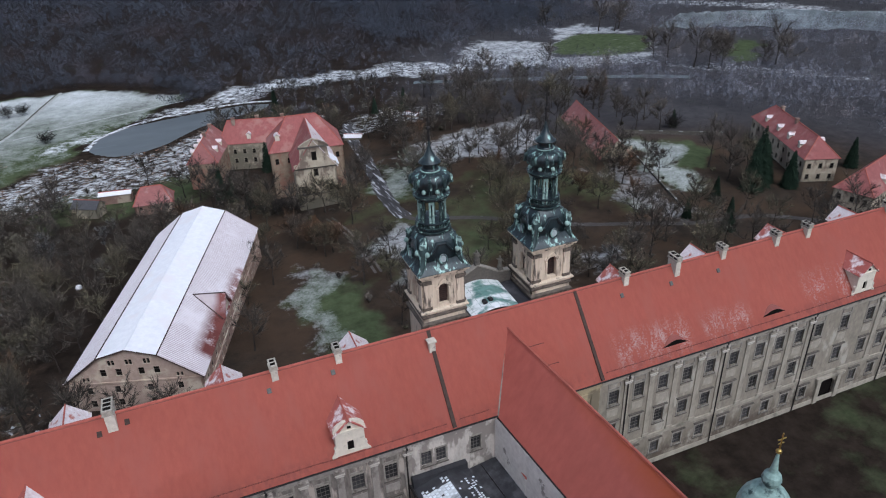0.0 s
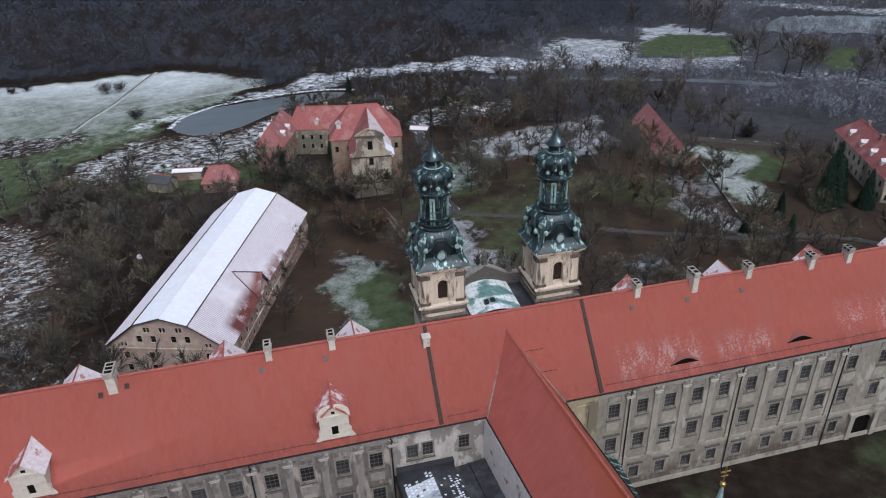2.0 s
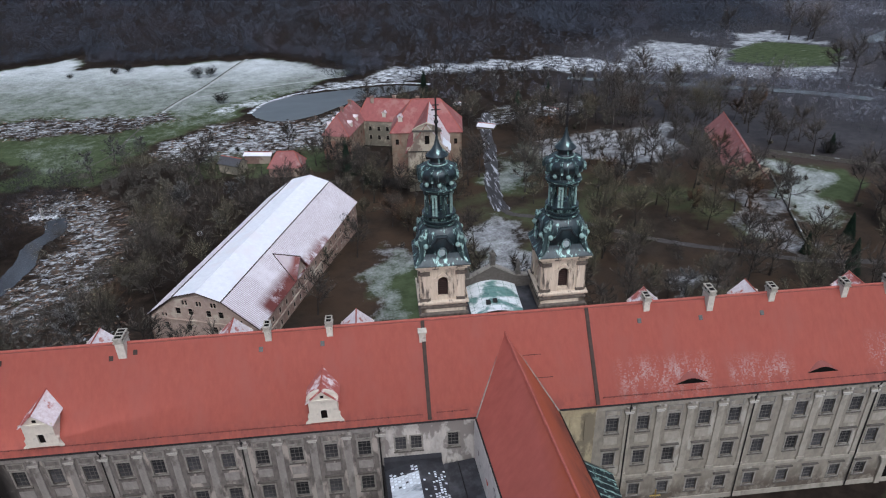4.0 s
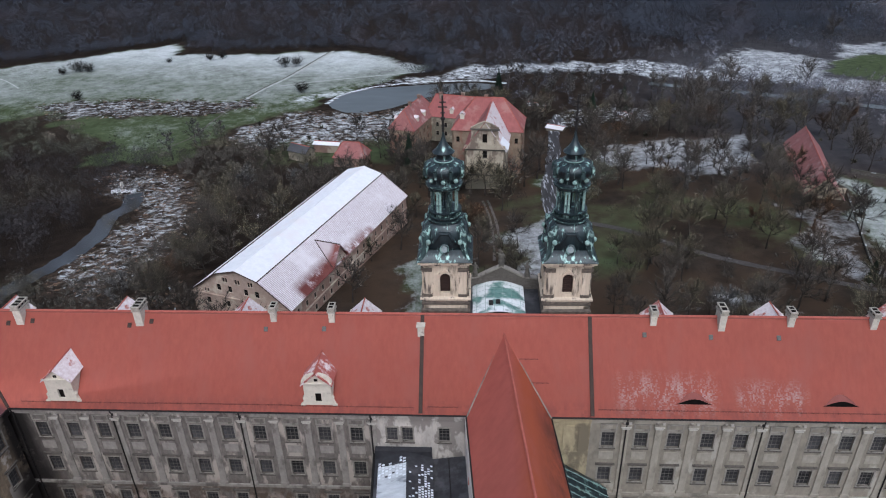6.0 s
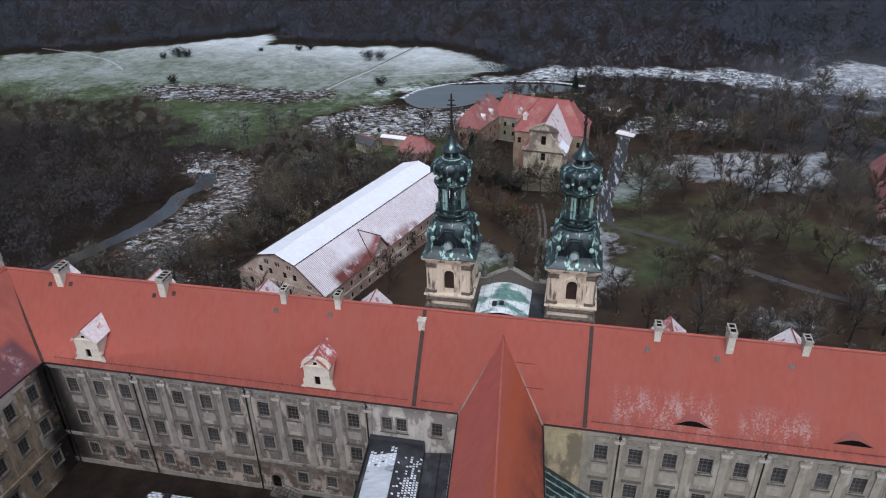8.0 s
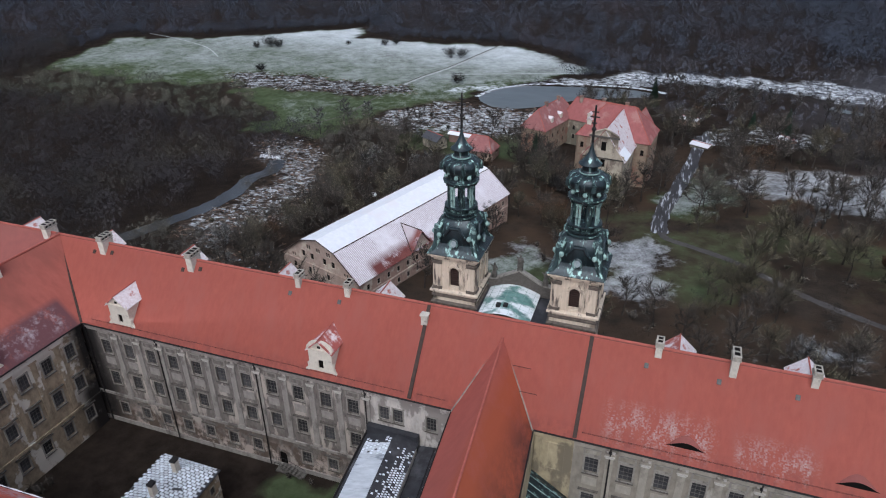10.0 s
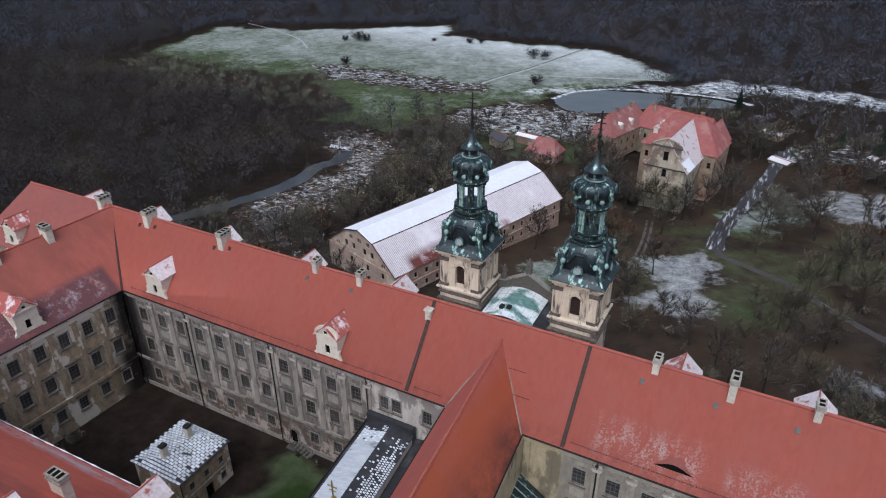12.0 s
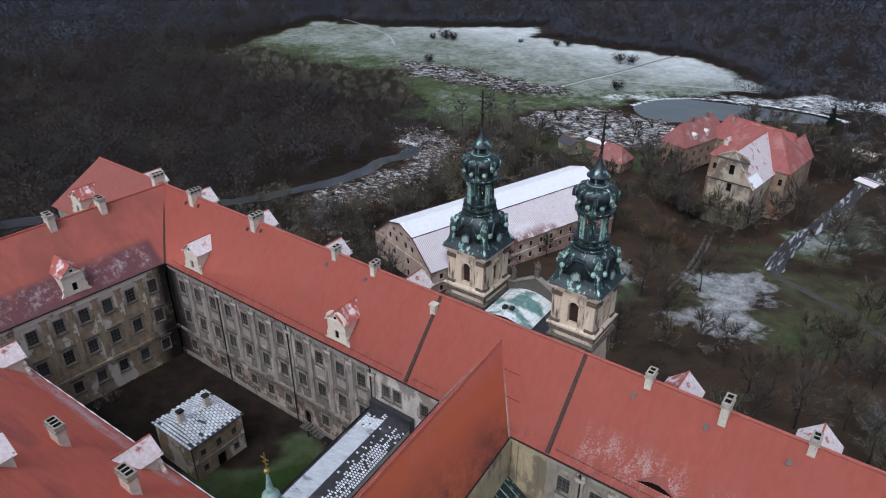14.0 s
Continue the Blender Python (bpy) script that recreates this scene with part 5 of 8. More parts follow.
bm = bmesh.new()
for side, oo in ((-1, o), (1, o2)):
    for a, b, c, d, _ in arch:
        mid = (a + b) / 2
        x, y = oo[0] + ud[0] * mid - side * 0.55, oo[1] + ud[1] * mid
        box(bm, x - 0.03, x + 0.03, y - 1.05, y + 1.05, c, d)
part("pane", bm, GLASS, nave)
bm = bmesh.new()
facade(bm, (na(END, -6.7)[0], END + 1), (1, 0), 13.4, 0, NE, [], 0.5, 1.0)
bm.faces.new([bm.verts.new(p) for p in ((na(END, -6.9)[0], END + 0.9, NE), (na(END, 6.9)[0], END + 0.9, NE), (na(END)[0], END + 0.9, NZ - 0.3))])
part("gable", bm, PLASTER_Y, nave)
for u, m in ((9.8, 0), (17.0, 0), (24.2, 0), (31.4, 0)):
    bm = bmesh.new()
    x, y = o[0] + ud[0] * u, o[1] + ud[1] * u
    slab(bm, [(x - 1.1, y - 0.9, 21.5), (x - 1.1, y + 0.9, 21.5), (x + 0.2, y + 0.9, 25.5), (x + 0.2, y - 0.9, 25.5)], 0.3)
    part("buttress_cap", bm, TILE, nave)
    bm = bmesh.new()
    box(bm, x - 1.0, x + 0.1, y - 0.75, y + 0.75, 10, 21.2)
    part("buttress", bm, PLASTER_W, nave)

# ridge turret
tx, ty = na(-57.5)
turret = thing("ridge_turret", "small green copper turret with lantern and gilded cross", "turret", at=pose(tx, ty, 0))
bm = bmesh.new()
lathe(bm, [(2.9, 36.0), (2.9, 39.5), (2.6, 40.2), (2.3, 41.0)], 8, turn=0.5)
part("base", bm, COPPER_L, turret)
bm = bmesh.new()
lathe(bm, [(1.3, 41.0), (1.3, 45.8)], 8, turn=0.5)
part("core", bm, DARK, turret)
for i in range(8):
    a = math.pi * (i + 0.5) / 4
    bm = bmesh.new()
    tube(bm, (2.05 * math.cos(a), 2.05 * math.sin(a), 41.0), (2.05 * math.cos(a), 2.05 * math.sin(a), 45.8), 0.34)
    ball(bm, (2.5 * math.cos(a), 2.5 * math.sin(a), 46.9), 0.36, 8)
    part("column", bm, COPPER_L, turret)
bm = bmesh.new()
lathe(bm, [(2.6, 45.6), (3.15, 46.0), (3.2, 46.4), (2.9, 46.7), (3.05, 47.4), (3.0, 48.3), (2.6, 49.4), (1.9, 50.4), (1.0, 51.0), (0.75, 51.4), (0.95, 51.8), (1.1, 52.3), (0.95, 52.9), (0.5, 53.4), (0.36, 54.2), (0.24, 55.2), (0.12, 56.2)], 16, turn=0.5)
part("dome", bm, COPPER_L, turret, "pale green copper dome and spirelet")
bm = bmesh.new()
ball(bm, (0, 0, 56.4), 0.34, 10)
tube(bm, (0, 0, 56.4), (0, 0, 59.0), 0.08)
tube(bm, (-0.55, 0, 58.2), (0.55, 0, 58.2), 0.08)
tube(bm, (-0.4, 0, 57.6), (0.4, 0, 57.6), 0.06)
part("cross", bm, GOLD, turret, "gilded ball and cross")


# ---- church towers ----
def church_tower(at):
    """Origin on the tower's axis at ground height."""
    t = thing("church_tower", "baroque church tower with dark green copper helm", "church tower", "west towers of the church", at=at)
    H = 4.35
    # shaft, with an arched belfry opening in each face
    for k in range(4):
        m = pose(0, 0, 0, 0, 0, 90 * k)
        bm = bmesh.new()
        facade(bm, (-H, -H), (1, 0), 2 * H, 43.9, 50.3, [(H - 1.02, H + 1.02, 44.6, 48.7, True)], 0.9, 1.2)
        part("belfry_wall", bm, STONE, t).matrix_basis = m
        bm = bmesh.new()
        facade(bm, (-H - 0.1, -H - 0.1), (1, 0), 2 * H + 0.2, 0, 42.2, [], 0.5, 1.0)
        part("shaft_wall", bm, STONE, t).matrix_basis = m
        for s in (-1, 1):
            bm = bmesh.new()
            box(bm, s * 3.45 - 0.75, s * 3.45 + 0.75, -H - 0.22, -H - 0.003, 44.503, 49.3)
            part("pilaster", bm, STONE, t).matrix_basis = m
            bm = bmesh.new()
            box(bm, s * 3.45 - 0.9, s * 3.45 + 0.9, -H - 0.36, -H - 0.003, 43.953, 44.5)
            part("pilaster_foot", bm, STONE_D, t).matrix_basis = m
            bm = bmesh.new()
            box(bm, s * 3.45 - 0.95, s * 3.45 + 0.95, -H - 0.42, -H - 0.003, 49.303, 49.95)
            part("capital", bm, STONE_D, t).matrix_basis = m
        # surround and small gable over the opening
        bm = bmesh.new()
        for s in (-1, 1):
            box(bm, s * 1.25 - 0.2, s * 1.25 + 0.2, -H - 0.2, -H - 0.003, 44.4, 47.8)
            p = [(0, 49.75), (s * 0.55, 49.35), (s * 1.0, 48.95), (s * 1.75, 48.6), (s * 1.75, 48.2), (s * 1.2, 48.35), (0, 49.15)]
            a = [bm.verts.new((x, -H - 0.26, z)) for x, z in p]
            b = [bm.verts.new((x, -H - 0.003, z)) for x, z in p]
            bm.faces.new(a)
            bm.faces.new(b[::-1])
            for i in range(len(p)):
                j = (i + 1) % len(p)
                bm.faces.new((a[i], b[i], b[j], a[j]))
        part("surround", bm, STONE, t).matrix_basis = m
        bm = bmesh.new()
        box(bm, -1.0, 1.0, -H + 0.8, -H + 0.86, 44.6, 48.7)
        for q in range(9):
            box(bm, -1.0, 1.0, -H + 0.68, -H + 0.797, 44.7 + q * 0.42, 44.9 + q * 0.42)
        part("louvre", bm, LOUVRE, t, "dark louvred belfry opening").matrix_basis = m
    for nm, prof, mat in (
        ("ledge", [(4.6, 42.2), (4.75, 42.35), (4.75, 42.75), (4.5, 42.9)], STONE_D),
        ("ledge", [(4.5, 42.903), (4.5, 43.2), (5.05, 43.45), (5.05, 43.75), (4.5, 43.95)], STONE),
        ("ledge", [(4.55, 40.4), (4.95, 40.7), (4.95, 41.1), (4.6, 41.4)], STONE_D),
        ("cornice", [(4.4, 50.3), (4.75, 50.5), (4.75, 50.8), (5.25, 51.05), (5.25, 51.3), (4.6, 51.36)], STONE),
    ):
        bm = bmesh.new()
        lathe(bm, [(r, z) for r, z in prof], 4, turn=0.5)
        for v in bm.verts:
            v.co.x *= math.sqrt(2)
            v.co.y *= math.sqrt(2)
        part(nm, bm, mat, t)
    # skirt of the helm: square flare drawn in to the bulge
    bm = bmesh.new()
    lathe(bm, [(5.3, 51.363), (5.45, 51.55), (4.9, 51.95), (4.35, 52.6), (4.0, 53.4)], 24, square=1.0)
    part("helm_skirt", bm, COPPER, t)
    bm = bmesh.new()
    lathe(bm, [(3.7, 52.4), (4.1, 53.2), (4.35, 54.4), (4.4, 55.4), (4.2, 56.3), (3.75, 57.1), (3.2, 57.6), (3.0, 57.9)], 32, square=0.35, ribs=0.02)
    part("helm", bm, COPPER, t, "swelling dark copper helm streaked with verdigris")
    # corner scrolls with balls
    for k in range(4):
        m = pose(0, 0, 0, 0, 0, 45 + 90 * k)
        bm = bmesh.new()
        path = [(7.2, 51.75, 0.3), (6.4, 52.0, 0.5), (5.7, 52.7, 0.62), (5.25, 53.8, 0.72), (5.15, 54.9, 0.85), (4.95, 56.1, 0.85), (4.3, 57.0, 0.62), (3.4, 57.6, 0.4)]
        sweep(bm, [(r0, 0, z0, w0) for r0, z0, w0 in path], 8)
        sc = part("scroll", bm, COPPER_M, t, "copper corner scroll")
        sc.matrix_basis = m
        bm = bmesh.new()
        tube(bm, (4.95, -0.8, 55.3), (4.95, 0.8, 55.3), 0.58, 0.58, 12)
        part("roll", bm, COPPER_M, sc)
        for x, y, z, r in ((5.3, 0, 56.5, 0.62), (5.35, -1.05, 55.2, 0.5), (5.35, 1.05, 55.2, 0.5)):
            bm = bmesh.new()
            ball(bm, (x, y, z), r, 12)
            part("ball", bm, COPPER_L, t).matrix_basis = m
        m2 = pose(0, 0, 0, 0, 0, 90 * k)
        bm = bmesh.new()
        lathe(bm, [(0.95, 0), (0.95, 0.35), (0.72, 0.5), (0.66, 0.36)], 16, pose(0, -4.55, 53.9, 80, 0, 0))
        part("clock_boss", bm, COPPER, t).matrix_basis = m2
        bm = bmesh.new()
        lathe(bm, [(0.64, 0.2), (0.62, 0.37), (0.4, 0.4)], 14, pose(0, -4.55, 53.9, 80, 0, 0))
        part("boss_face", bm, BOSS, t).matrix_basis = m2
        bm = bmesh.new()
        sweep(bm, [(-2.2, -4.35, 55.0, 0.2), (-1.6, -4.25, 55.6, 0.32), (-0.9, -3.98, 56.6, 0.4), (0.9, -3.98, 56.6, 0.4), (1.6, -4.25, 55.6, 0.32), (2.2, -4.35, 55.0, 0.2)], 8)
        part("moulding", bm, COPPER, t).matrix_basis = m2
    # balcony rings and the open lantern
    bm = bmesh.new()
    lathe(bm, [(3.0, 57.9), (3.35, 58.05), (3.35, 58.3), (2.95, 58.4), (2.95, 58.7), (3.2, 58.85), (3.2, 59.05), (2.6, 59.1)], 16, turn=0.5)
    part("gallery", bm, COPPER, t)
    for z, r in ((58.33, 3.3), (59.08, 3.15), (64.8, 3.3), (69.05, 1.75)):
        bm = bmesh.new()
        lathe(bm, [(r - 0.08, z - 0.07), (r + 0.06, z - 0.07), (r + 0.06, z + 0.05), (r - 0.08, z + 0.05)], 32)
        part("edge_bead", bm, COPPER_L if z > 69 else COPPER_M, t)
    for i in range(16):
        a = 2 * math.pi * i / 16
        bm = bmesh.new()
        tube(bm, (2.95 * math.cos(a), 2.95 * math.sin(a), 59.05), (2.95 * math.cos(a), 2.95 * math.sin(a), 59.85), 0.14, 0.14, 5)
        part("baluster", bm, COPPER_M, t)
    bm = bmesh.new()
    lathe(bm, [(2.8, 59.8), (3.1, 59.8), (3.1, 60.02), (2.8, 60.02)], 32)
    part("rail", bm, COPPER, t)
    for i in range(8):
        a = math.pi * (i + 0.5) / 4
        bm = bmesh.new()
        for da in (-0.12, 0.12):
            tube(bm, (2.4 * math.cos(a + da), 2.4 * math.sin(a + da), 59.0), (2.4 * math.cos(a + da), 2.4 * math.sin(a + da), 64.0), 0.24, 0.2, 7)
        box(bm, -0.42, 0.42, -0.42, 0.42, 63.6, 64.0, pose(2.4 * math.cos(a), 2.4 * math.sin(a), 0, 0, 0, math.degrees(a)))
        part("column", bm, COPPER_L if i % 2 else COPPER_M, t)
    bm = bmesh.new()
    tube(bm, (0, 0, 58.9), (0, 0, 64.4), 0.2, 0.2, 8)
    lathe(bm, [(2.2, 59.06), (2.2, 59.3)], 8, turn=0.5)
    part("lantern_floor", bm, COPPER, t)
    bm = bmesh.new()
    lathe(bm, [(2.5, 63.9), (2.75, 64.15), (3.3, 64.45), (3.35, 64.75), (2.85, 64.95), (2.75, 65.3)], 16, turn=0.5)
    part("lantern_cornice", bm, COPPER, t)
    # upper bulb
    bm = bmesh.new()
    lathe(bm, [(2.7, 65.3), (2.72, 65.75), (2.85, 66.15), (3.3, 66.6), (3.62, 67.2), (3.6, 67.8), (3.2, 68.4), (2.4, 68.8), (1.6, 68.97)], 32, ribs=0.05)
    part("bulb", bm, COPPER, t, "ribbed upper copper bulb")
    for i in range(8):
        a = math.pi * i / 4
        bm = bmesh.new()
        ball(bm, (3.1 * math.cos(a), 3.1 * math.sin(a), 65.95), 0.42, 9)
        part("ball", bm, COPPER_L, t)
        bm = bmesh.new()
        tube(bm, (3.6 * math.cos(a + 0.39), 3.6 * math.sin(a + 0.39), 66.7), (3.62 * math.cos(a + 0.39), 3.62 * math.sin(a + 0.39), 67.9), 0.42, 0.34, 8)
        tube(bm, (3.62 * math.cos(a + 0.39), 3.62 * math.sin(a + 0.39), 67.9), (2.2 * math.cos(a + 0.39), 2.2 * math.sin(a + 0.39), 68.85), 0.34, 0.16, 8)
        part("rib", bm, COPPER_M, t)
    bm = bmesh.new()
    lathe(bm, [(1.6, 68.9), (1.55, 69.2), (1.35, 69.4), (1.35, 70.1), (1.5, 70.25), (1.95, 70.35), (2.0, 70.5), (1.6, 70.8), (1.0, 71.5), (0.55, 72.3), (0.28, 73.2), (0.14, 74.2)], 16, turn=0.5)
    part("cap", bm, COPPER, t)
    bm = bmesh.new()
    tube(bm, (0, 0, 74.0), (0, 0, 80.1), 0.24, 0.15)
    ball(bm, (0, 0, 76.2), 0.42, 8)
    ball(bm, (0, 0, 75.0), 0.3, 8)
    for z, w in ((79.0, 0.55), (78.2, 0.8), (77.2, 0.4)):
        tube(bm, (-w, 0, z), (w, 0, z), 0.11)
    part("cross", bm, IRON, t, "dark iron double cross")
    # slender proportions: drawn in towards the axis
    for ob in t.children_recursive:
        for v in ob.data.vertices:
            k = 0.915 if v.co.z < 57.0 else 0.955
            v.co.x *= k
            v.co.y *= k
    return t


tower = church_tower(pose(-10.65, 5.98, 0))
copy_thing(tower, pose(11.34, 5.98, 0))

# ---- west front between the towers ----
front = thing("church_vestibule", "church vestibule with curved copper roof between the towers", "church")
bm = bmesh.new()
n = 12
C0, R0 = -0.88, 4.9
prof = [(C0 + R0 * (-1 + 2 * i / n), 40.7 + 1.3 * math.sin(math.pi * i / n)) for i in range(n + 1)]
sheets = [[bm.verts.new((x, y, z + dz)) for x, z in prof] for y, dz in ((0.3, 0.0), (10.2, 0.4), (10.2, 0.2), (0.3, -0.2))]
for r0, r1 in zip(sheets, sheets[1:] + sheets[:1]):
    for i in range(n):
        bm.faces.new((r0[i], r0[i + 1], r1[i + 1], r1[i]))
part("roof", bm, COPPER_S, front, "green copper sheet roof half under snow")
for i in range(1, n, 2):
    bm = bmesh.new()
    tube(bm, (prof[i][0], 0.4, prof[i][1] + 0.06), (prof[i][0], 10.1, prof[i][1] + 0.46), 0.03, sides=4)
    part("seam", bm, COPPER_L, front)
for y in (1.8, 3.2, 4.6, 6.0, 7.4, 8.8):
    bm = bmesh.new()
    for (xa, za), (xb, zb) in zip(prof, prof[1:]):
        tube(bm, (xa, y, za + 0.04 * y + 0.01), (xb, y, zb + 0.04 * y + 0.01), 0.022, sides=4)
    part("seam", bm, COPPER_L, front)
for x, y in ((-2.3, 2.6), (-1.0, 2.9)):
    bm = bmesh.new()
    box(bm, x - 0.4, x + 0.4, y - 0.5, y + 0.5, 41.5, 42.5, bevel=0.05)
    part("roof_hatch", bm, IRON, front)
bm = bmesh.new()
box(bm, -6.3, -5.7, 0.5, 10.4, 30, 40.9)
part("side_gutter", bm, TARP, front)
bm = bmesh.new()
box(bm, 3.95, 6.9, 0.5, 10.4, 30, 40.5)
part("side_gutter", bm, TARP, front)
bm = bmesh.new()
facade(bm, (7.0, 10.9), (-1, 0), 13.3, 0, 42.0, [], 0.4, 0.9)
out = [(-6.6, 42.0), (-6.6, 42.8), (-4.9, 43.0), (-0.3, 45.5), (4.3, 43.0), (6.6, 42.8), (6.6, 42.0)]
a = [bm.verts.new((x, 10.0, z)) for x, z in out]
b = [bm.verts.new((x, 10.9, z)) for x, z in out]
bm.faces.new(a)
bm.faces.new(b[::-1])
for i in range(len(out)):
    j = (i + 1) % len(out)
    bm.faces.new((a[i], b[i], b[j], a[j]))
part("pediment", bm, LEDGE, front, "sooty curved stone pediment")
bm = bmesh.new()
for (xa, za), (xb, zb) in zip(out[1:-1], out[2:-1]):
    slab(bm, [(xa, 9.85, za + 0.25), (xb, 9.85, zb + 0.25), (xb, 11.05, zb + 0.25), (xa, 11.05, za + 0.25)], 0.25)
part("coping", bm, TRIM, front, "weathered stone coping slabs")


def statue(at, h=2.6, lean=0.0):
    """A draped stone figure on a small block, one plain mesh."""
    bm = bmesh.new()
    box(bm, -0.5, 0.5, -0.5, 0.5, 0, 0.7, bevel=0.05)
    k = h / 2.6
    lathe(bm, [(0.52, 0.7), (0.6, 0.75), (0.5 * k, 1.3), (0.42 * k, 1.7), (0.5 * k, 2.3), (0.44 * k, 2.6), (0.16, 2.75), (0.22, 2.95), (0.24, 3.1), (0.12, 3.3)], 10)
    tube(bm, (0.35, 0, 2.5), (0.75, -0.2, 1.9), 0.16, 0.12)
    tube(bm, (-0.35, 0, 2.5), (-0.8, -0.1, 2.9), 0.16, 0.1)
    ob = part("statue", bm, STATUE)
    ob.matrix_basis = at
    return tagged(ob, "weathered grey stone statue on the church front", "statue", "statues on the church front")


statue(pose(-0.3, 10.45, 45.5), 3.2)
statue(pose(-5.3, 10.45, 43.0), 2.3)
statue(pose(4.7, 10.45, 43.0), 2.3)

# ---- cloister annex along the nave ----
annex = thing("cloister_annex", "long low annex with snowy slate roof by the nave", "annex")
AX = lambda y, off: (NV * -(y + 11) + off, y)
Y0, Y1 = -11.4, -49.0
EL, CR, TR = (-23.7, 17.6), (-17.3, 19.6), (-13.0, 18.3)
bm = bmesh.new()
slab(bm, [(*AX(Y0, EL[0]), EL[1]), (*AX(Y1, EL[0]), EL[1]), (*AX(Y1, CR[0]), CR[1]), (*AX(Y0, CR[0]), CR[1])], 0.25)
slab(bm, [(*AX(Y0, TR[0]), TR[1]), (*AX(Y1, TR[0]), TR[1]), (*AX(Y1, CR[0]), CR[1]), (*AX(Y0, CR[0]), CR[1])], 0.25)
part("roof", bm, TARP, annex, "dark slate roof boarding")
f = 0.12
lo = (EL[0] + f * (CR[0] - EL[0]), EL[1] + f * (CR[1] - EL[1]) + 0.03)
hi = (EL[0] + 0.93 * (CR[0] - EL[0]), EL[1] + 0.93 * (CR[1] - EL[1]) + 0.03)
bm2 = bmesh.new()
slab(bm2, [(*AX(-15.0, lo[0]), lo[1] + 0.06), (*AX(Y1, lo[0]), lo[1] + 0.06), (*AX(Y1, hi[0]), hi[1] + 0.06), (*AX(-15.0, hi[0]), hi[1] + 0.06)], 0.07)
part("snow_cover", bm2, ANNEX_SNOW, annex, "even white snow on the slope")
rs = random.Random(11)
# slates at the thawing upper end of the snowy slope, and rows on the other slope
tile_m = {}
for nm, mat in (("dark", SLATE), ("white", SLATE_SNOW)):
    bm = bmesh.new()
    box(bm, -0.42, 0.42, -0.36, 0.36, 0, 0.06)
    ob = part("slate", bm, mat)
    tile_m[nm] = ob.data
    bpy.data.objects.remove(ob)


def slate_field(parent, a, b, ya, yb, nu, nv, snowy):
    """Slates laid on the slope between edge a (low) and b (high), in nu courses along it and nv up it."""
    tilt = math.degrees(math.atan2(b[1] - a[1], b[0] - a[0]))
    for j in range(nv):
        for i in range(nu):
            s = (j + 0.5) / nv
            y = ya + (yb - ya) * (i + 0.5 + 0.5 * (j % 2)) / nu
            if not snowy(i / nu, s):
                continue
            x, z = a[0] + s * (b[0] - a[0]), a[1] + s * (b[1] - a[1]) + 0.02
            ob = new("slate", tile_m["white" if rs.random() < 0.97 else "dark"])
            ob.parent = parent
            ob.matrix_basis = pose(AX(y, x)[0], y, z, 0, -tilt, 4.86)
            ob.scale = (abs(b[0] - a[0]) / nv / 0.84 * 0.74 / math.cos(math.radians(tilt)), rs.uniform(0.5, 0.74) * (ya - yb) / nu / 0.72, 1)


slate_field(annex, lo, hi, -12.6, -17.8, 8, 8, lambda u, s: u + 0.5 * rs.random() > 0.45)
slate_field(annex, TR, CR, -14.5, -48, 62, 8, lambda u, s: rs.random() < min(0.95, 0.25 + 4.0 * u) * (0.97 if s < 0.6 else 0.55 if s < 0.8 else 0.12))
bm = bmesh.new()
a0 = AX(Y1, EL[0] + 0.3)
facade(bm, (AX(Y0, EL[0] + 0.3)[0], Y0), (NV / L, -1 / L), 37.5, 0, EL[1] - 0.1, [], 0.4, 0.8)
part("wall", bm, PLASTER_S, annex)
bm = bmesh.new()
tube(bm, (*AX(Y0, EL[0] - 0.1), EL[1] + 0.05), (*AX(Y1, EL[0] - 0.1), EL[1] + 0.05), 0.22)
part("gutter", bm, IRON, annex)
bm = bmesh.new()
o3 = AX(Y1, TR[0] - 0.35)
facade(bm, o3, (-NV / L, 1 / L), 37.4, 10, TR[1] - 0.15, [], 0.4, 0.6)
part("side_wall", bm, PLASTER_W, annex)
bm = bmesh.new()
box(bm, -23.4, -13.0, -12.6, -11.45, 15.5, 19.75)
part("end_wall", bm, TARP, annex)
bm = bmesh.new()
slab(bm, [(-13.1, -11.3, 16.6), (-6.4, -11.3, 17.6), (*AX(-48, -6.2), 17.2), (*AX(-48, -13.1), 16.0)], 0.3)
box(bm, -14.0, -13.6, -11.4, -11.2, 0, 17)
part("felt_roof", bm, TARP, annex, "dark bitumen felt roof")
bm = bmesh.new()
tube(bm, (-10.0, -11.6, 17.2), (*AX(-48, -10.0), 16.8), 0.08)

part("batten", bm, IRON, annex)

# ---- chapel roof on the other side of the nave ----
chapel = thing("side_chapel", "small side chapel with dark verdigris copper roof", "chapel")
bm = bmesh.new()
for y in (0,):
    slab(bm, [(8.0, -13.0, 19.0), (8.6, -24, 19.0), (19.4, -24, 11.0), (19.0, -13.0, 12.0)], 0.25)
    slab(bm, [(8.0, -13.0, 19.0), (19.0, -13.0, 12.0), (18.0, -11.6, 11.6), (8.0, -11.6, 18.6)], 0.25)
part("roof", bm, COPPER, chapel)
for k in range(7):
    y = -13.5 - 1.6 * k
    bm = bmesh.new()
    tube(bm, (8.1 + 0.05 * k, y, 19.1), (19.1, y, 12.1 - 0.13 * k), 0.08, sides=4)
    part("seam", bm, COPPER_L, chapel)
bm = bmesh.new()
facade(bm, (18.6, -24), (0, 1), 12.3, 0, 11.4, [], 0.4, 0.8)
facade(bm, (8.6, -24), (1, 0), 10, 0, 11.0, [], 0.4, 0.8)
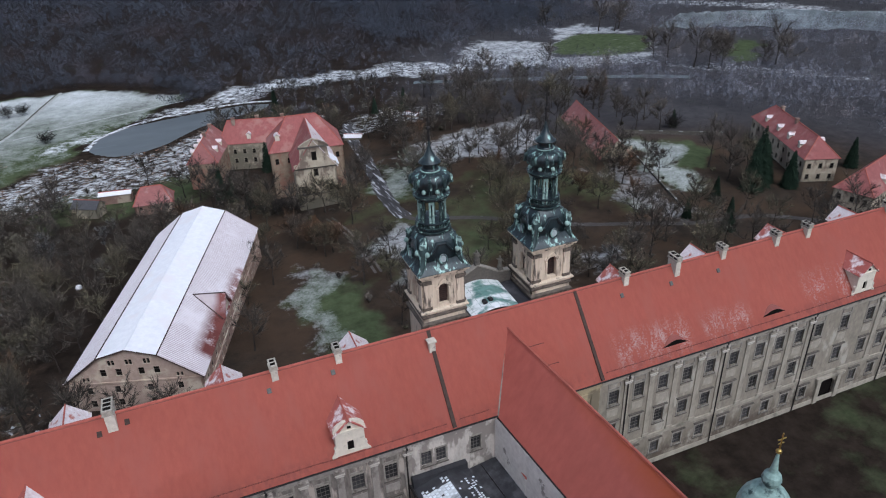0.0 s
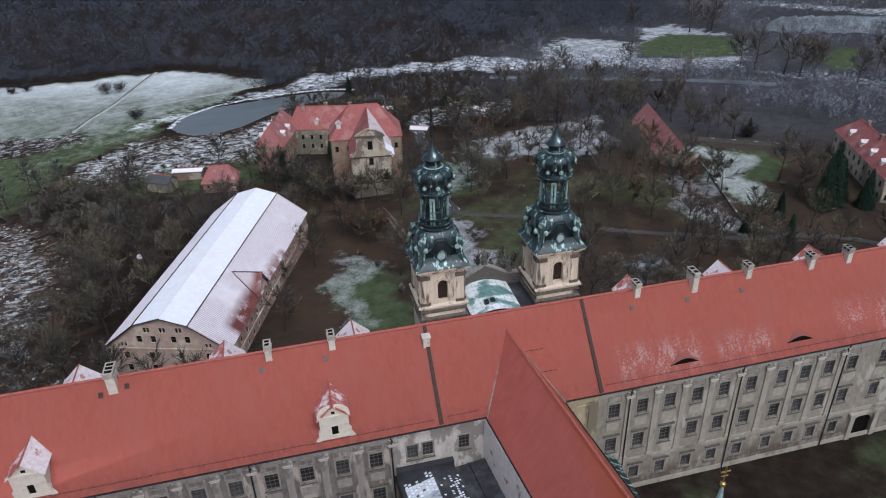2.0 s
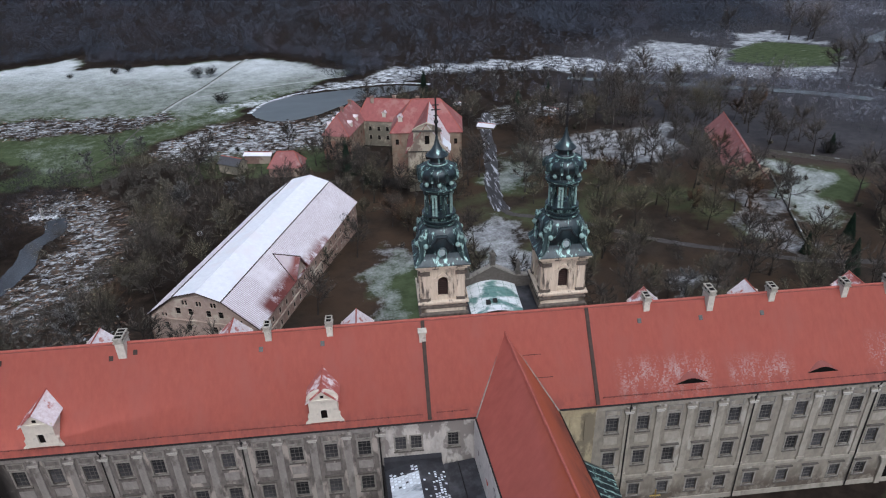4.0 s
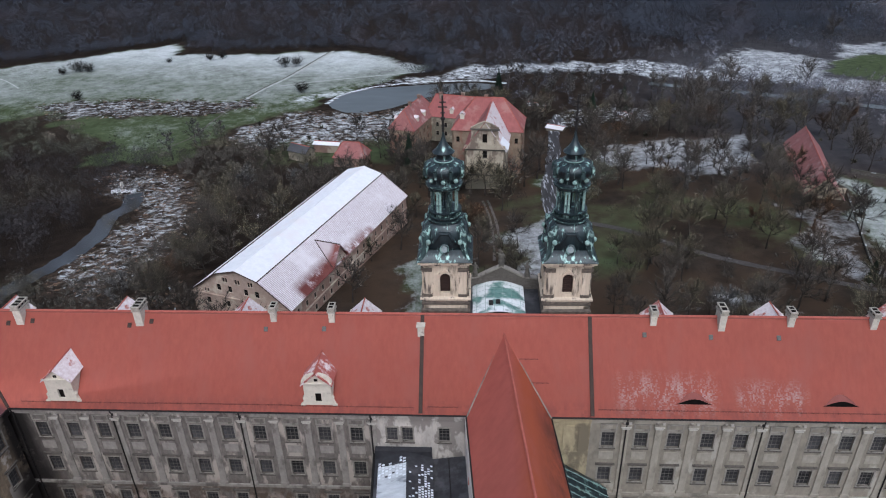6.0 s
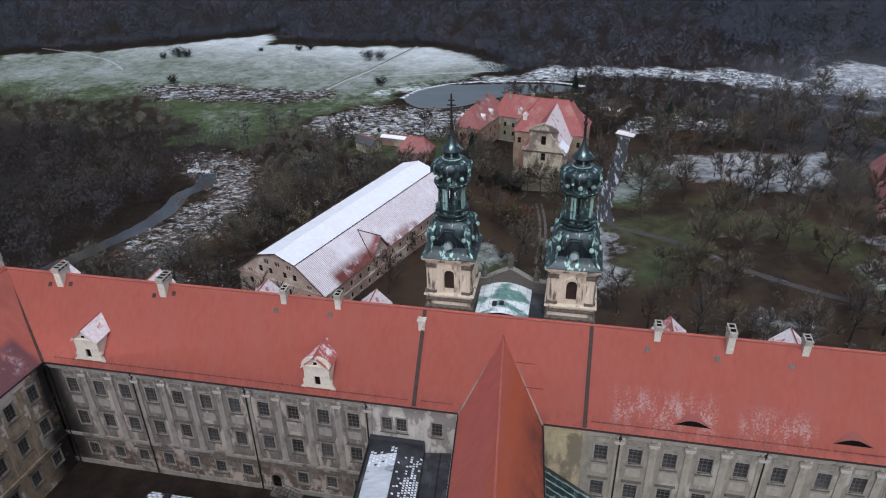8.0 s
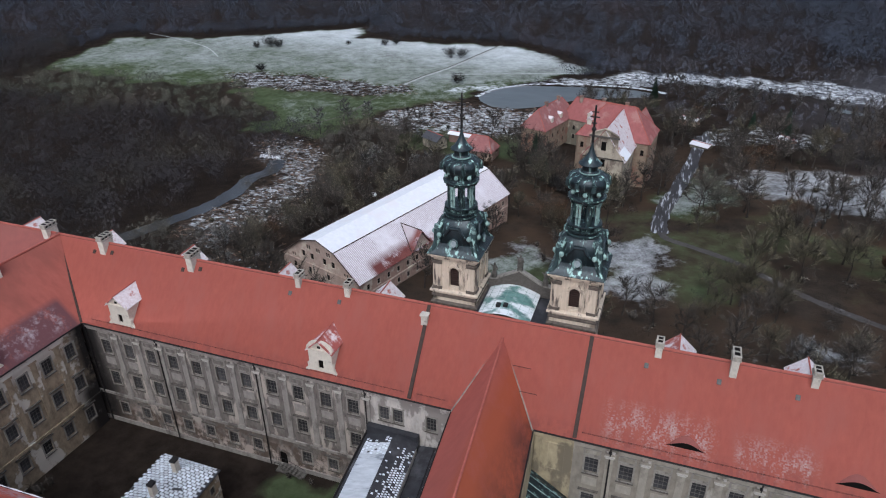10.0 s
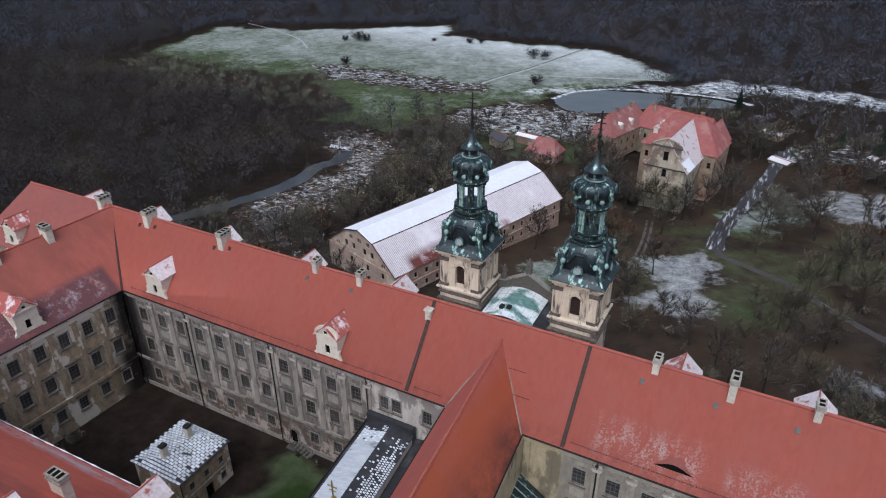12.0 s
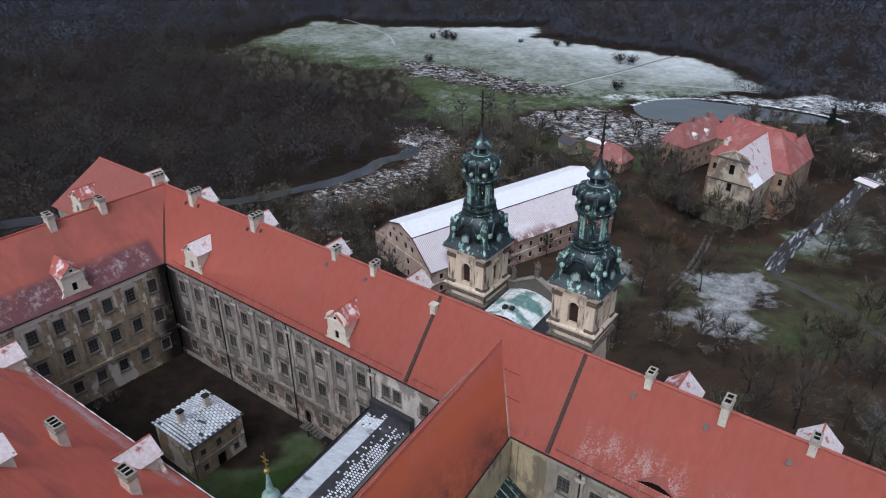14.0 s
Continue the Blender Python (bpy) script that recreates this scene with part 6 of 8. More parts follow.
part("wall", bm, PLASTER_Y, chapel)

# ---- small house in the courtyard ----
hut = thing("courtyard_house", "small two-storey house with snowy slate roof", "house")
HX0, HX1, HY0, HY1, HZ = -64.0, -50.4, -37.0, -23.4, 9.44
bm = bmesh.new()
mid = ((HX0 + HX1) / 2, (HY0 + HY1) / 2)
P4 = [(HX0, HY0, HZ), (HX1, HY0, HZ), (HX1, HY1, HZ), (HX0, HY1, HZ)]
rg = [(mid[0], mid[1] - 3.4, HZ + 1.5), (mid[0], mid[1] + 3.4, HZ + 1.5)]
slab(bm, [P4[0], P4[1], rg[0]], 0.2)
slab(bm, [P4[2], P4[3], rg[1]], 0.2)
slab(bm, [P4[1], P4[2], rg[1], rg[0]], 0.2)
slab(bm, [P4[3], P4[0], rg[0], rg[1]], 0.2)
part("roof", bm, SLATE, hut, "dark slate roof with snow on every other slate")


def hut_z(x, y):
    return HZ + 1.5 * min(min(x - HX0, HX1 - x) / 6.8, min(y - HY0, HY1 - y) / 3.4, 1.0)


bm = bmesh.new()
box(bm, -0.42, 0.42, -0.22, 0.22, 0, 0.06)
proto = part("slate", bm, SLATE_SNOW)
dia = proto.data
bpy.data.objects.remove(proto)
cols, courses = 13, 22
for j in range(courses):
    for i in range(cols):
        x, y = HX0 + (i + 0.3 + 0.5 * (j % 2)) * (HX1 - HX0) / cols, HY0 + (j + 0.5) * (HY1 - HY0) / courses
        if rs.random() < 0.03 or not HX0 + 0.3 < x < HX1 - 0.3:
            continue
        e = 0.05
        gxs = (hut_z(x + e, y) - hut_z(x - e, y)) / (2 * e)
        gys = (hut_z(x, y + e) - hut_z(x, y - e)) / (2 * e)
        ob = new("slate", dia)
        ob.parent = hut
        ob.matrix_basis = pose(x, y, hut_z(x, y) + 0.02, math.degrees(math.atan(gys)), -math.degrees(math.atan(gxs)), rs.uniform(-2, 2)) @ Matrix.Diagonal((rs.uniform(0.97, 1.12), rs.uniform(1.0, 1.2), 1, 1))
bm = bmesh.new()
facade(bm, (HX0 + 1.21, HY0 + 0.5), (1, 0), 11.18, 0, HZ - 0.2, [], 0.4, 0.7)
facade(bm, (HX1 - 0.5, HY0 + 0.5), (0, 1), 12.6, 0, HZ - 0.2, [(1.8, 3.0, 5.6, 7.4), (5.7, 6.9, 5.6, 7.4), (9.6, 10.8, 5.6, 7.4), (1.8, 3.0, 1.4, 3.2), (5.4, 7.4, 0.0, 3.2), (9.6, 10.8, 1.4, 3.2)], 0.4, 0.7)
facade(bm, (HX1 - 1.21, HY1 - 0.5), (-1, 0), 11.18, 0, HZ - 0.2, [], 0.4, 0.7)
facade(bm, (HX0 + 0.5, HY1 - 0.5), (0, -1), 12.6, 0, HZ - 0.2, [], 0.4, 0.7)
part("wall", bm, PLASTER_S, hut)
for yy, z in ((2.4, 6.5), (6.3, 6.5), (10.2, 6.5), (2.4, 2.3), (10.2, 2.3)):
    window(hut, pose(HX1 - 0.5, HY0 + 0.5 + yy, z, 0, 0, 90), 1.2, 1.8, PILASTER_R, 0.15, False, 0.25)
bm = bmesh.new()
box(bm, HX1 - 1.0, HX1 - 0.95, HY0 + 5.7, HY0 + 8.1, 0, 3.3)
part("door", bm, DARK, hut, "dark open doorway")
bm = bmesh.new()
box(bm, HX1 - 0.497, HX1 - 0.35, HY0 + 0.5, HY1 - 0.5, 4.2, 4.6)
part("string_course", bm, PILASTER_R, hut)
bm = bmesh.new()
tube(bm, (HX1 - 0.45, HY0 + 0.4, 0.2), (HX1 - 0.45, HY0 + 0.4, HZ - 0.2), 0.1)
part("downpipe", bm, IRON, hut)
for x, y in ((-57.6, -33.6), (-57.4, -27.4)):
    bm = bmesh.new()
    box(bm, -0.5, 0.5, -0.62, 0.62, -1.0, 2.6, bevel=0.04)
    c = part("chimney", bm, CHIMNEY, hut)
    c.matrix_basis = pose(x, y, hut_z(x, y))
    bm = bmesh.new()
    box(bm, -0.6, 0.6, -0.72, 0.72, 2.603, 3.1, bevel=0.04)
    part("cap", bm, IRON, c)
bm = bmesh.new()
box(bm, -0.9, 0.9, -0.25, 0.25, 0.1, 0.25)
r = part("roof_hatch", bm, SLATE, hut)
r.matrix_basis = pose(-54.6, -31.0, hut_z(-54.6, -31.0) + 0.05, 0, 10, 25)
# ---- granary ----
gran = thing("granary", "long old granary under a snowy gambrel roof", "granary", at=pose(-71.0, 54.9, 0, 0, 0, -18.2))
GW, GB, GE, GM, GT, GL = 16.4, 7.1, 8.3, 15.3, 17.4, 78.0
RIB_SNOW = material("snow_on_ribs", (0.78, 0.76, 0.80), (0.66, 0.63, 0.66), 0.6, 0.8, bump=0.1)
patched(RIB_SNOW, (0.15, 0.044, 0.038), 13.6, 18.5, 6.5, 25, 0.3, 0.28, 0.46, 1.3)
patched(RIBBED, (0.14, 0.040, 0.035), 13.6, 18.5, 6.5, 25, 0.3, 0.28, 0.46, 1.3)
for m in (RIB_SNOW, RIBBED):
    patched(m, (0.19, 0.062, 0.054), 14.9, 18.5, 18, 50, 0.25, 0.40, 0.54, 1.0)
patched(RIBBED, (0.45, 0.40, 0.41), 12.0, 17.5, 36, 70, 0.25, 0.42, 0.66, 1.6)
secs = [(-GW - 0.5, GE - 0.35), (-GB, GM), (0, GT), (GB, GM), (GW + 0.5, GE - 0.35)]
for i, ((xa, za), (xb, zb)) in enumerate(zip(secs, secs[1:])):
    bm = bmesh.new()
    slab(bm, [(xa, -0.6, za), (xa, GL + 0.6, za), (xb, GL + 0.6, zb), (xb, -0.6, zb)], 0.3)
    part("roof", bm, SNOW if i in (1, 2) else RIBBED, gran, "snow-covered sheet roof slope" if i in (1, 2) else "ribbed roof slope, snow thawing off red tiles")
    bm = bmesh.new()
    n = int(GL / 0.62)
    for k in range(n):
        y = 0.2 + k * GL / n
        if i in (0, 3):
            d = Vector((xb - xa, 0, zb - za)).normalized()
            nrm = Vector((-d.z, 0, d.x)) * 0.07
            a, b = Vector((xa, y, za)) + nrm, Vector((xb, y, zb)) + nrm
            slab(bm, [a + Vector((0, -0.1, 0)), a + Vector((0, 0.1, 0)), b + Vector((0, 0.1, 0)), b + Vector((0, -0.1, 0))], 0.1)
    if i in (0, 3):
        tagged(part("roof_ribs", bm, RIB_SNOW, gran), kind="stuff")
    else:
        bm.free()
for x, z in ((-GB, GM), (GB, GM)):
    bm = bmesh.new()
    tube(bm, (x, -0.6, z + 0.08), (x, GL + 0.6, z + 0.08), 0.17)
    part("break_edge", bm, STRIP, gran)
bm = bmesh.new()
tube(bm, (0, -0.6, GT), (0, GL + 0.6, GT), 0.15)
part("ridge", bm, SNOW, gran)
for (xa, za), (xb, zb) in zip(secs, secs[1:]):
    bm = bmesh.new()
    tube(bm, (xa, -0.62, za - 0.12), (xb, -0.62, zb - 0.12), 0.2, sides=4)
    part("verge", bm, STRIP, gran)
# gable wall with windows
gwin = [(x, 13.5, 0.72, 1.5) for x in (-4.6, -3.7, -0.5, 0.4, 3.7, 4.6)] + [(x, 10.7, 1.4, 2.0) for x in (-6.6, -2.9, 2.4, 6.0)] + [(-11.6, 9.0, 0.62, 1.2), (-10.6, 9.0, 0.62, 1.2), (10.6, 9.0, 0.62, 1.2), (11.6, 9.0, 0.62, 1.2)] + [(x, 5.6, 1.4, 2.0) for x in (-11, -4.4, 3.4, 10.6)] + [(x, 1.6, 1.4, 2.0) for x in (-11, -4.4, 3.4, 10.6)]
for yy, rz in ((0, 0), (GL, 180)):
    bm = bmesh.new()
    facade(bm, (-GW, 0), (1, 0), 2 * GW, -8, 8.0, [(x + GW - w / 2, x + GW + w / 2, z - h / 2, z + h / 2) for x, z, w, h in gwin if z < 7], 0.4, 0.8)
    # stepped strips under the gambrel, each as wide as the roof allows
    def reach(z):
        return GW - (z - 8.0) * (GW - GB) / (GM - 8.0) if z < GM else GB * (GT - z) / (GT - GM)
    levels = [8.0, 8.4, 9.6, 9.7, 11.7, 12.75, 14.25, 15.3, 16.2, 17.2]
    for za, zb in zip(levels, levels[1:]):
        hs = sorted((x - w / 2, x + w / 2) for x, z, w, h in gwin if z - h / 2 <= za + 1e-6 and z + h / 2 >= zb - 1e-6)
        a, b = reach(za) - 0.2, reach(zb) - 0.2
        xs = [None] + hs + [None]
        cur = (-a, -b)
        for h0, h1 in hs + [(None, None)]:
            end = (a, b) if h0 is None else (h0, h0)
            f = [bm.verts.new(p) for p in ((cur[0], 0, za), (end[0], 0, za), (end[1], 0, zb), (cur[1], 0, zb))]
            bm.faces.new(f)
            cur = (h1, h1)
    w_ = part("gable_wall", bm, GRANARY, gran)
    w_.matrix_basis = pose(0, yy, 0, 0, 0, rz)
    for x, z, w, h in gwin:
        m = pose(0, yy, 0, 0, 0, rz) @ pose(x, 0, z)
        window(gran, m, w, h, GRANARY, 0.12, False, 0.25, (1, 2), DARK)
    bm = bmesh.new()
    box(bm, -GW - 0.1, GW + 0.1, -0.25, -0.003, 7.55, 7.95)
    part("string_course", bm, GRANARY, gran).matrix_basis = pose(0, yy, 0, 0, 0, rz)
sideaxes = [3.5 + 4.45 * i for i in range(17)]
for s in (1, -1):
    bm = bmesh.new()
    hs = []
    for y in sideaxes:
        for z in (1.4, 5.4):
            hs.append((y, z))
    if s > 0:
        facade(bm, (GW, 0), (0, 1), GL, -8, GE, [(y - 0.6, y + 0.6, z - 0.9, z + 0.9) for y, z in hs], 0.4, 0.8)
        for y, z in hs:
            window(gran, pose(GW, y, z, 0, 0, 90), 1.2, 1.8, GRANARY, 0.14, False, 0.25, (1, 2), DARK)
    else:
        facade(bm, (-GW, GL), (0, -1), GL, -8, GE, [], 0.4, 0.8)
    part("side_wall", bm, GRANARY_S, gran)
bm = bmesh.new()
box(bm, GW + 0.003, GW + 0.25, 0, GL, 3.2, 3.6)
part("string_course", bm, GRANARY, gran)
# cross gable over the side wall
gy_ = 27.5
bm = bmesh.new()
for s in (-1, 1):
    slab(bm, [(8.6, gy_, 14.2), (GW + 0.9, gy_, 14.2), (GW + 0.9, gy_ + s * 4.6, 8.7), (16.0, gy_ + s * 4.6, 8.7)], 0.25)
cg = part("cross_roof", bm, RIBBED, gran)
bm = bmesh.new()
tube(bm, (8.5, gy_, 14.25), (GW + 0.9, gy_, 14.25), 0.16)
for s in (-1, 1):
    tube(bm, (8.6, gy_, 14.2), (16.6, gy_ + s * 4.6, 8.75), 0.15)
part("edge", bm, STRIP, cg)
bm = bmesh.new()
v = [bm.verts.new(p) for p in ((GW + 0.1, gy_ - 4.2, 8.2), (GW + 0.1, gy_ + 4.2, 8.2), (GW + 0.1, gy_, 13.8))]
bm.faces.new(v)
part("gable", bm, GRANARY, cg)


# ---- simple houses ----
def house(name, label, at, w, l, base, eave, top, wall, roof, hip=0.0, category="house", windows=(), group="", chim=(), dorm=(), snow_side=None, over=0.5):
    """A house with its ridge along local y, from y = 0 to l; windows: (side, along, z, w, h), with sides 0 front, 1 right, 2 back, 3 left."""
    t = thing(name, label, category, group, at=at)
    h = w / 2
    runs = {0: ((-h, 0), (1, 0), w), 1: ((h, 0), (0, 1), l), 2: ((h, l), (-1, 0), w), 3: ((-h, l), (0, -1), l)}
    for k, (o, u, n) in runs.items():
        bm = bmesh.new()
        facade(bm, o, u, n, base, eave, [(a - ww / 2, a + ww / 2, z - hh / 2, z + hh / 2) for sd, a, z, ww, hh in windows if sd == k], 0.35, 0.6)
        if hip == 0 and k in (0, 2):
            y = 0.0 if k == 0 else l
            bm.faces.new([bm.verts.new(p) for p in ((-h, y, eave), (h, y, eave), (0, y, top - 0.2))])
        part("wall", bm, wall, t)
        for sd, a, z, ww, hh in windows:
            if sd == k:
                window(t, pose(o[0] + u[0] * a, o[1] + u[1] * a, z, 0, 0, (0, 90, 180, 270)[k]), ww, hh, wall, 0.18, False, 0.2, (1, 2), DARK)
    dz = over * (top - eave) / h
    E = [(-h - over, -over, eave - dz), (h + over, -over, eave - dz), (h + over, l + over, eave - dz), (-h - over, l + over, eave - dz)]
    r0, r1 = (0, hip if hip else -over, top), (0, l - hip if hip else l + over, top)
    for i, pts in enumerate(([E[1], E[2], r1, r0], [E[3], E[0], r0, r1])):
        bm = bmesh.new()
        slab(bm, pts, 0.25)
        part("roof", bm, FROST if snow_side == i else roof, t)
    if hip:
        for pts in ([E[0], E[1], r0], [E[2], E[3], r1]):
            bm = bmesh.new()
            slab(bm, pts, 0.25)
            part("roof", bm, roof, t)
    bm = bmesh.new()
    tube(bm, r0, r1, 0.22)
    if hip:
        for e, r in ((E[0], r0), (E[1], r0), (E[2], r1), (E[3], r1)):
            tube(bm, e, r, 0.18)
    part("ridge", bm, RIM, t)
    for x, y, z, k in chim:
        bm = bmesh.new()
        box(bm, x - 0.55 * k, x + 0.55 * k, y - 0.7 * k, y + 0.7 * k, z - 3, z + 1.6)
        box(bm, x - 0.7 * k, x + 0.7 * k, y - 0.85 * k, y + 0.85 * k, z + 1.603, z + 2.0)
        part("chimney", bm, BRICK, t)
    for s, y, z in dorm:
        xx = s * h * (top - z) / (top - eave)
        bm = bmesh.new()
        box(bm, xx - 1.4 if s > 0 else xx - 0.9, xx + 0.9 if s > 0 else xx + 1.4, y - 0.9, y + 0.9, z - 1.5, z + 1.1)
        d = part("dormer", bm, DORMER_W, t)
        bm = bmesh.new()
        for q in (-1, 1):
            slab(bm, [(xx - 2.2 if s > 0 else xx - 1.1, y, z + 2.0), (xx + 1.1 if s > 0 else xx + 2.2, y, z + 2.0), (xx + 1.1 if s > 0 else xx + 2.2, y + q * 1.3, z + 0.9), (xx - 2.2 if s > 0 else xx - 1.1, y + q * 1.3, z + 0.9)], 0.12)
        part("dormer_roof", bm, FROST, d)
    return t


def even(side, n, l, zs, w=1.3, h=2.0):
    return tuple((side, l * (i + 0.5) / n, z, w, h) for i in range(n) for z in zs)


# the old palace beyond the park: main block with a projecting front, rear range and side range
house("palace", "ruined stone palace with red hipped roof", pose(14.67, 185.2, 0, 0, 0, 83.5), 19, 30, -9, 14.2, 25.4, PALACE_D, TILE_FAR, 9.0, "palace",
      even(0, 4, 19, (1, 9), 1.4, 2.6) + even(3, 6, 30, (9.6,), 1.4, 2.4) + even(2, 4, 19, (1, 9), 1.4, 2.6), dorm=((-1, 26.0, 18.6),))
pavilion = house("palace_pavilion", "pale stone palace front with curved gable", pose(-2.3, 157.6, 0, 0, 0, -6.5), 16.0, 32, -9, 13.6, 24.6, PALACE, TILE_FAR, 0, "palace front",
      ((0, 8.0, 10.8, 1.7, 3.0), (0, 2.6, 4, 1.6, 2.8), (0, 13.4, 4, 1.6, 2.8)) + even(1, 2, 15, (8, 1), 1.4, 2.8), snow_side=0, over=0.9)
pv = pavilion
# tall middle bay with a bowed pediment, over sloping shoulders
bm = bmesh.new()
out = [(-8.3, 13.2), (-8.2, 14.6), (-6.9, 15.0), (-5.9, 16.4), (-5.5, 18.2), (-5.3, 21.3), (-5.6, 22.0), (-2.8, 23.6), (0, 24.7), (2.8, 23.6), (5.6, 22.0), (5.3, 21.3), (5.5, 18.2), (5.9, 16.4), (6.9, 15.0), (8.2, 14.6), (8.3, 13.2)]
for pts in ([p for p in out if p[0] <= 0] + [(0, 19.6), (-0.95, 19.6), (-0.95, 16.0), (-0.95, 13.2)], [(0.95, 13.2), (0.95, 16.0), (0.95, 19.6), (0, 19.6)] + [p for p in out if p[0] >= 0], [(-0.95, 13.2), (-0.95, 16.0), (0.95, 16.0), (0.95, 13.2)]):
    a = [bm.verts.new((x, -0.75, z)) for x, z in pts]
    b = [bm.verts.new((x, -0.2, z)) for x, z in pts]
    bm.faces.new(a)
    bm.faces.new(b[::-1])
    for i in range(len(pts)):
        j = (i + 1) % len(pts)
        bm.faces.new((a[i], b[i], b[j], a[j]))
part("front_gable", bm, PALACE, pv, "curved pale stone gable")
bm = bmesh.new()
for (xa, za), (xb, zb) in zip(out[6:10], out[7:11]):
    slab(bm, [(xa, -1.3, za + 0.3), (xb, -1.2, zb + 0.3), (xb, -0.2, zb + 0.3), (xa, -0.2, za + 0.3)], 0.35)
part("coping", bm, PALACE, pv)
bm = bmesh.new()
box(bm, -0.95, 0.95, -0.4, -0.3, 16.0, 19.6)
part("opening", bm, DARK, pv, "dark glassless window")
for w, z0, z1, d in ((8.5, 12.6, 13.15, 0.35), (8.4, 1.6, 2.2, 0.3), (5.9, 21.3, 21.9, 1.25)):
    bm = bmesh.new()
    box(bm, -w, w, -d if d < 1 else -d, -0.003 if d < 1 else -0.753, z0, z1)
    part("cornice", bm, LEDGE, pv)
for x in (-4.6, -1.9, 1.9, 4.6):
    bm = bmesh.new()
    box(bm, x - 0.4, x + 0.4, -0.95, -0.753, 13.3, 21.2)
    part("pilaster", bm, PALACE, pv)
# snow lying on the flared eaves
for nm, pts in (("eaves_snow", [(6.3, -0.5, 16.2), (6.3, 7.0, 16.2), (9.4, 7.0, 13.2), (9.4, -0.5, 13.2)]),):
    bm = bmesh.new()
    slab(bm, pts, 0.3)
    part(nm, bm, SNOW, pv, "snow on the flared eaves")
house("palace_range", "rear palace range with long red roof", pose(8, 229, 0, 0, 0, 73), 13, 40, -11, 2.6, 11.6, PALACE, TILE_FAR, 4, "palace", even(3, 9, 40, (-2, -6.5), 1.4, 2.2), chim=((1, 10, 11, 1.1), (1, 22, 11, 1.1), (-1, 33, 11, 1.1)), dorm=((-1, 6, 5), (-1, 26, 5)))
house("palace_wing", "palace side wing with red roof and white dormers", pose(-42.0, 212.5, 0, 0, 0, -17), 13, 32, -10, 2.6, 10.8, PALACE_D, TILE_OLD, 4, "palace", even(0, 2, 13, (-2, -6), 1.3, 2.0) + even(1, 6, 32, (-2, -6.5), 1.3, 2.0), chim=((0, 12, 10.5, 1.1), (0, 24, 10.5, 1.1)), dorm=((-1, 6, 5), (-1, 13, 5), (-1, 20, 5), (-1, 27, 5), (1, 9, 5), (1, 18, 5)))
house("palace_link", "low red-roofed link behind the palace", pose(2.5, 206, 0, 0, 0, -9.9), 11, 28, -10, 3, 11.0, BRICK, TILE_FAR, 0, "palace", even(3, 4, 28, (-2,), 1.3, 2.0))
# houses beyond the right-hand range
house("manor", "long pale house with red roof and white dormers", pose(179.2, 82.8, 0, 0, 0, -22.5), 13, 52, -2, 10, 16.6, PALACE, TILE_FAR, 6, "house", even(0, 3, 13, (2.2, 6.6)) + even(3, 10, 52, (2.2, 6.6)), chim=((0.5, 40, 16, 1), (-0.5, 24, 16, 1)), dorm=((-1, 9, 12), (-1, 19, 12), (-1, 29, 12), (-1, 41, 12), (1, 12, 12)))
house("cottage", "pale house with a red tile roof", pose(164.5, 56, 0, 0, 0, -72), 13, 30, -1, 9.6, 16.6, PALACE, TILE_FAR, 5, "house", even(0, 3, 13, (2.2, 6.4)) + even(3, 6, 30, (2.2, 6.4)), dorm=((1, 12, 11.5),))
house("barn", "steep red-roofed barn with a pale gable", pose(124.3, 138.5, 0, 0, 0, -14.3), 14, 58, -4, 1.2, 9.0, PALACE, TILE_OLD, 0, "barn", ((0, 7.5, 4.5, 1.2, 1.6),))
# small sheds
house("garden_house", "small house with a worn red roof", pose(-57.0, 199.5, 0, 0, 0, 84), 10.5, 15, -10, -5.0, 0.6, BRICK, TILE_OLD, 3.5, "house", even(0, 2, 10.5, (-7,), 1.1, 1.4) + even(3, 3, 15, (-7,), 1.1, 1.4))
house("lean_shed", "shed with a dark sheet roof beside garden plots", pose(-86, 206, 0, 0, 0, 60), 7, 11, -11, -6.2, -3.9, PALACE, SLATE, 0, "shed", ((0, 3.5, -7.8, 1.2, 1.2),))
house("white_shed", "low shed with a white snowy roof", pose(-74, 219.5, 0, 0, 0, 80), 4.5, 13, -12, -7.4, -6.6, BRICK, SNOW, 0, "shed")
house("roadside_shed", "white-roofed shed beside the lane", pose(39.5, 243, 0, 0, 0, 62), 6, 9, -12, -8.0, -7.2, PALACE, SNOW, 0, "shed")
house("small_shed", "small flat-roofed garden shed", pose(33, 285, 0, 0, 0, 70), 6, 10, -13, -8.6, -7.8, BRICK, SNOW, 0, "shed")
house("far_shed", "small flat-roofed garden shed", pose(78, 262, 0, 0, 0, 40), 5, 8, -13, -7.8, -7.0, BRICK, SNOW, 0, "shed")

# weir in the river and a lamp by the granary
weir = thing("weir", "white concrete weir post in the river", "weir", at=pose(-163, 171, -12.2))
bm = bmesh.new()
box(bm, -0.5, 0.5, -0.5, 0.5, 0, 5.2, bevel=0.06)
part("post", bm, PLASTER_W, weir)
bm = bmesh.new()
box(bm, -5.5, 5.5, -0.5, 0.5, 0.3, 1.2, bevel=0.05)
for k in range(5):
    box(bm, -5 + 2.3 * k, -4.2 + 2.3 * k, -1.6, 1.6, 0.2, 0.9)
part("sill", bm, SNOW, weir)


bm = bmesh.new()
lathe(bm, [(0.1, 0.0), (0.9, 0.2), (1.15, 0.9), (0.8, 1.6), (0.2, 1.85)], 12)
tank = part("water_tank", bm, SNOW)
tank.matrix_basis = pose(-90.8, 135.6, land(-90.8, 135.6) - 0.05)
tagged(tank, "white rounded water tank among bare trees", "tank")


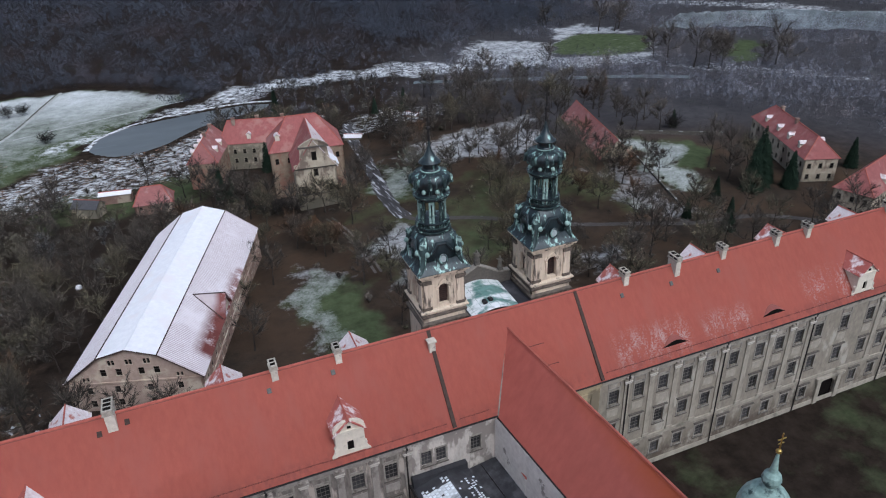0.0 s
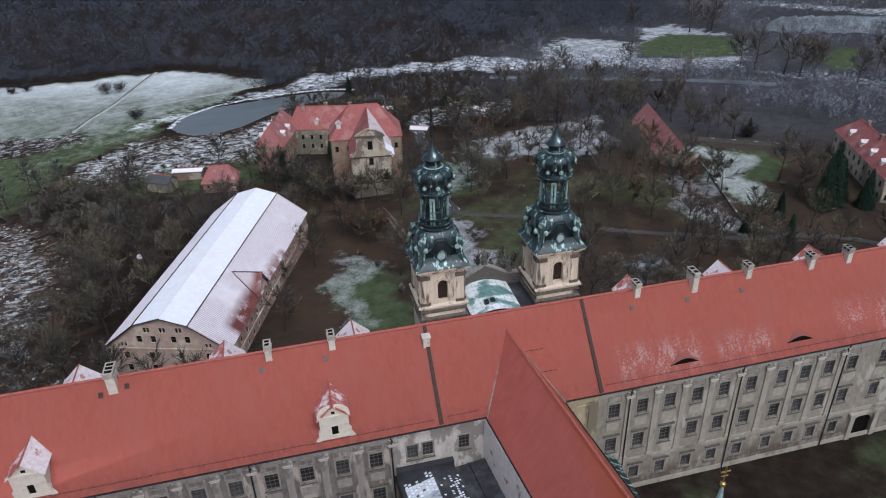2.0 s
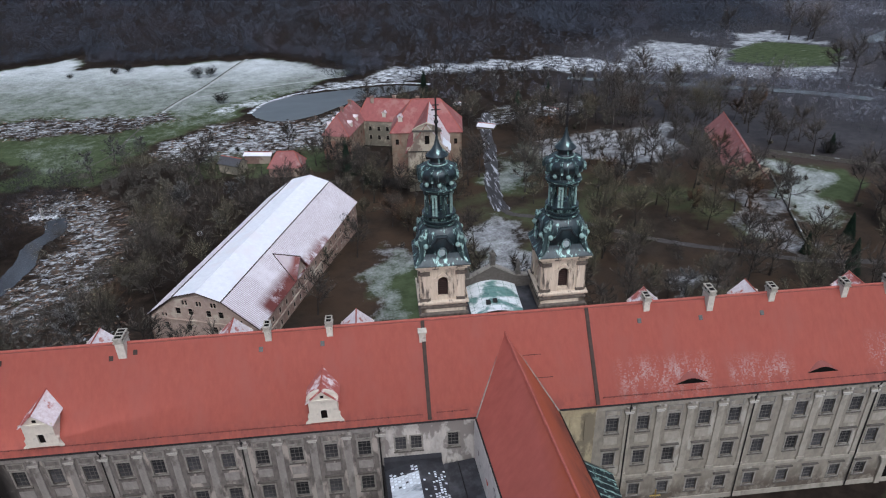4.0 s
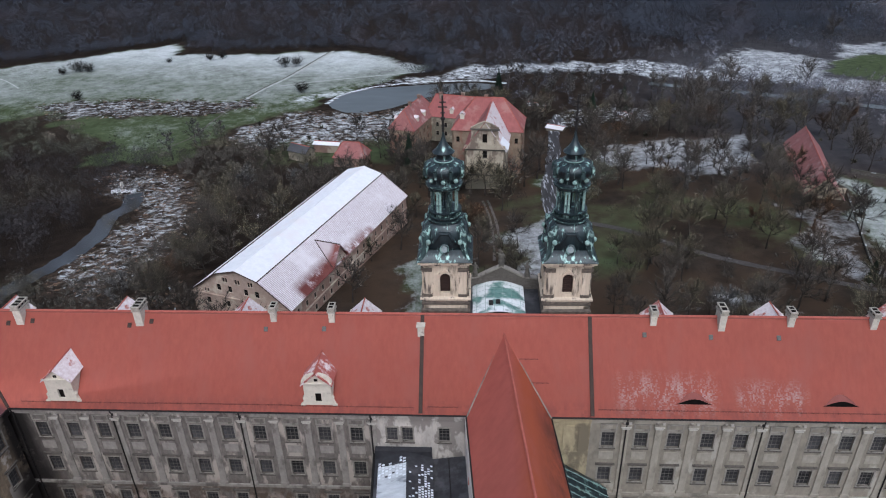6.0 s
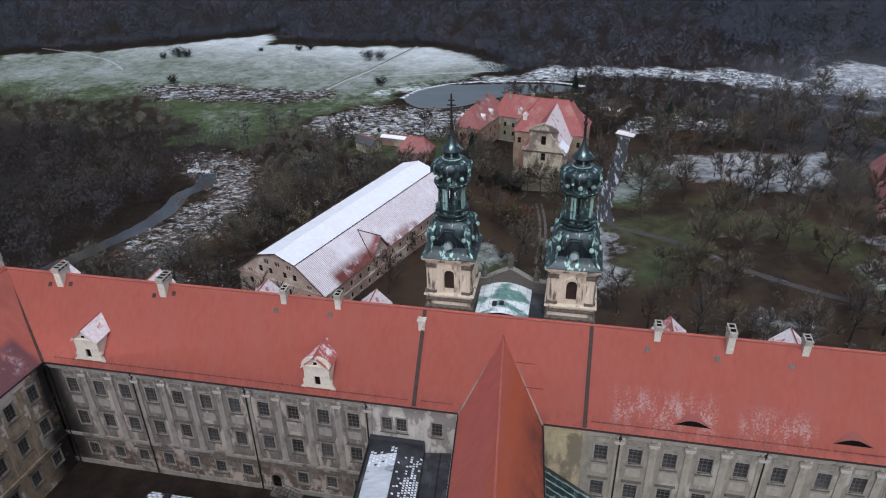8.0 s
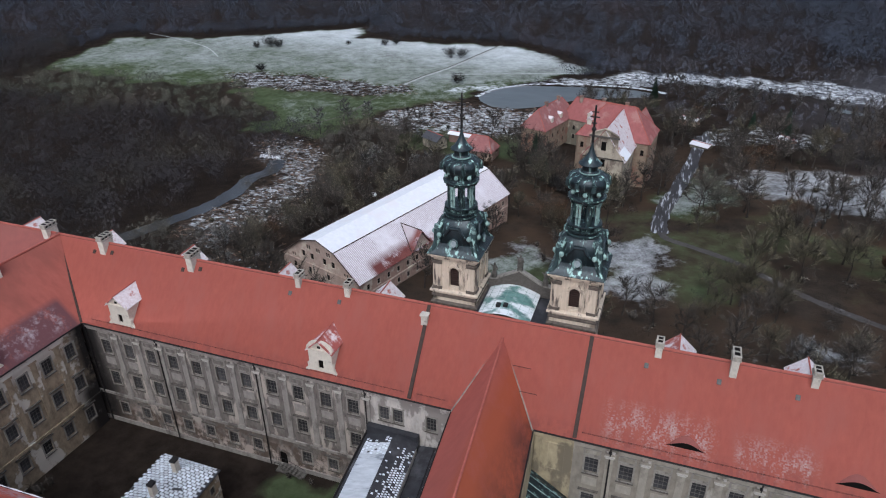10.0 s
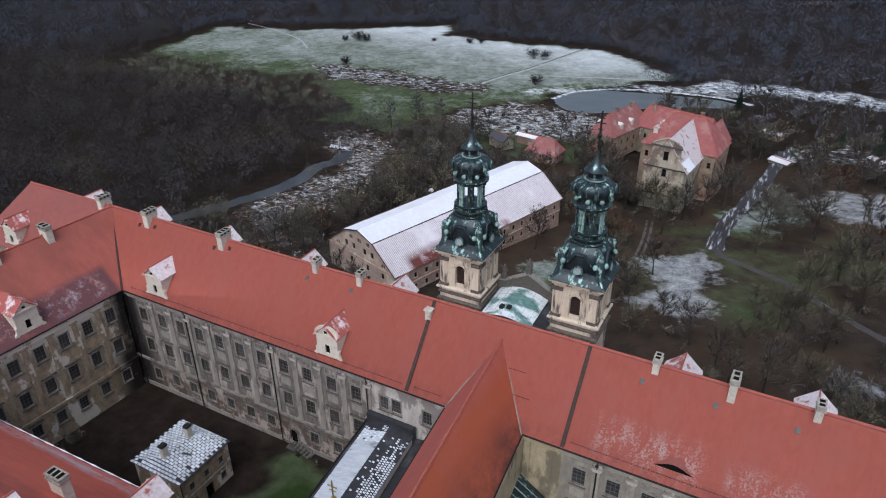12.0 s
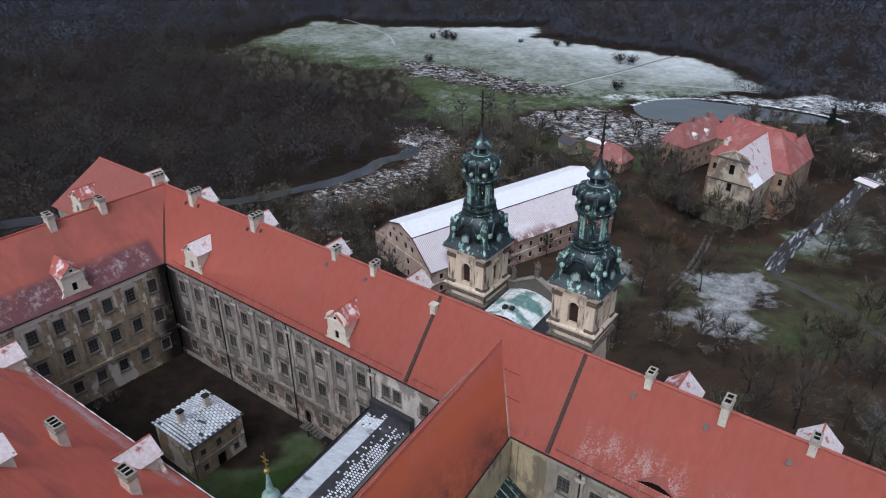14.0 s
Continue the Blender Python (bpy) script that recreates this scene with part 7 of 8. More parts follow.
def wall_line(name, label, a, b, h, th, mat, cap):
    t = thing(name, label, "garden wall")
    d = Vector((b[0] - a[0], b[1] - a[1], 0))
    n = max(1, int(d.length / 8))
    for i in range(n):
        p, q = Vector((*a, 0)) + d * i / n, Vector((*a, 0)) + d * (i + 1) / n
        z = min(land(*p.xy), land(*q.xy)) - 0.4
        m = pose(p.x, p.y, z, 0, 0, math.degrees(math.atan2(d.y, d.x)))
        bm = bmesh.new()
        box(bm, 0, (q - p).length, -th / 2, th / 2, 0, h + 0.4)
        part("bay", bm, mat, t).matrix_basis = m
        bm = bmesh.new()
        box(bm, -0.1, (q - p).length + 0.1, -th / 2 - 0.1, th / 2 + 0.1, h + 0.403, h + 0.6)
        part("coping", bm, cap, t).matrix_basis = m


wall_line("garden_wall", "old brick garden wall capped with snow", (146, 164), (184, 140), 1.6, 0.5, STATUE, RUT)
wall_line("garden_wall", "low stone wall along a snowy plot", (135, 142), (117, 84), 0.7, 0.4, STATUE, RUT)
# ---- trees ----
def grow(rnd, height, spread_, limbs, subs, twigs, fine, droop=0.0):
    """Limbs as (start, end, r0, r1) by level, for a leafless tree."""
    levels = [[], [], [], []]
    lean = Vector((rnd.uniform(-0.06, 0.06), rnd.uniform(-0.06, 0.06), 1))
    p, r = Vector((0, 0, -0.5)), 0.028 * height
    fork = height * rnd.uniform(0.28, 0.4)
    nodes = []
    steps = 6
    for i in range(steps):
        q = p + (lean + Vector((rnd.uniform(-0.12, 0.12), rnd.uniform(-0.12, 0.12), 0))).normalized() * (height * 0.78 / steps)
        r2 = r * 0.76
        levels[0].append((p, q, r, r2))
        if q.z > fork * 0.8:
            nodes.append((q, r2))
        p, r = q, r2

    def side(base, n, ln, rad, up, level):
        out = []
        for k in range(n):
            a = 2 * math.pi * (k / n + rnd.uniform(-0.15, 0.15)) + level
            d = Vector((math.cos(a), math.sin(a), up + rnd.uniform(-0.25, 0.35))).normalized()
            L1 = ln * rnd.uniform(0.7, 1.2)
            mid = base + d * L1 * 0.5
            d2 = (d + Vector((rnd.uniform(-0.3, 0.3), rnd.uniform(-0.3, 0.3), 0.35 - droop))).normalized()
            end = mid + d2 * L1 * 0.55
            out.append((base, mid, rad, rad * 0.7))
            out.append((mid, end, rad * 0.7, rad * 0.35))
        return out

    for i, (q, r2) in enumerate(nodes):
        n = max(2, limbs // len(nodes) + (1 if i == len(nodes) - 1 else 0))
        levels[1] += side(q, n, spread_ * (1.0 - 0.09 * i), r2 * 0.55, 0.55 + 0.12 * i, i * 1.7)
    for a, b, r0, r1 in levels[1]:
        for k in range(subs):
            t = rnd.uniform(0.25, 1.0)
            base = a.lerp(b, t)
            d = ((b - a).normalized() + Vector((rnd.gauss(0, 0.6), rnd.gauss(0, 0.6), rnd.gauss(0.25 - droop, 0.4)))).normalized()
            levels[2].append((base, base + d * spread_ * rnd.uniform(0.3, 0.55), 0.085, 0.045))
    for a, b, r0, r1 in levels[2]:
        for k in range(twigs):
            base = a.lerp(b, rnd.uniform(0.2, 1.0))
            d = ((b - a).normalized() + Vector((rnd.gauss(0, 0.55), rnd.gauss(0, 0.55), rnd.gauss(0.2 - droop, 0.4)))).normalized()
            levels[3].append((base, base + d * spread_ * rnd.uniform(0.16, 0.34), fine, 0.0))
    return levels


def ribbons(rnd, segs):
    vs, fs = [], []
    for a, b, r0, r1 in segs:
        d = b - a
        s = d.cross(Vector((rnd.gauss(0, 1), rnd.gauss(0, 1), rnd.gauss(0, 1))))
        if s.length < 1e-6:
            continue
        s.normalize()
        n = len(vs)
        if r1 > 0:
            vs += [a - s * r0, a + s * r0, b + s * r1, b - s * r1]
            fs.append((n, n + 1, n + 2, n + 3))
        else:
            vs += [a - s * r0, a + s * r0, b]
            fs.append((n, n + 1, n + 2))
    return vs, fs


def bare_tree(seed, height, spread_, limbs=10, subs=7, twigs=12, fine=0.06, crown=None, droop=0.0, label="bare winter tree with a fine twiggy crown"):
    rnd = random.Random(seed)
    lv = grow(rnd, height, spread_, limbs, subs, twigs, fine, droop)
    t = thing("tree", label, "tree", "bare trees round the abbey")
    bm = bmesh.new()
    for a, b, r0, r1 in lv[0]:
        tube(bm, a, b, r0, r1, 6)
    for a, b, r0, r1 in lv[1]:
        tube(bm, a, b, max(r0, 0.05), max(r1, 0.04), 3)
    vs, fs = ribbons(rnd, lv[2])
    vs = [bm.verts.new(v) for v in vs]
    for f in fs:
        bm.faces.new([vs[i] for i in f])
    part("trunk", bm, BARK, t)
    part("crown", ribbons(rnd, lv[3]), crown or TWIG, t)
    return t


def fir_tree(seed, height, radius):
    rnd = random.Random(seed)
    t = thing("fir_tree", "dark green fir tree", "fir tree", "firs by the houses")
    bm = bmesh.new()
    tube(bm, (0, 0, -0.5), (0, 0, height), 0.3, 0.05, 6)
    part("trunk", bm, BARK, t)
    vs, fs = [], []
    z = height * 0.08
    while z < height:
        k = 1 - z / height
        n = int(16 + 30 * k)
        for i in range(n):
            a = rnd.uniform(0, 2 * math.pi)
            L1 = radius * (k ** 0.8) * rnd.uniform(0.75, 1.15) + 0.25
            d = Vector((math.cos(a), math.sin(a), -0.25 - 0.3 * rnd.random()))
            s = Vector((-math.sin(a), math.cos(a), 0)) * (0.10 + 0.075 * L1)
            b = Vector((0, 0, z))
            m = b + d * L1 * 0.55
            e = b + d * L1
            q = len(vs)
            vs += [b, m + s, e, m - s, m + Vector((0, 0, 0.16))]
            fs += [(q, q + 1, q + 4), (q + 1, q + 2, q + 4), (q + 2, q + 3, q + 4), (q + 3, q, q + 4)]
        z += height * 0.028
    part("crown", (vs, fs), FIR, t)
    return t


def shrub(seed, height, radius, mat, label):
    rnd = random.Random(seed)
    t = thing("shrub", label, "shrub", "shrubs of the park and meadow")
    segs, stems = [], []
    for i in range(11):
        a = rnd.uniform(0, 6.28)
        e = Vector((radius * 0.8 * math.cos(a) * rnd.random(), radius * 0.8 * math.sin(a) * rnd.random(), height * rnd.uniform(0.55, 0.9)))
        stems.append((Vector((0, 0, -0.3)), e, 0.07, 0.04))
        for k in range(34):
            b = e * rnd.uniform(0.3, 1.0)
            d = Vector((rnd.gauss(0, 1), rnd.gauss(0, 1), rnd.gauss(0.4, 0.6))).normalized()
            segs.append((b, b + d * radius * rnd.uniform(0.25, 0.6), 0.09, 0.0))
    part("stem", ribbons(rnd, stems), BARK, t)
    part("crown", ribbons(rnd, segs), mat, t)
    return t


KINDS = [bare_tree(1, 15, 6.4), bare_tree(2, 13, 5.8), bare_tree(3, 17, 6.8, limbs=10), bare_tree(4, 11.5, 5.6, crown=TWIG_GREEN, label="bare tree with mossy greenish twigs"),
         bare_tree(5, 14.5, 6.2, crown=TWIG_GREEN, label="bare tree with mossy greenish twigs"), bare_tree(6, 15, 3.6, crown=TWIG_PALE, fine=0.06, label="slender tree with pale frosted twigs"),
         bare_tree(7, 10, 4.8, crown=TWIG_BROWN, twigs=17, fine=0.07, label="tree still holding russet leaves"),
         bare_tree(14, 11, 6.6, crown=TWIG_FROST, twigs=20, droop=0.25, label="broad willow with frosted pale-green twigs"),
         bare_tree(15, 14, 7.4, crown=TWIG_GREEN, twigs=20, label="broad old park tree with olive twigs")]
FIRS = [fir_tree(8, 17, 4.0), fir_tree(9, 13, 3.4)]
SHRUBS = [shrub(10, 3.4, 3.0, TWIG, "leafless brown shrub among park trees"), shrub(12, 2.6, 2.6, TWIG_GREEN, "leafless shrub with greenish twigs"), shrub(13, 5.6, 6.0, TWIG_DARK, "dark round shrub on the meadow")]
USED = {}
rt = random.Random(42)


def plant(src, x, y, k=1.0):
    m = pose(x, y, land(x, y) - 0.1, 0, 0, rt.uniform(0, 360)) @ Matrix.Diagonal((k, k, k * rt.uniform(0.9, 1.1), 1))
    if src not in USED:
        USED[src] = True
        src.matrix_basis = m
        return src
    c = copy_thing(src, m)
    c.matrix_basis = m
    return c


KEEP_OUT = [[(-150, -95), (132, -95), (132, 16), (-150, 16)], [(-92, 54), (-50, 40), (-26, 124), (-64, 138)], [(-24, 154), (24, 154), (24, 214), (-24, 214)], [(-58, 190), (-38, 190), (-22, 250), (-44, 252)],
            [(-36, 222), (18, 222), (18, 248), (-36, 252)], [(166, 80), (196, 76), (222, 138), (190, 142)], [(160, 46), (200, 40), (204, 66), (166, 70)], [(114, 132), (134, 132), (150, 200), (128, 204)],
            [(-76, 192), (-52, 192), (-52, 210), (-76, 210)], [(-100, 200), (-82, 200), (-82, 226), (-100, 226)], [(-18, 16), (20, 16), (20, 50), (-18, 50)],
            POND_SHORE, MEADOW, [(-100, 174), (-50, 178), (-50, 226), (-100, 226)]]
LINES = [([(40, 275), (31, 208), (24, 159), (22.4, 137), (25, 125), (48, 112)], 5), ([(-190, 30), (-164, 62), (-151, 105), (-156, 142), (-140, 172)], 4), ([(20, 342), (60, 350), (112, 336), (155, 306), (181, 277), (214, 246), (260, 205)], 3), ([(360, 380), (396, 342), (436, 303), (520, 225)], 37), ([(48, 112), (69, 96), (113, 75)], 3), ([(-2, 143), (1.4, 91)], 2)]


def open_mask(X, Y, margin=2.0):
    free = np.ones(X.shape, bool)
    for poly in KEEP_OUT:
        free &= inside_depth(X, Y, poly) < -margin
    for pts, w in LINES:
        for (x0, y0), (x1, y1) in zip(pts, pts[1:]):
            dx, dy = x1 - x0, y1 - y0
            t = np.clip(((X - x0) * dx + (Y - y0) * dy) / (dx * dx + dy * dy), 0, 1)
            free &= np.hypot(X - x0 - t * dx, Y - y0 - t * dy) > w + margin
    return free


def sown(seed, x0, x1, y0, y1, gap):
    """Scattered places about gap metres apart."""
    r = np.random.RandomState(seed)
    xs, ys = np.meshgrid(np.arange(x0, x1, gap), np.arange(y0, y1, gap))
    X, Y = xs + r.uniform(-0.48, 0.48, xs.shape) * gap, ys + r.uniform(-0.48, 0.48, ys.shape) * gap
    k = open_mask(X, Y)
    return np.stack([X[k], Y[k]], 1)


def snow_at(P):
    s = np.zeros(len(P))
    for k, poly in SNOWFIELDS:
        s = np.maximum(s, np.where(inside_depth(P[:, 0], P[:, 1], poly) > 1, k, 0))
    return s


def lawn_at(P):
    s = np.zeros(len(P))
    for k, poly in LAWNS:
        s = np.maximum(s, np.where(inside_depth(P[:, 0], P[:, 1], poly) > 0, k, 0))
    return s


# the park and gardens: trees that can be told apart
P = sown(5, -104, 168, 20, 300, 10.0)
keep = (snow_at(P) < 0.44) & (lawn_at(P) < 0.55)
for (x, y) in P[keep]:
    west = x < -40 and y < 200
    chance = 0.85 if west else 0.5 if y < 130 else 0.66
    if rt.random() > chance:
        continue
    if (-44 < x < 30 and y < 56) or (-52 < x < -22 and 50 < y < 126):
        continue
    if -22 < x < 20 and 118 < y < 158 and rt.random() < 0.6:
        continue
    q = rt.random()
    if 25 < y < 140 and -45 < x < 60:
        src = KINDS[3] if q < 0.45 else KINDS[6] if q < 0.52 else KINDS[1]
    elif q < 0.07:
        src = KINDS[6]
    elif q < 0.25:
        src = KINDS[4]
    elif q < 0.34:
        src = KINDS[5]
    else:
        src = KINDS[int(q * 97) % 3]
    plant(src, x, y, rt.uniform(0.75, 1.15))
for x, y, k, kind in ((-5, 86, 1.0, 0), (92, 81, 1.0, 0), (98, 79, 0.8, 2), (113, 73, 0.95, 4), (7.4, 75, 0.85, 1), (42, 79, 0.8, 3), (-12, 124, 0.85, 6), (-18, 133, 0.9, 6), (-5, 120, 0.8, 6), (66, 215, 0.8, 0), (80, 225, 0.8, 1), (93, 214, 0.8, 2), (72, 236, 0.7, 1), (104, 205, 0.8, 0),
                      (-150, 226, 1.15, 5), (-155, 208, 1.1, 5), (-143, 218, 1.05, 5), (-138, 232, 1.0, 5), (60, 306, 1.2, 5), (42, 322, 1.1, 5), (52, 318, 1.1, 5), (70, 318, 1.1, 5), (84, 322, 1.0, 5), (37, 156, 1.15, 7), (42, 145, 0.95, 7), (52, 100, 1.0, 8), (66, 106, 1.05, 8), (80, 112, 0.95, 8), (46, 86, 0.85, 8), (60, 122, 0.95, 8), (90, 100, 0.9, 8), (58, 82, 0.8, 8), (122, 160, 1.0, 6), (112, 136, 1.0, 0), (109, 143, 0.9, 2), (116, 130, 0.9, 4), (21, 323, 1.3, 5), (14, 328, 1.2, 5), (63, 330, 1.2, 5), (247, 262, 1.3, 2), (268, 236, 1.3, 0), (276, 250, 1.2, 1), (300, 225, 1.3, 2), (298, 392, 1.5, 1), (-13, 118, 1.0, 6), (-8, 113, 0.9, 6), (142, 316, 1.35, 0), (183, 300, 1.35, 1), (195, 252, 0.9, 2), (244, 271, 1.49, 0), (254, 244, 1.49, 2), (258, 236, 1.49, 0), (262, 228, 1.35, 1), (294, 212, 1.35, 0), (281, 218, 1.22, 1), (291, 404, 1.62, 2), (306, 398, 1.62, 0), (253, 424, 1.49, 1), (96, 300, 1.1, 5), (104, 306, 1.0, 5), (30, 312, 1.2, 5), (38, 306, 1.1, 5), (48, 300, 1.1, 5), (58, 196, 0.7, 1), (76, 176, 0.8, 0), (84, 172, 0.8, 1), (94, 172, 0.9, 2), (68, 180, 0.7, 0), (110, 180, 0.8, 1), (-40, 92, 0.7, 3), (-36, 112, 0.9, 3), (60, 60, 0.7, 1), (75, 66, 0.8, 3), (-42, 66, 0.95, 1), (-31, 100, 0.9, 1), (-25, 150, 1.1, 4), (-14, 152, 1.05, 1), (-8, 156, 0.9, 3), (-2, 150, 1.1, 4), (4, 154, 0.9, 3), (8, 150, 1.1, 1), (14, 158, 1.0, 0), (20, 168, 1.0, 2), (22, 180, 0.9, 0), (-22, 162, 1.1, 0), (-30, 168, 1.0, 2), (-40, 190, 1.0, 0), (-46, 200, 1.0, 2), (-36, 206, 0.9, 1), (-52, 208, 0.9, 0)):
    plant(KINDS[kind], x, y, k)
for x, y, k, kind in ((7, 314, 1.0, 0), (155.7, 90, 1.45, 0), (161, 92, 1.3, 1), (151, 88, 1.2, 0), (166, 84, 1.2, 1), (132, 86, 0.8, 1), (172, 161, 0.7, 1), (203, 88, 1.0, 1), (-13, 222, 0.9, 0), (-37, 196, 0.9, 0), (-33, 190, 0.8, 1), (114, 80, 0.6, 1), (120, 66, 0.9, 1), (76, 280, 0.9, 0), (-28, 176, 0.8, 1), (60, 286, 0.8, 1)):
    plant(FIRS[kind], x, y, k)
for x, y, k, kind in ((-290, 378, 1.7, 2), (-283, 379, 1.3, 2), (-257, 312, 1.2, 2), (-207, 411, 1.1, 2), (-199, 415, 1.1, 2), (-144, 390, 1.5, 2), (-137, 391, 1.3, 2), (-118, 325, 1.4, 2), (-236, 404, 0.7, 2), (-300, 372, 1.0, 2), (170, 160, 1.3, 2), (-14, 158, 1.3, 2), (-19, 161, 1.5, 2), (-24, 166, 1.2, 2)):
    plant(SHRUBS[kind], x, y, k)
for x, y, k in ((-88.5, -34, 0.9), (-88.3, -31.5, 0.7), (-88.6, -37, 0.8), (-42, -13.6, 0.5), (-37, -13.4, 0.4)):
    plant(SHRUBS[0], x, y, k)
P = sown(9, -150, 160, 20, 290, 13.0)
for (x, y) in P[snow_at(P) < 0.64]:
    if (-44 < x < 30 and y < 56) or (-52 < x < -24 and 44 < y < 126) or rt.random() > 0.36:
        continue
    plant(SHRUBS[0 if rt.random() < 0.6 else 1], x, y, rt.uniform(0.5, 1.1))


# ---- far woods: nobody could count them ----
def woods(name, P, label, seed, tris=84, hmin=11, hmax=17, mat=None, wide=(0.30, 0.44), puff=(0.06, 0.11)):
    """Many leafless crowns joined: each a cluster of round lobes made of small twig clumps, with fine twigs standing out and a trunk."""
    r = np.random.RandomState(seed)
    n, lobes = len(P), 5
    hgt = r.uniform(hmin, hmax, (n, 1)) * (1 + 0.18 * np.sin(P[:, :1] * 0.05 + 2.0) * np.sin(P[:, 1:2] * 0.043))
    rad = hgt * r.uniform(*wide, (n, 1))
    la = r.uniform(0, 2 * np.pi, (n, lobes))
    lr = rad * r.uniform(0.40, 0.62, (n, lobes))
    lx, ly = P[:, :1] + (rad - lr * 0.8) * np.cos(la), P[:, 1:2] + (rad - lr * 0.8) * np.sin(la)
    lz = hgt * r.uniform(0.30, 0.68, (n, lobes))
    lx[:, 0], ly[:, 0], lz[:, 0], lr[:, 0] = P[:, 0], P[:, 1], hgt[:, 0] * 0.72, rad[:, 0] * 0.68
    k = r.randint(0, lobes, (n, tris))
    row = np.arange(n)[:, None]
    cx, cy, cz, cr = lx[row, k], ly[row, k], lz[row, k], lr[row, k]
    out = r.normal(0, 1, (n, tris, 3))
    out[..., 2] = np.abs(out[..., 2]) * 1.2 - 0.45
    out /= np.linalg.norm(out, axis=-1, keepdims=True)
    reach = r.uniform(0.75, 1.1, (n, tris))
    base = np.stack([cx, cy, cz], -1) + out * (cr * reach)[..., None] * np.array([1, 1, 0.92])
    lean = out + r.normal(0, 0.6, (n, tris, 3))
    lean /= np.linalg.norm(lean, axis=-1, keepdims=True)
    d = np.cross(lean, r.normal(0, 1, (n, tris, 3)))
    d /= np.linalg.norm(d, axis=-1, keepdims=True) + 1e-9
    s = np.cross(lean, d)
    ln = (hgt * r.uniform(*puff, (n, tris)))[..., None]
    wd = ln * r.uniform(0.35, 0.6, (n, tris, 1))
    # a third are twigs that stand out of the crown
    tw = r.uniform(0, 1, (n, tris)) < 0.34
    d[tw] = (lean + np.array([0, 0, 0.5]))[tw] / np.linalg.norm((lean + np.array([0, 0, 0.5]))[tw], axis=-1, keepdims=True)
    s[tw] = np.cross(d[tw], r.normal(0, 1, (int(tw.sum()), 3)))
    s[tw] /= np.linalg.norm(s[tw], axis=-1, keepdims=True) + 1e-9
    ln[tw] *= 1.3
    wd[tw] = r.uniform(0.07, 0.16, (int(tw.sum()), 1))
    base[:, :2] = np.stack([P[:, :1], P[:, 1:2], np.zeros((n, 1))], -1)
    d[:, :2], ln[:, :2], wd[:, :2] = (0, 0, 1), hgt[:, None] * 0.75, 0.12
    s[:, 0], s[:, 1] = (1, 0, 0), (0, 1, 0)
    base[..., 2] += (-12.0 * ease(80, 280, P[:, 1] - 0.6 * P[:, 0]) - 0.3)[:, None]
    V = np.stack([base - s * wd, base + s * wd, base + d * ln], 2).reshape(-1, 3).astype(np.float32)
    m = len(V) // 3
    mesh = bpy.data.meshes.new(name)
    mesh.vertices.add(3 * m)
    mesh.vertices.foreach_set("co", V.ravel())
    mesh.loops.add(3 * m)
    mesh.loops.foreach_set("vertex_index", np.arange(3 * m, dtype=np.int32))
    mesh.polygons.add(m)
    mesh.polygons.foreach_set("loop_start", np.arange(0, 3 * m, 3, dtype=np.int32))
    mesh.update(calc_edges=True)
    tone = np.clip(r.normal(1.0, 0.15, n), 0.6, 1.5)
    mesh.attributes.new("tone", "FLOAT", "POINT").data.foreach_set("value", np.repeat(tone, tris * 3).astype(np.float32))
    mesh.materials.append(mat or WOODS)
    tagged(new(name, mesh), label, "woods", kind="stuff")


OPEN_FAR = [SNOWFIELDS[k][1] for k in (6, 7, 8, 14)]


def forest(seed, x0, x1, y0, y1, gap, thin=1.0):
    Q = sown(seed, x0, x1, y0, y1, gap)
    k = np.ones(len(Q), bool)
    for poly in OPEN_FAR:
        k &= inside_depth(Q[:, 0], Q[:, 1], poly) < 0
    k &= np.random.RandomState(seed + 50).uniform(0, 1, len(Q)) < thin
    return Q[k]


left = forest(21, -460, -152, -70, 330, 8.0)
left = left[(lawn_at(left) < 0.3)]
brink = (left[:, 1] > 205) & (left[:, 0] > -400)
woods("woods", left[~brink], "dense leafless wood beside the river", 31, 240, 11, 18, LEFTWOOD, (0.36, 0.5), (0.04, 0.085))
woods("woods", left[brink], "mossy bare trees along the meadow", 41, 240, 6, 11, BRINK, (0.36, 0.5), (0.05, 0.09))
bank = forest(25, -152, -100, 16, 235, 7.0, 0.75)
bank = bank[snow_at(bank) < 0.48]
woods("woods", bank, "leafless riverside thicket", 35, 240, 7, 13, THICKET)
back = forest(26, -100, 125, 176, 300, 9.0, 0.55)
back = back[(snow_at(back) < 0.4) & (lawn_at(back) < 0.3)]
woods("woods", back, "bare orchard and hedge trees behind the park", 36, 200, 5, 10, THICKET)
parkw = forest(27, -48, 122, 56, 180, 9.0, 0.4)
parkw = parkw[(parkw[:, 0] > -22) & (snow_at(parkw) < 0.4) & (lawn_at(parkw) < 0.5)]
woods("undergrowth", parkw, "thin leafless undergrowth of the park", 37, 130, 2.5, 6, THICKET)
south = forest(28, -950, -460, -60, 260, 10.5)
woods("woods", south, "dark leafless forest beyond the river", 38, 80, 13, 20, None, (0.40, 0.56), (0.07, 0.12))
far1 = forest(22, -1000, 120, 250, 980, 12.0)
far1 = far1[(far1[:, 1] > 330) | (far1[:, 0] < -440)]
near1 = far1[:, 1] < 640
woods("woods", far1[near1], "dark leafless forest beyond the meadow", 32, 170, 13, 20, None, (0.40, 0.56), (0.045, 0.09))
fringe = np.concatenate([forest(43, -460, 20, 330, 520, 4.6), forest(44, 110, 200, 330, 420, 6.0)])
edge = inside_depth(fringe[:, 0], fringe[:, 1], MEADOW)
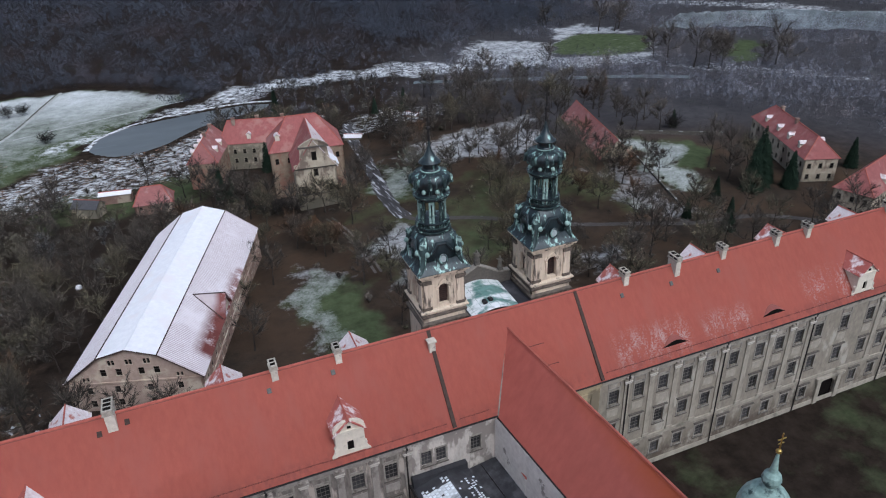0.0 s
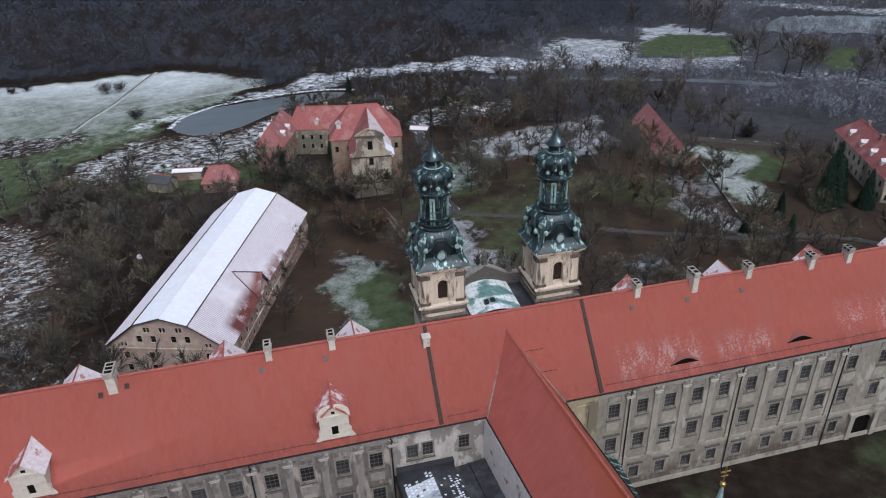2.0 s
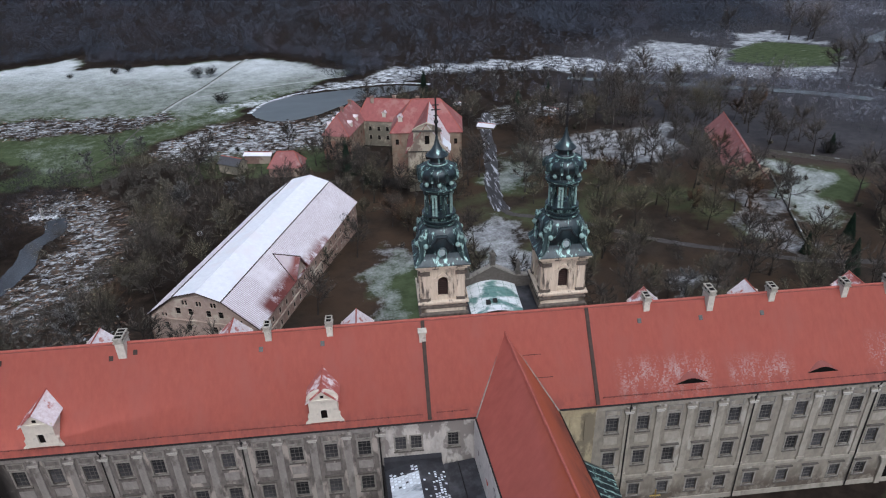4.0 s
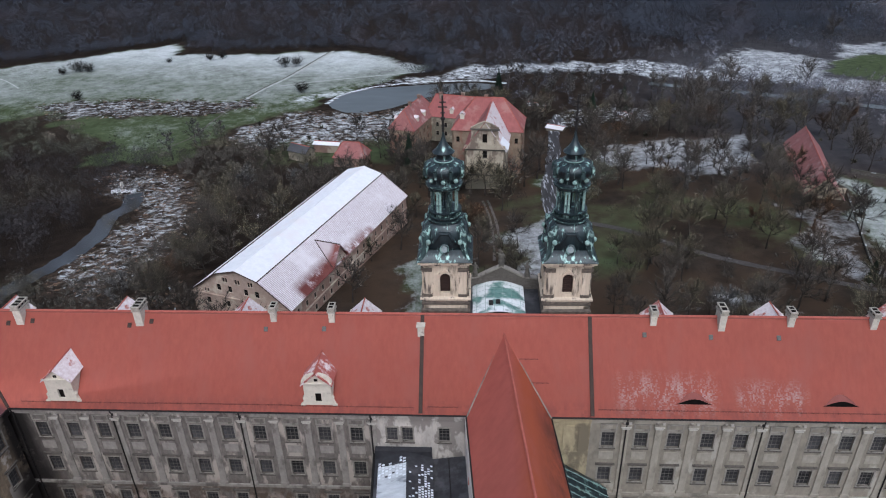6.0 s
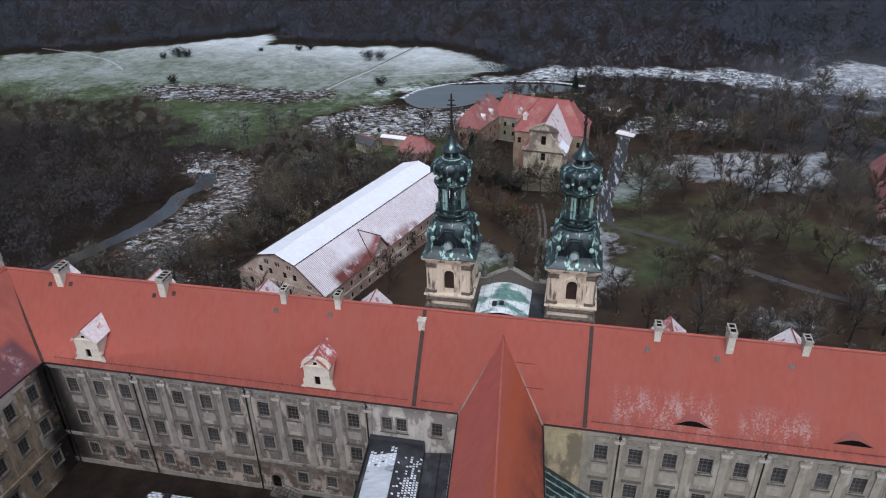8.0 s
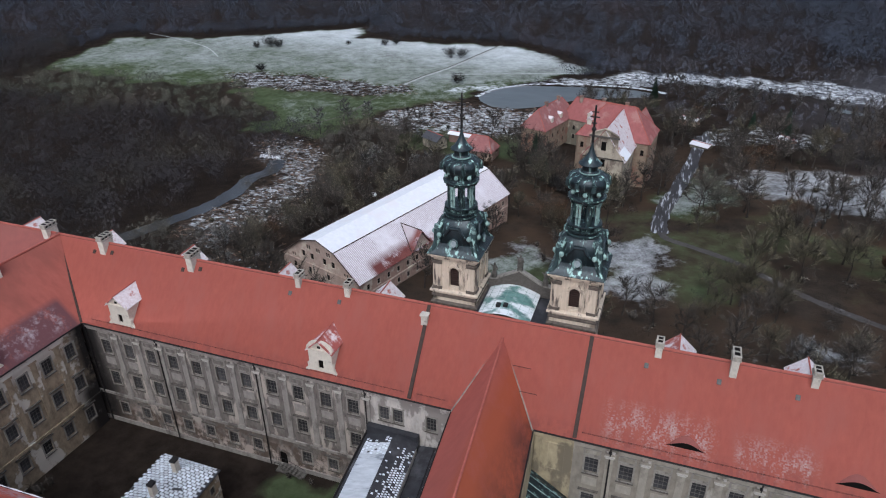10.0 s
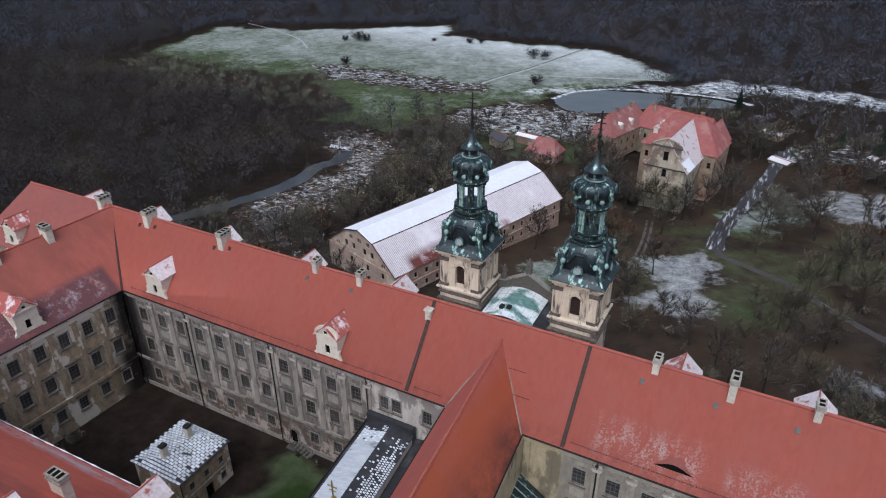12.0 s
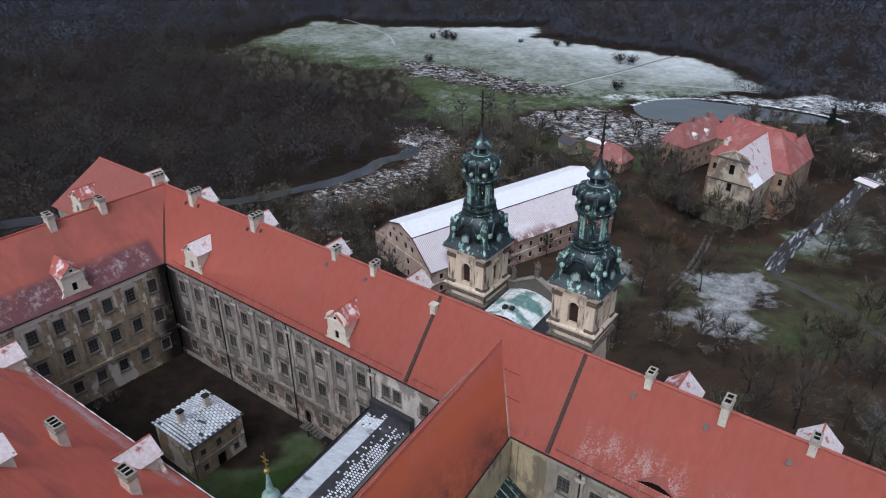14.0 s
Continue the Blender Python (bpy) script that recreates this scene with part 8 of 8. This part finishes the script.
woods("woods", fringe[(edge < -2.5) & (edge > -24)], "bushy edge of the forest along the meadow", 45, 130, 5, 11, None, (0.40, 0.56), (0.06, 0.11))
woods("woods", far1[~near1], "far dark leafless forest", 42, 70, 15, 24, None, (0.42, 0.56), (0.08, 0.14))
right_ = forest(23, 120, 640, 20, 760, 7.6, 0.95)
right_ = right_[(snow_at(right_) < 0.5) & (lawn_at(right_) < 0.5) & (right_[:, 0] + right_[:, 1] > 330) & (right_[:, 1] > 150 - 1.6 * (right_[:, 0] - 215))]
low = (right_[:, 1] > 450 - 1.05 * (right_[:, 0] - 60)) & (right_[:, 0] + right_[:, 1] < 560)
deep = (right_[:, 1] > 415) & (right_[:, 0] < 330)
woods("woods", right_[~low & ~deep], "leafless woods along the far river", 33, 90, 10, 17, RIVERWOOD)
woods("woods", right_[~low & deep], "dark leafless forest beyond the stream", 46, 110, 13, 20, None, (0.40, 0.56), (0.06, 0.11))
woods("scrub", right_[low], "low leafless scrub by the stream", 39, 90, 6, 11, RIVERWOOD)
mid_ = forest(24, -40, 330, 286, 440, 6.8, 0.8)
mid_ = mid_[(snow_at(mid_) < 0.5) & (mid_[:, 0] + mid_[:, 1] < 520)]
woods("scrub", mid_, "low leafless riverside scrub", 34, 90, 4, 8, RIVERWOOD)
debris = sown(29, -20, 260, 250, 400, 4.2)
debris = debris[(snow_at(debris) > 0.5) & (np.random.RandomState(4).uniform(0, 1, len(debris)) < 0.3)]
woods("brushwood", debris, "dark brushwood in the snow by the stream", 40, 40, 1.2, 3.0, RIVERWOOD)


# ---- what the flood left: logs, planks and ice slabs ----
def flotsam(name, label, polys, count, seed):
    r = np.random.RandomState(seed)
    vs, fs = [], []
    xs, ys = np.concatenate([np.array(p) for p in polys]).T
    made = 0
    while made < count:
        X, Y = r.uniform(xs.min(), xs.max(), 400), r.uniform(ys.min(), ys.max(), 400)
        ok = np.zeros(400, bool)
        for p in polys:
            ok |= inside_depth(X, Y, p) > -2
        for x, y in zip(X[ok], Y[ok]):
            a, w, h = r.uniform(0.3, 1.3), r.uniform(0.08, 0.28), r.uniform(0.1, 0.3)
            t = r.normal(0.3, 0.9)
            z = land(x, y) + 0.35 * (math.sin(x * 0.021 + 1.3) * math.cos(y * 0.017) + 0.5 * math.sin(x * 0.06 + y * 0.05)) * smooth(60, 140, y)
            c, q = math.cos(t), math.sin(t)
            k = len(vs)
            for dz, f in ((-0.2, 1.0), (h, 0.8)):
                for u, v in ((-a, -w), (a, -w), (a, w), (-a, w)):
                    vs.append((x + f * (u * c - v * q), y + f * (u * q + v * c), z + dz))
            fs += [(k + 4, k + 5, k + 6, k + 7), (k, k + 1, k + 5, k + 4), (k + 1, k + 2, k + 6, k + 5), (k + 2, k + 3, k + 7, k + 6), (k + 3, k, k + 4, k + 7)]
            made += 1
    tagged(part(name, (vs, fs), FLOTSAM), label, "driftwood", kind="stuff")


flotsam("driftwood", "brown driftwood and ice slabs beside the river", [SNOWFIELDS[k][1] for k in (9, 12, 16)], 1000, 61)
flotsam("driftwood", "driftwood and ice slabs along the pond", [SNOWFIELDS[5][1], LAWNS[0][1]], 900, 62)
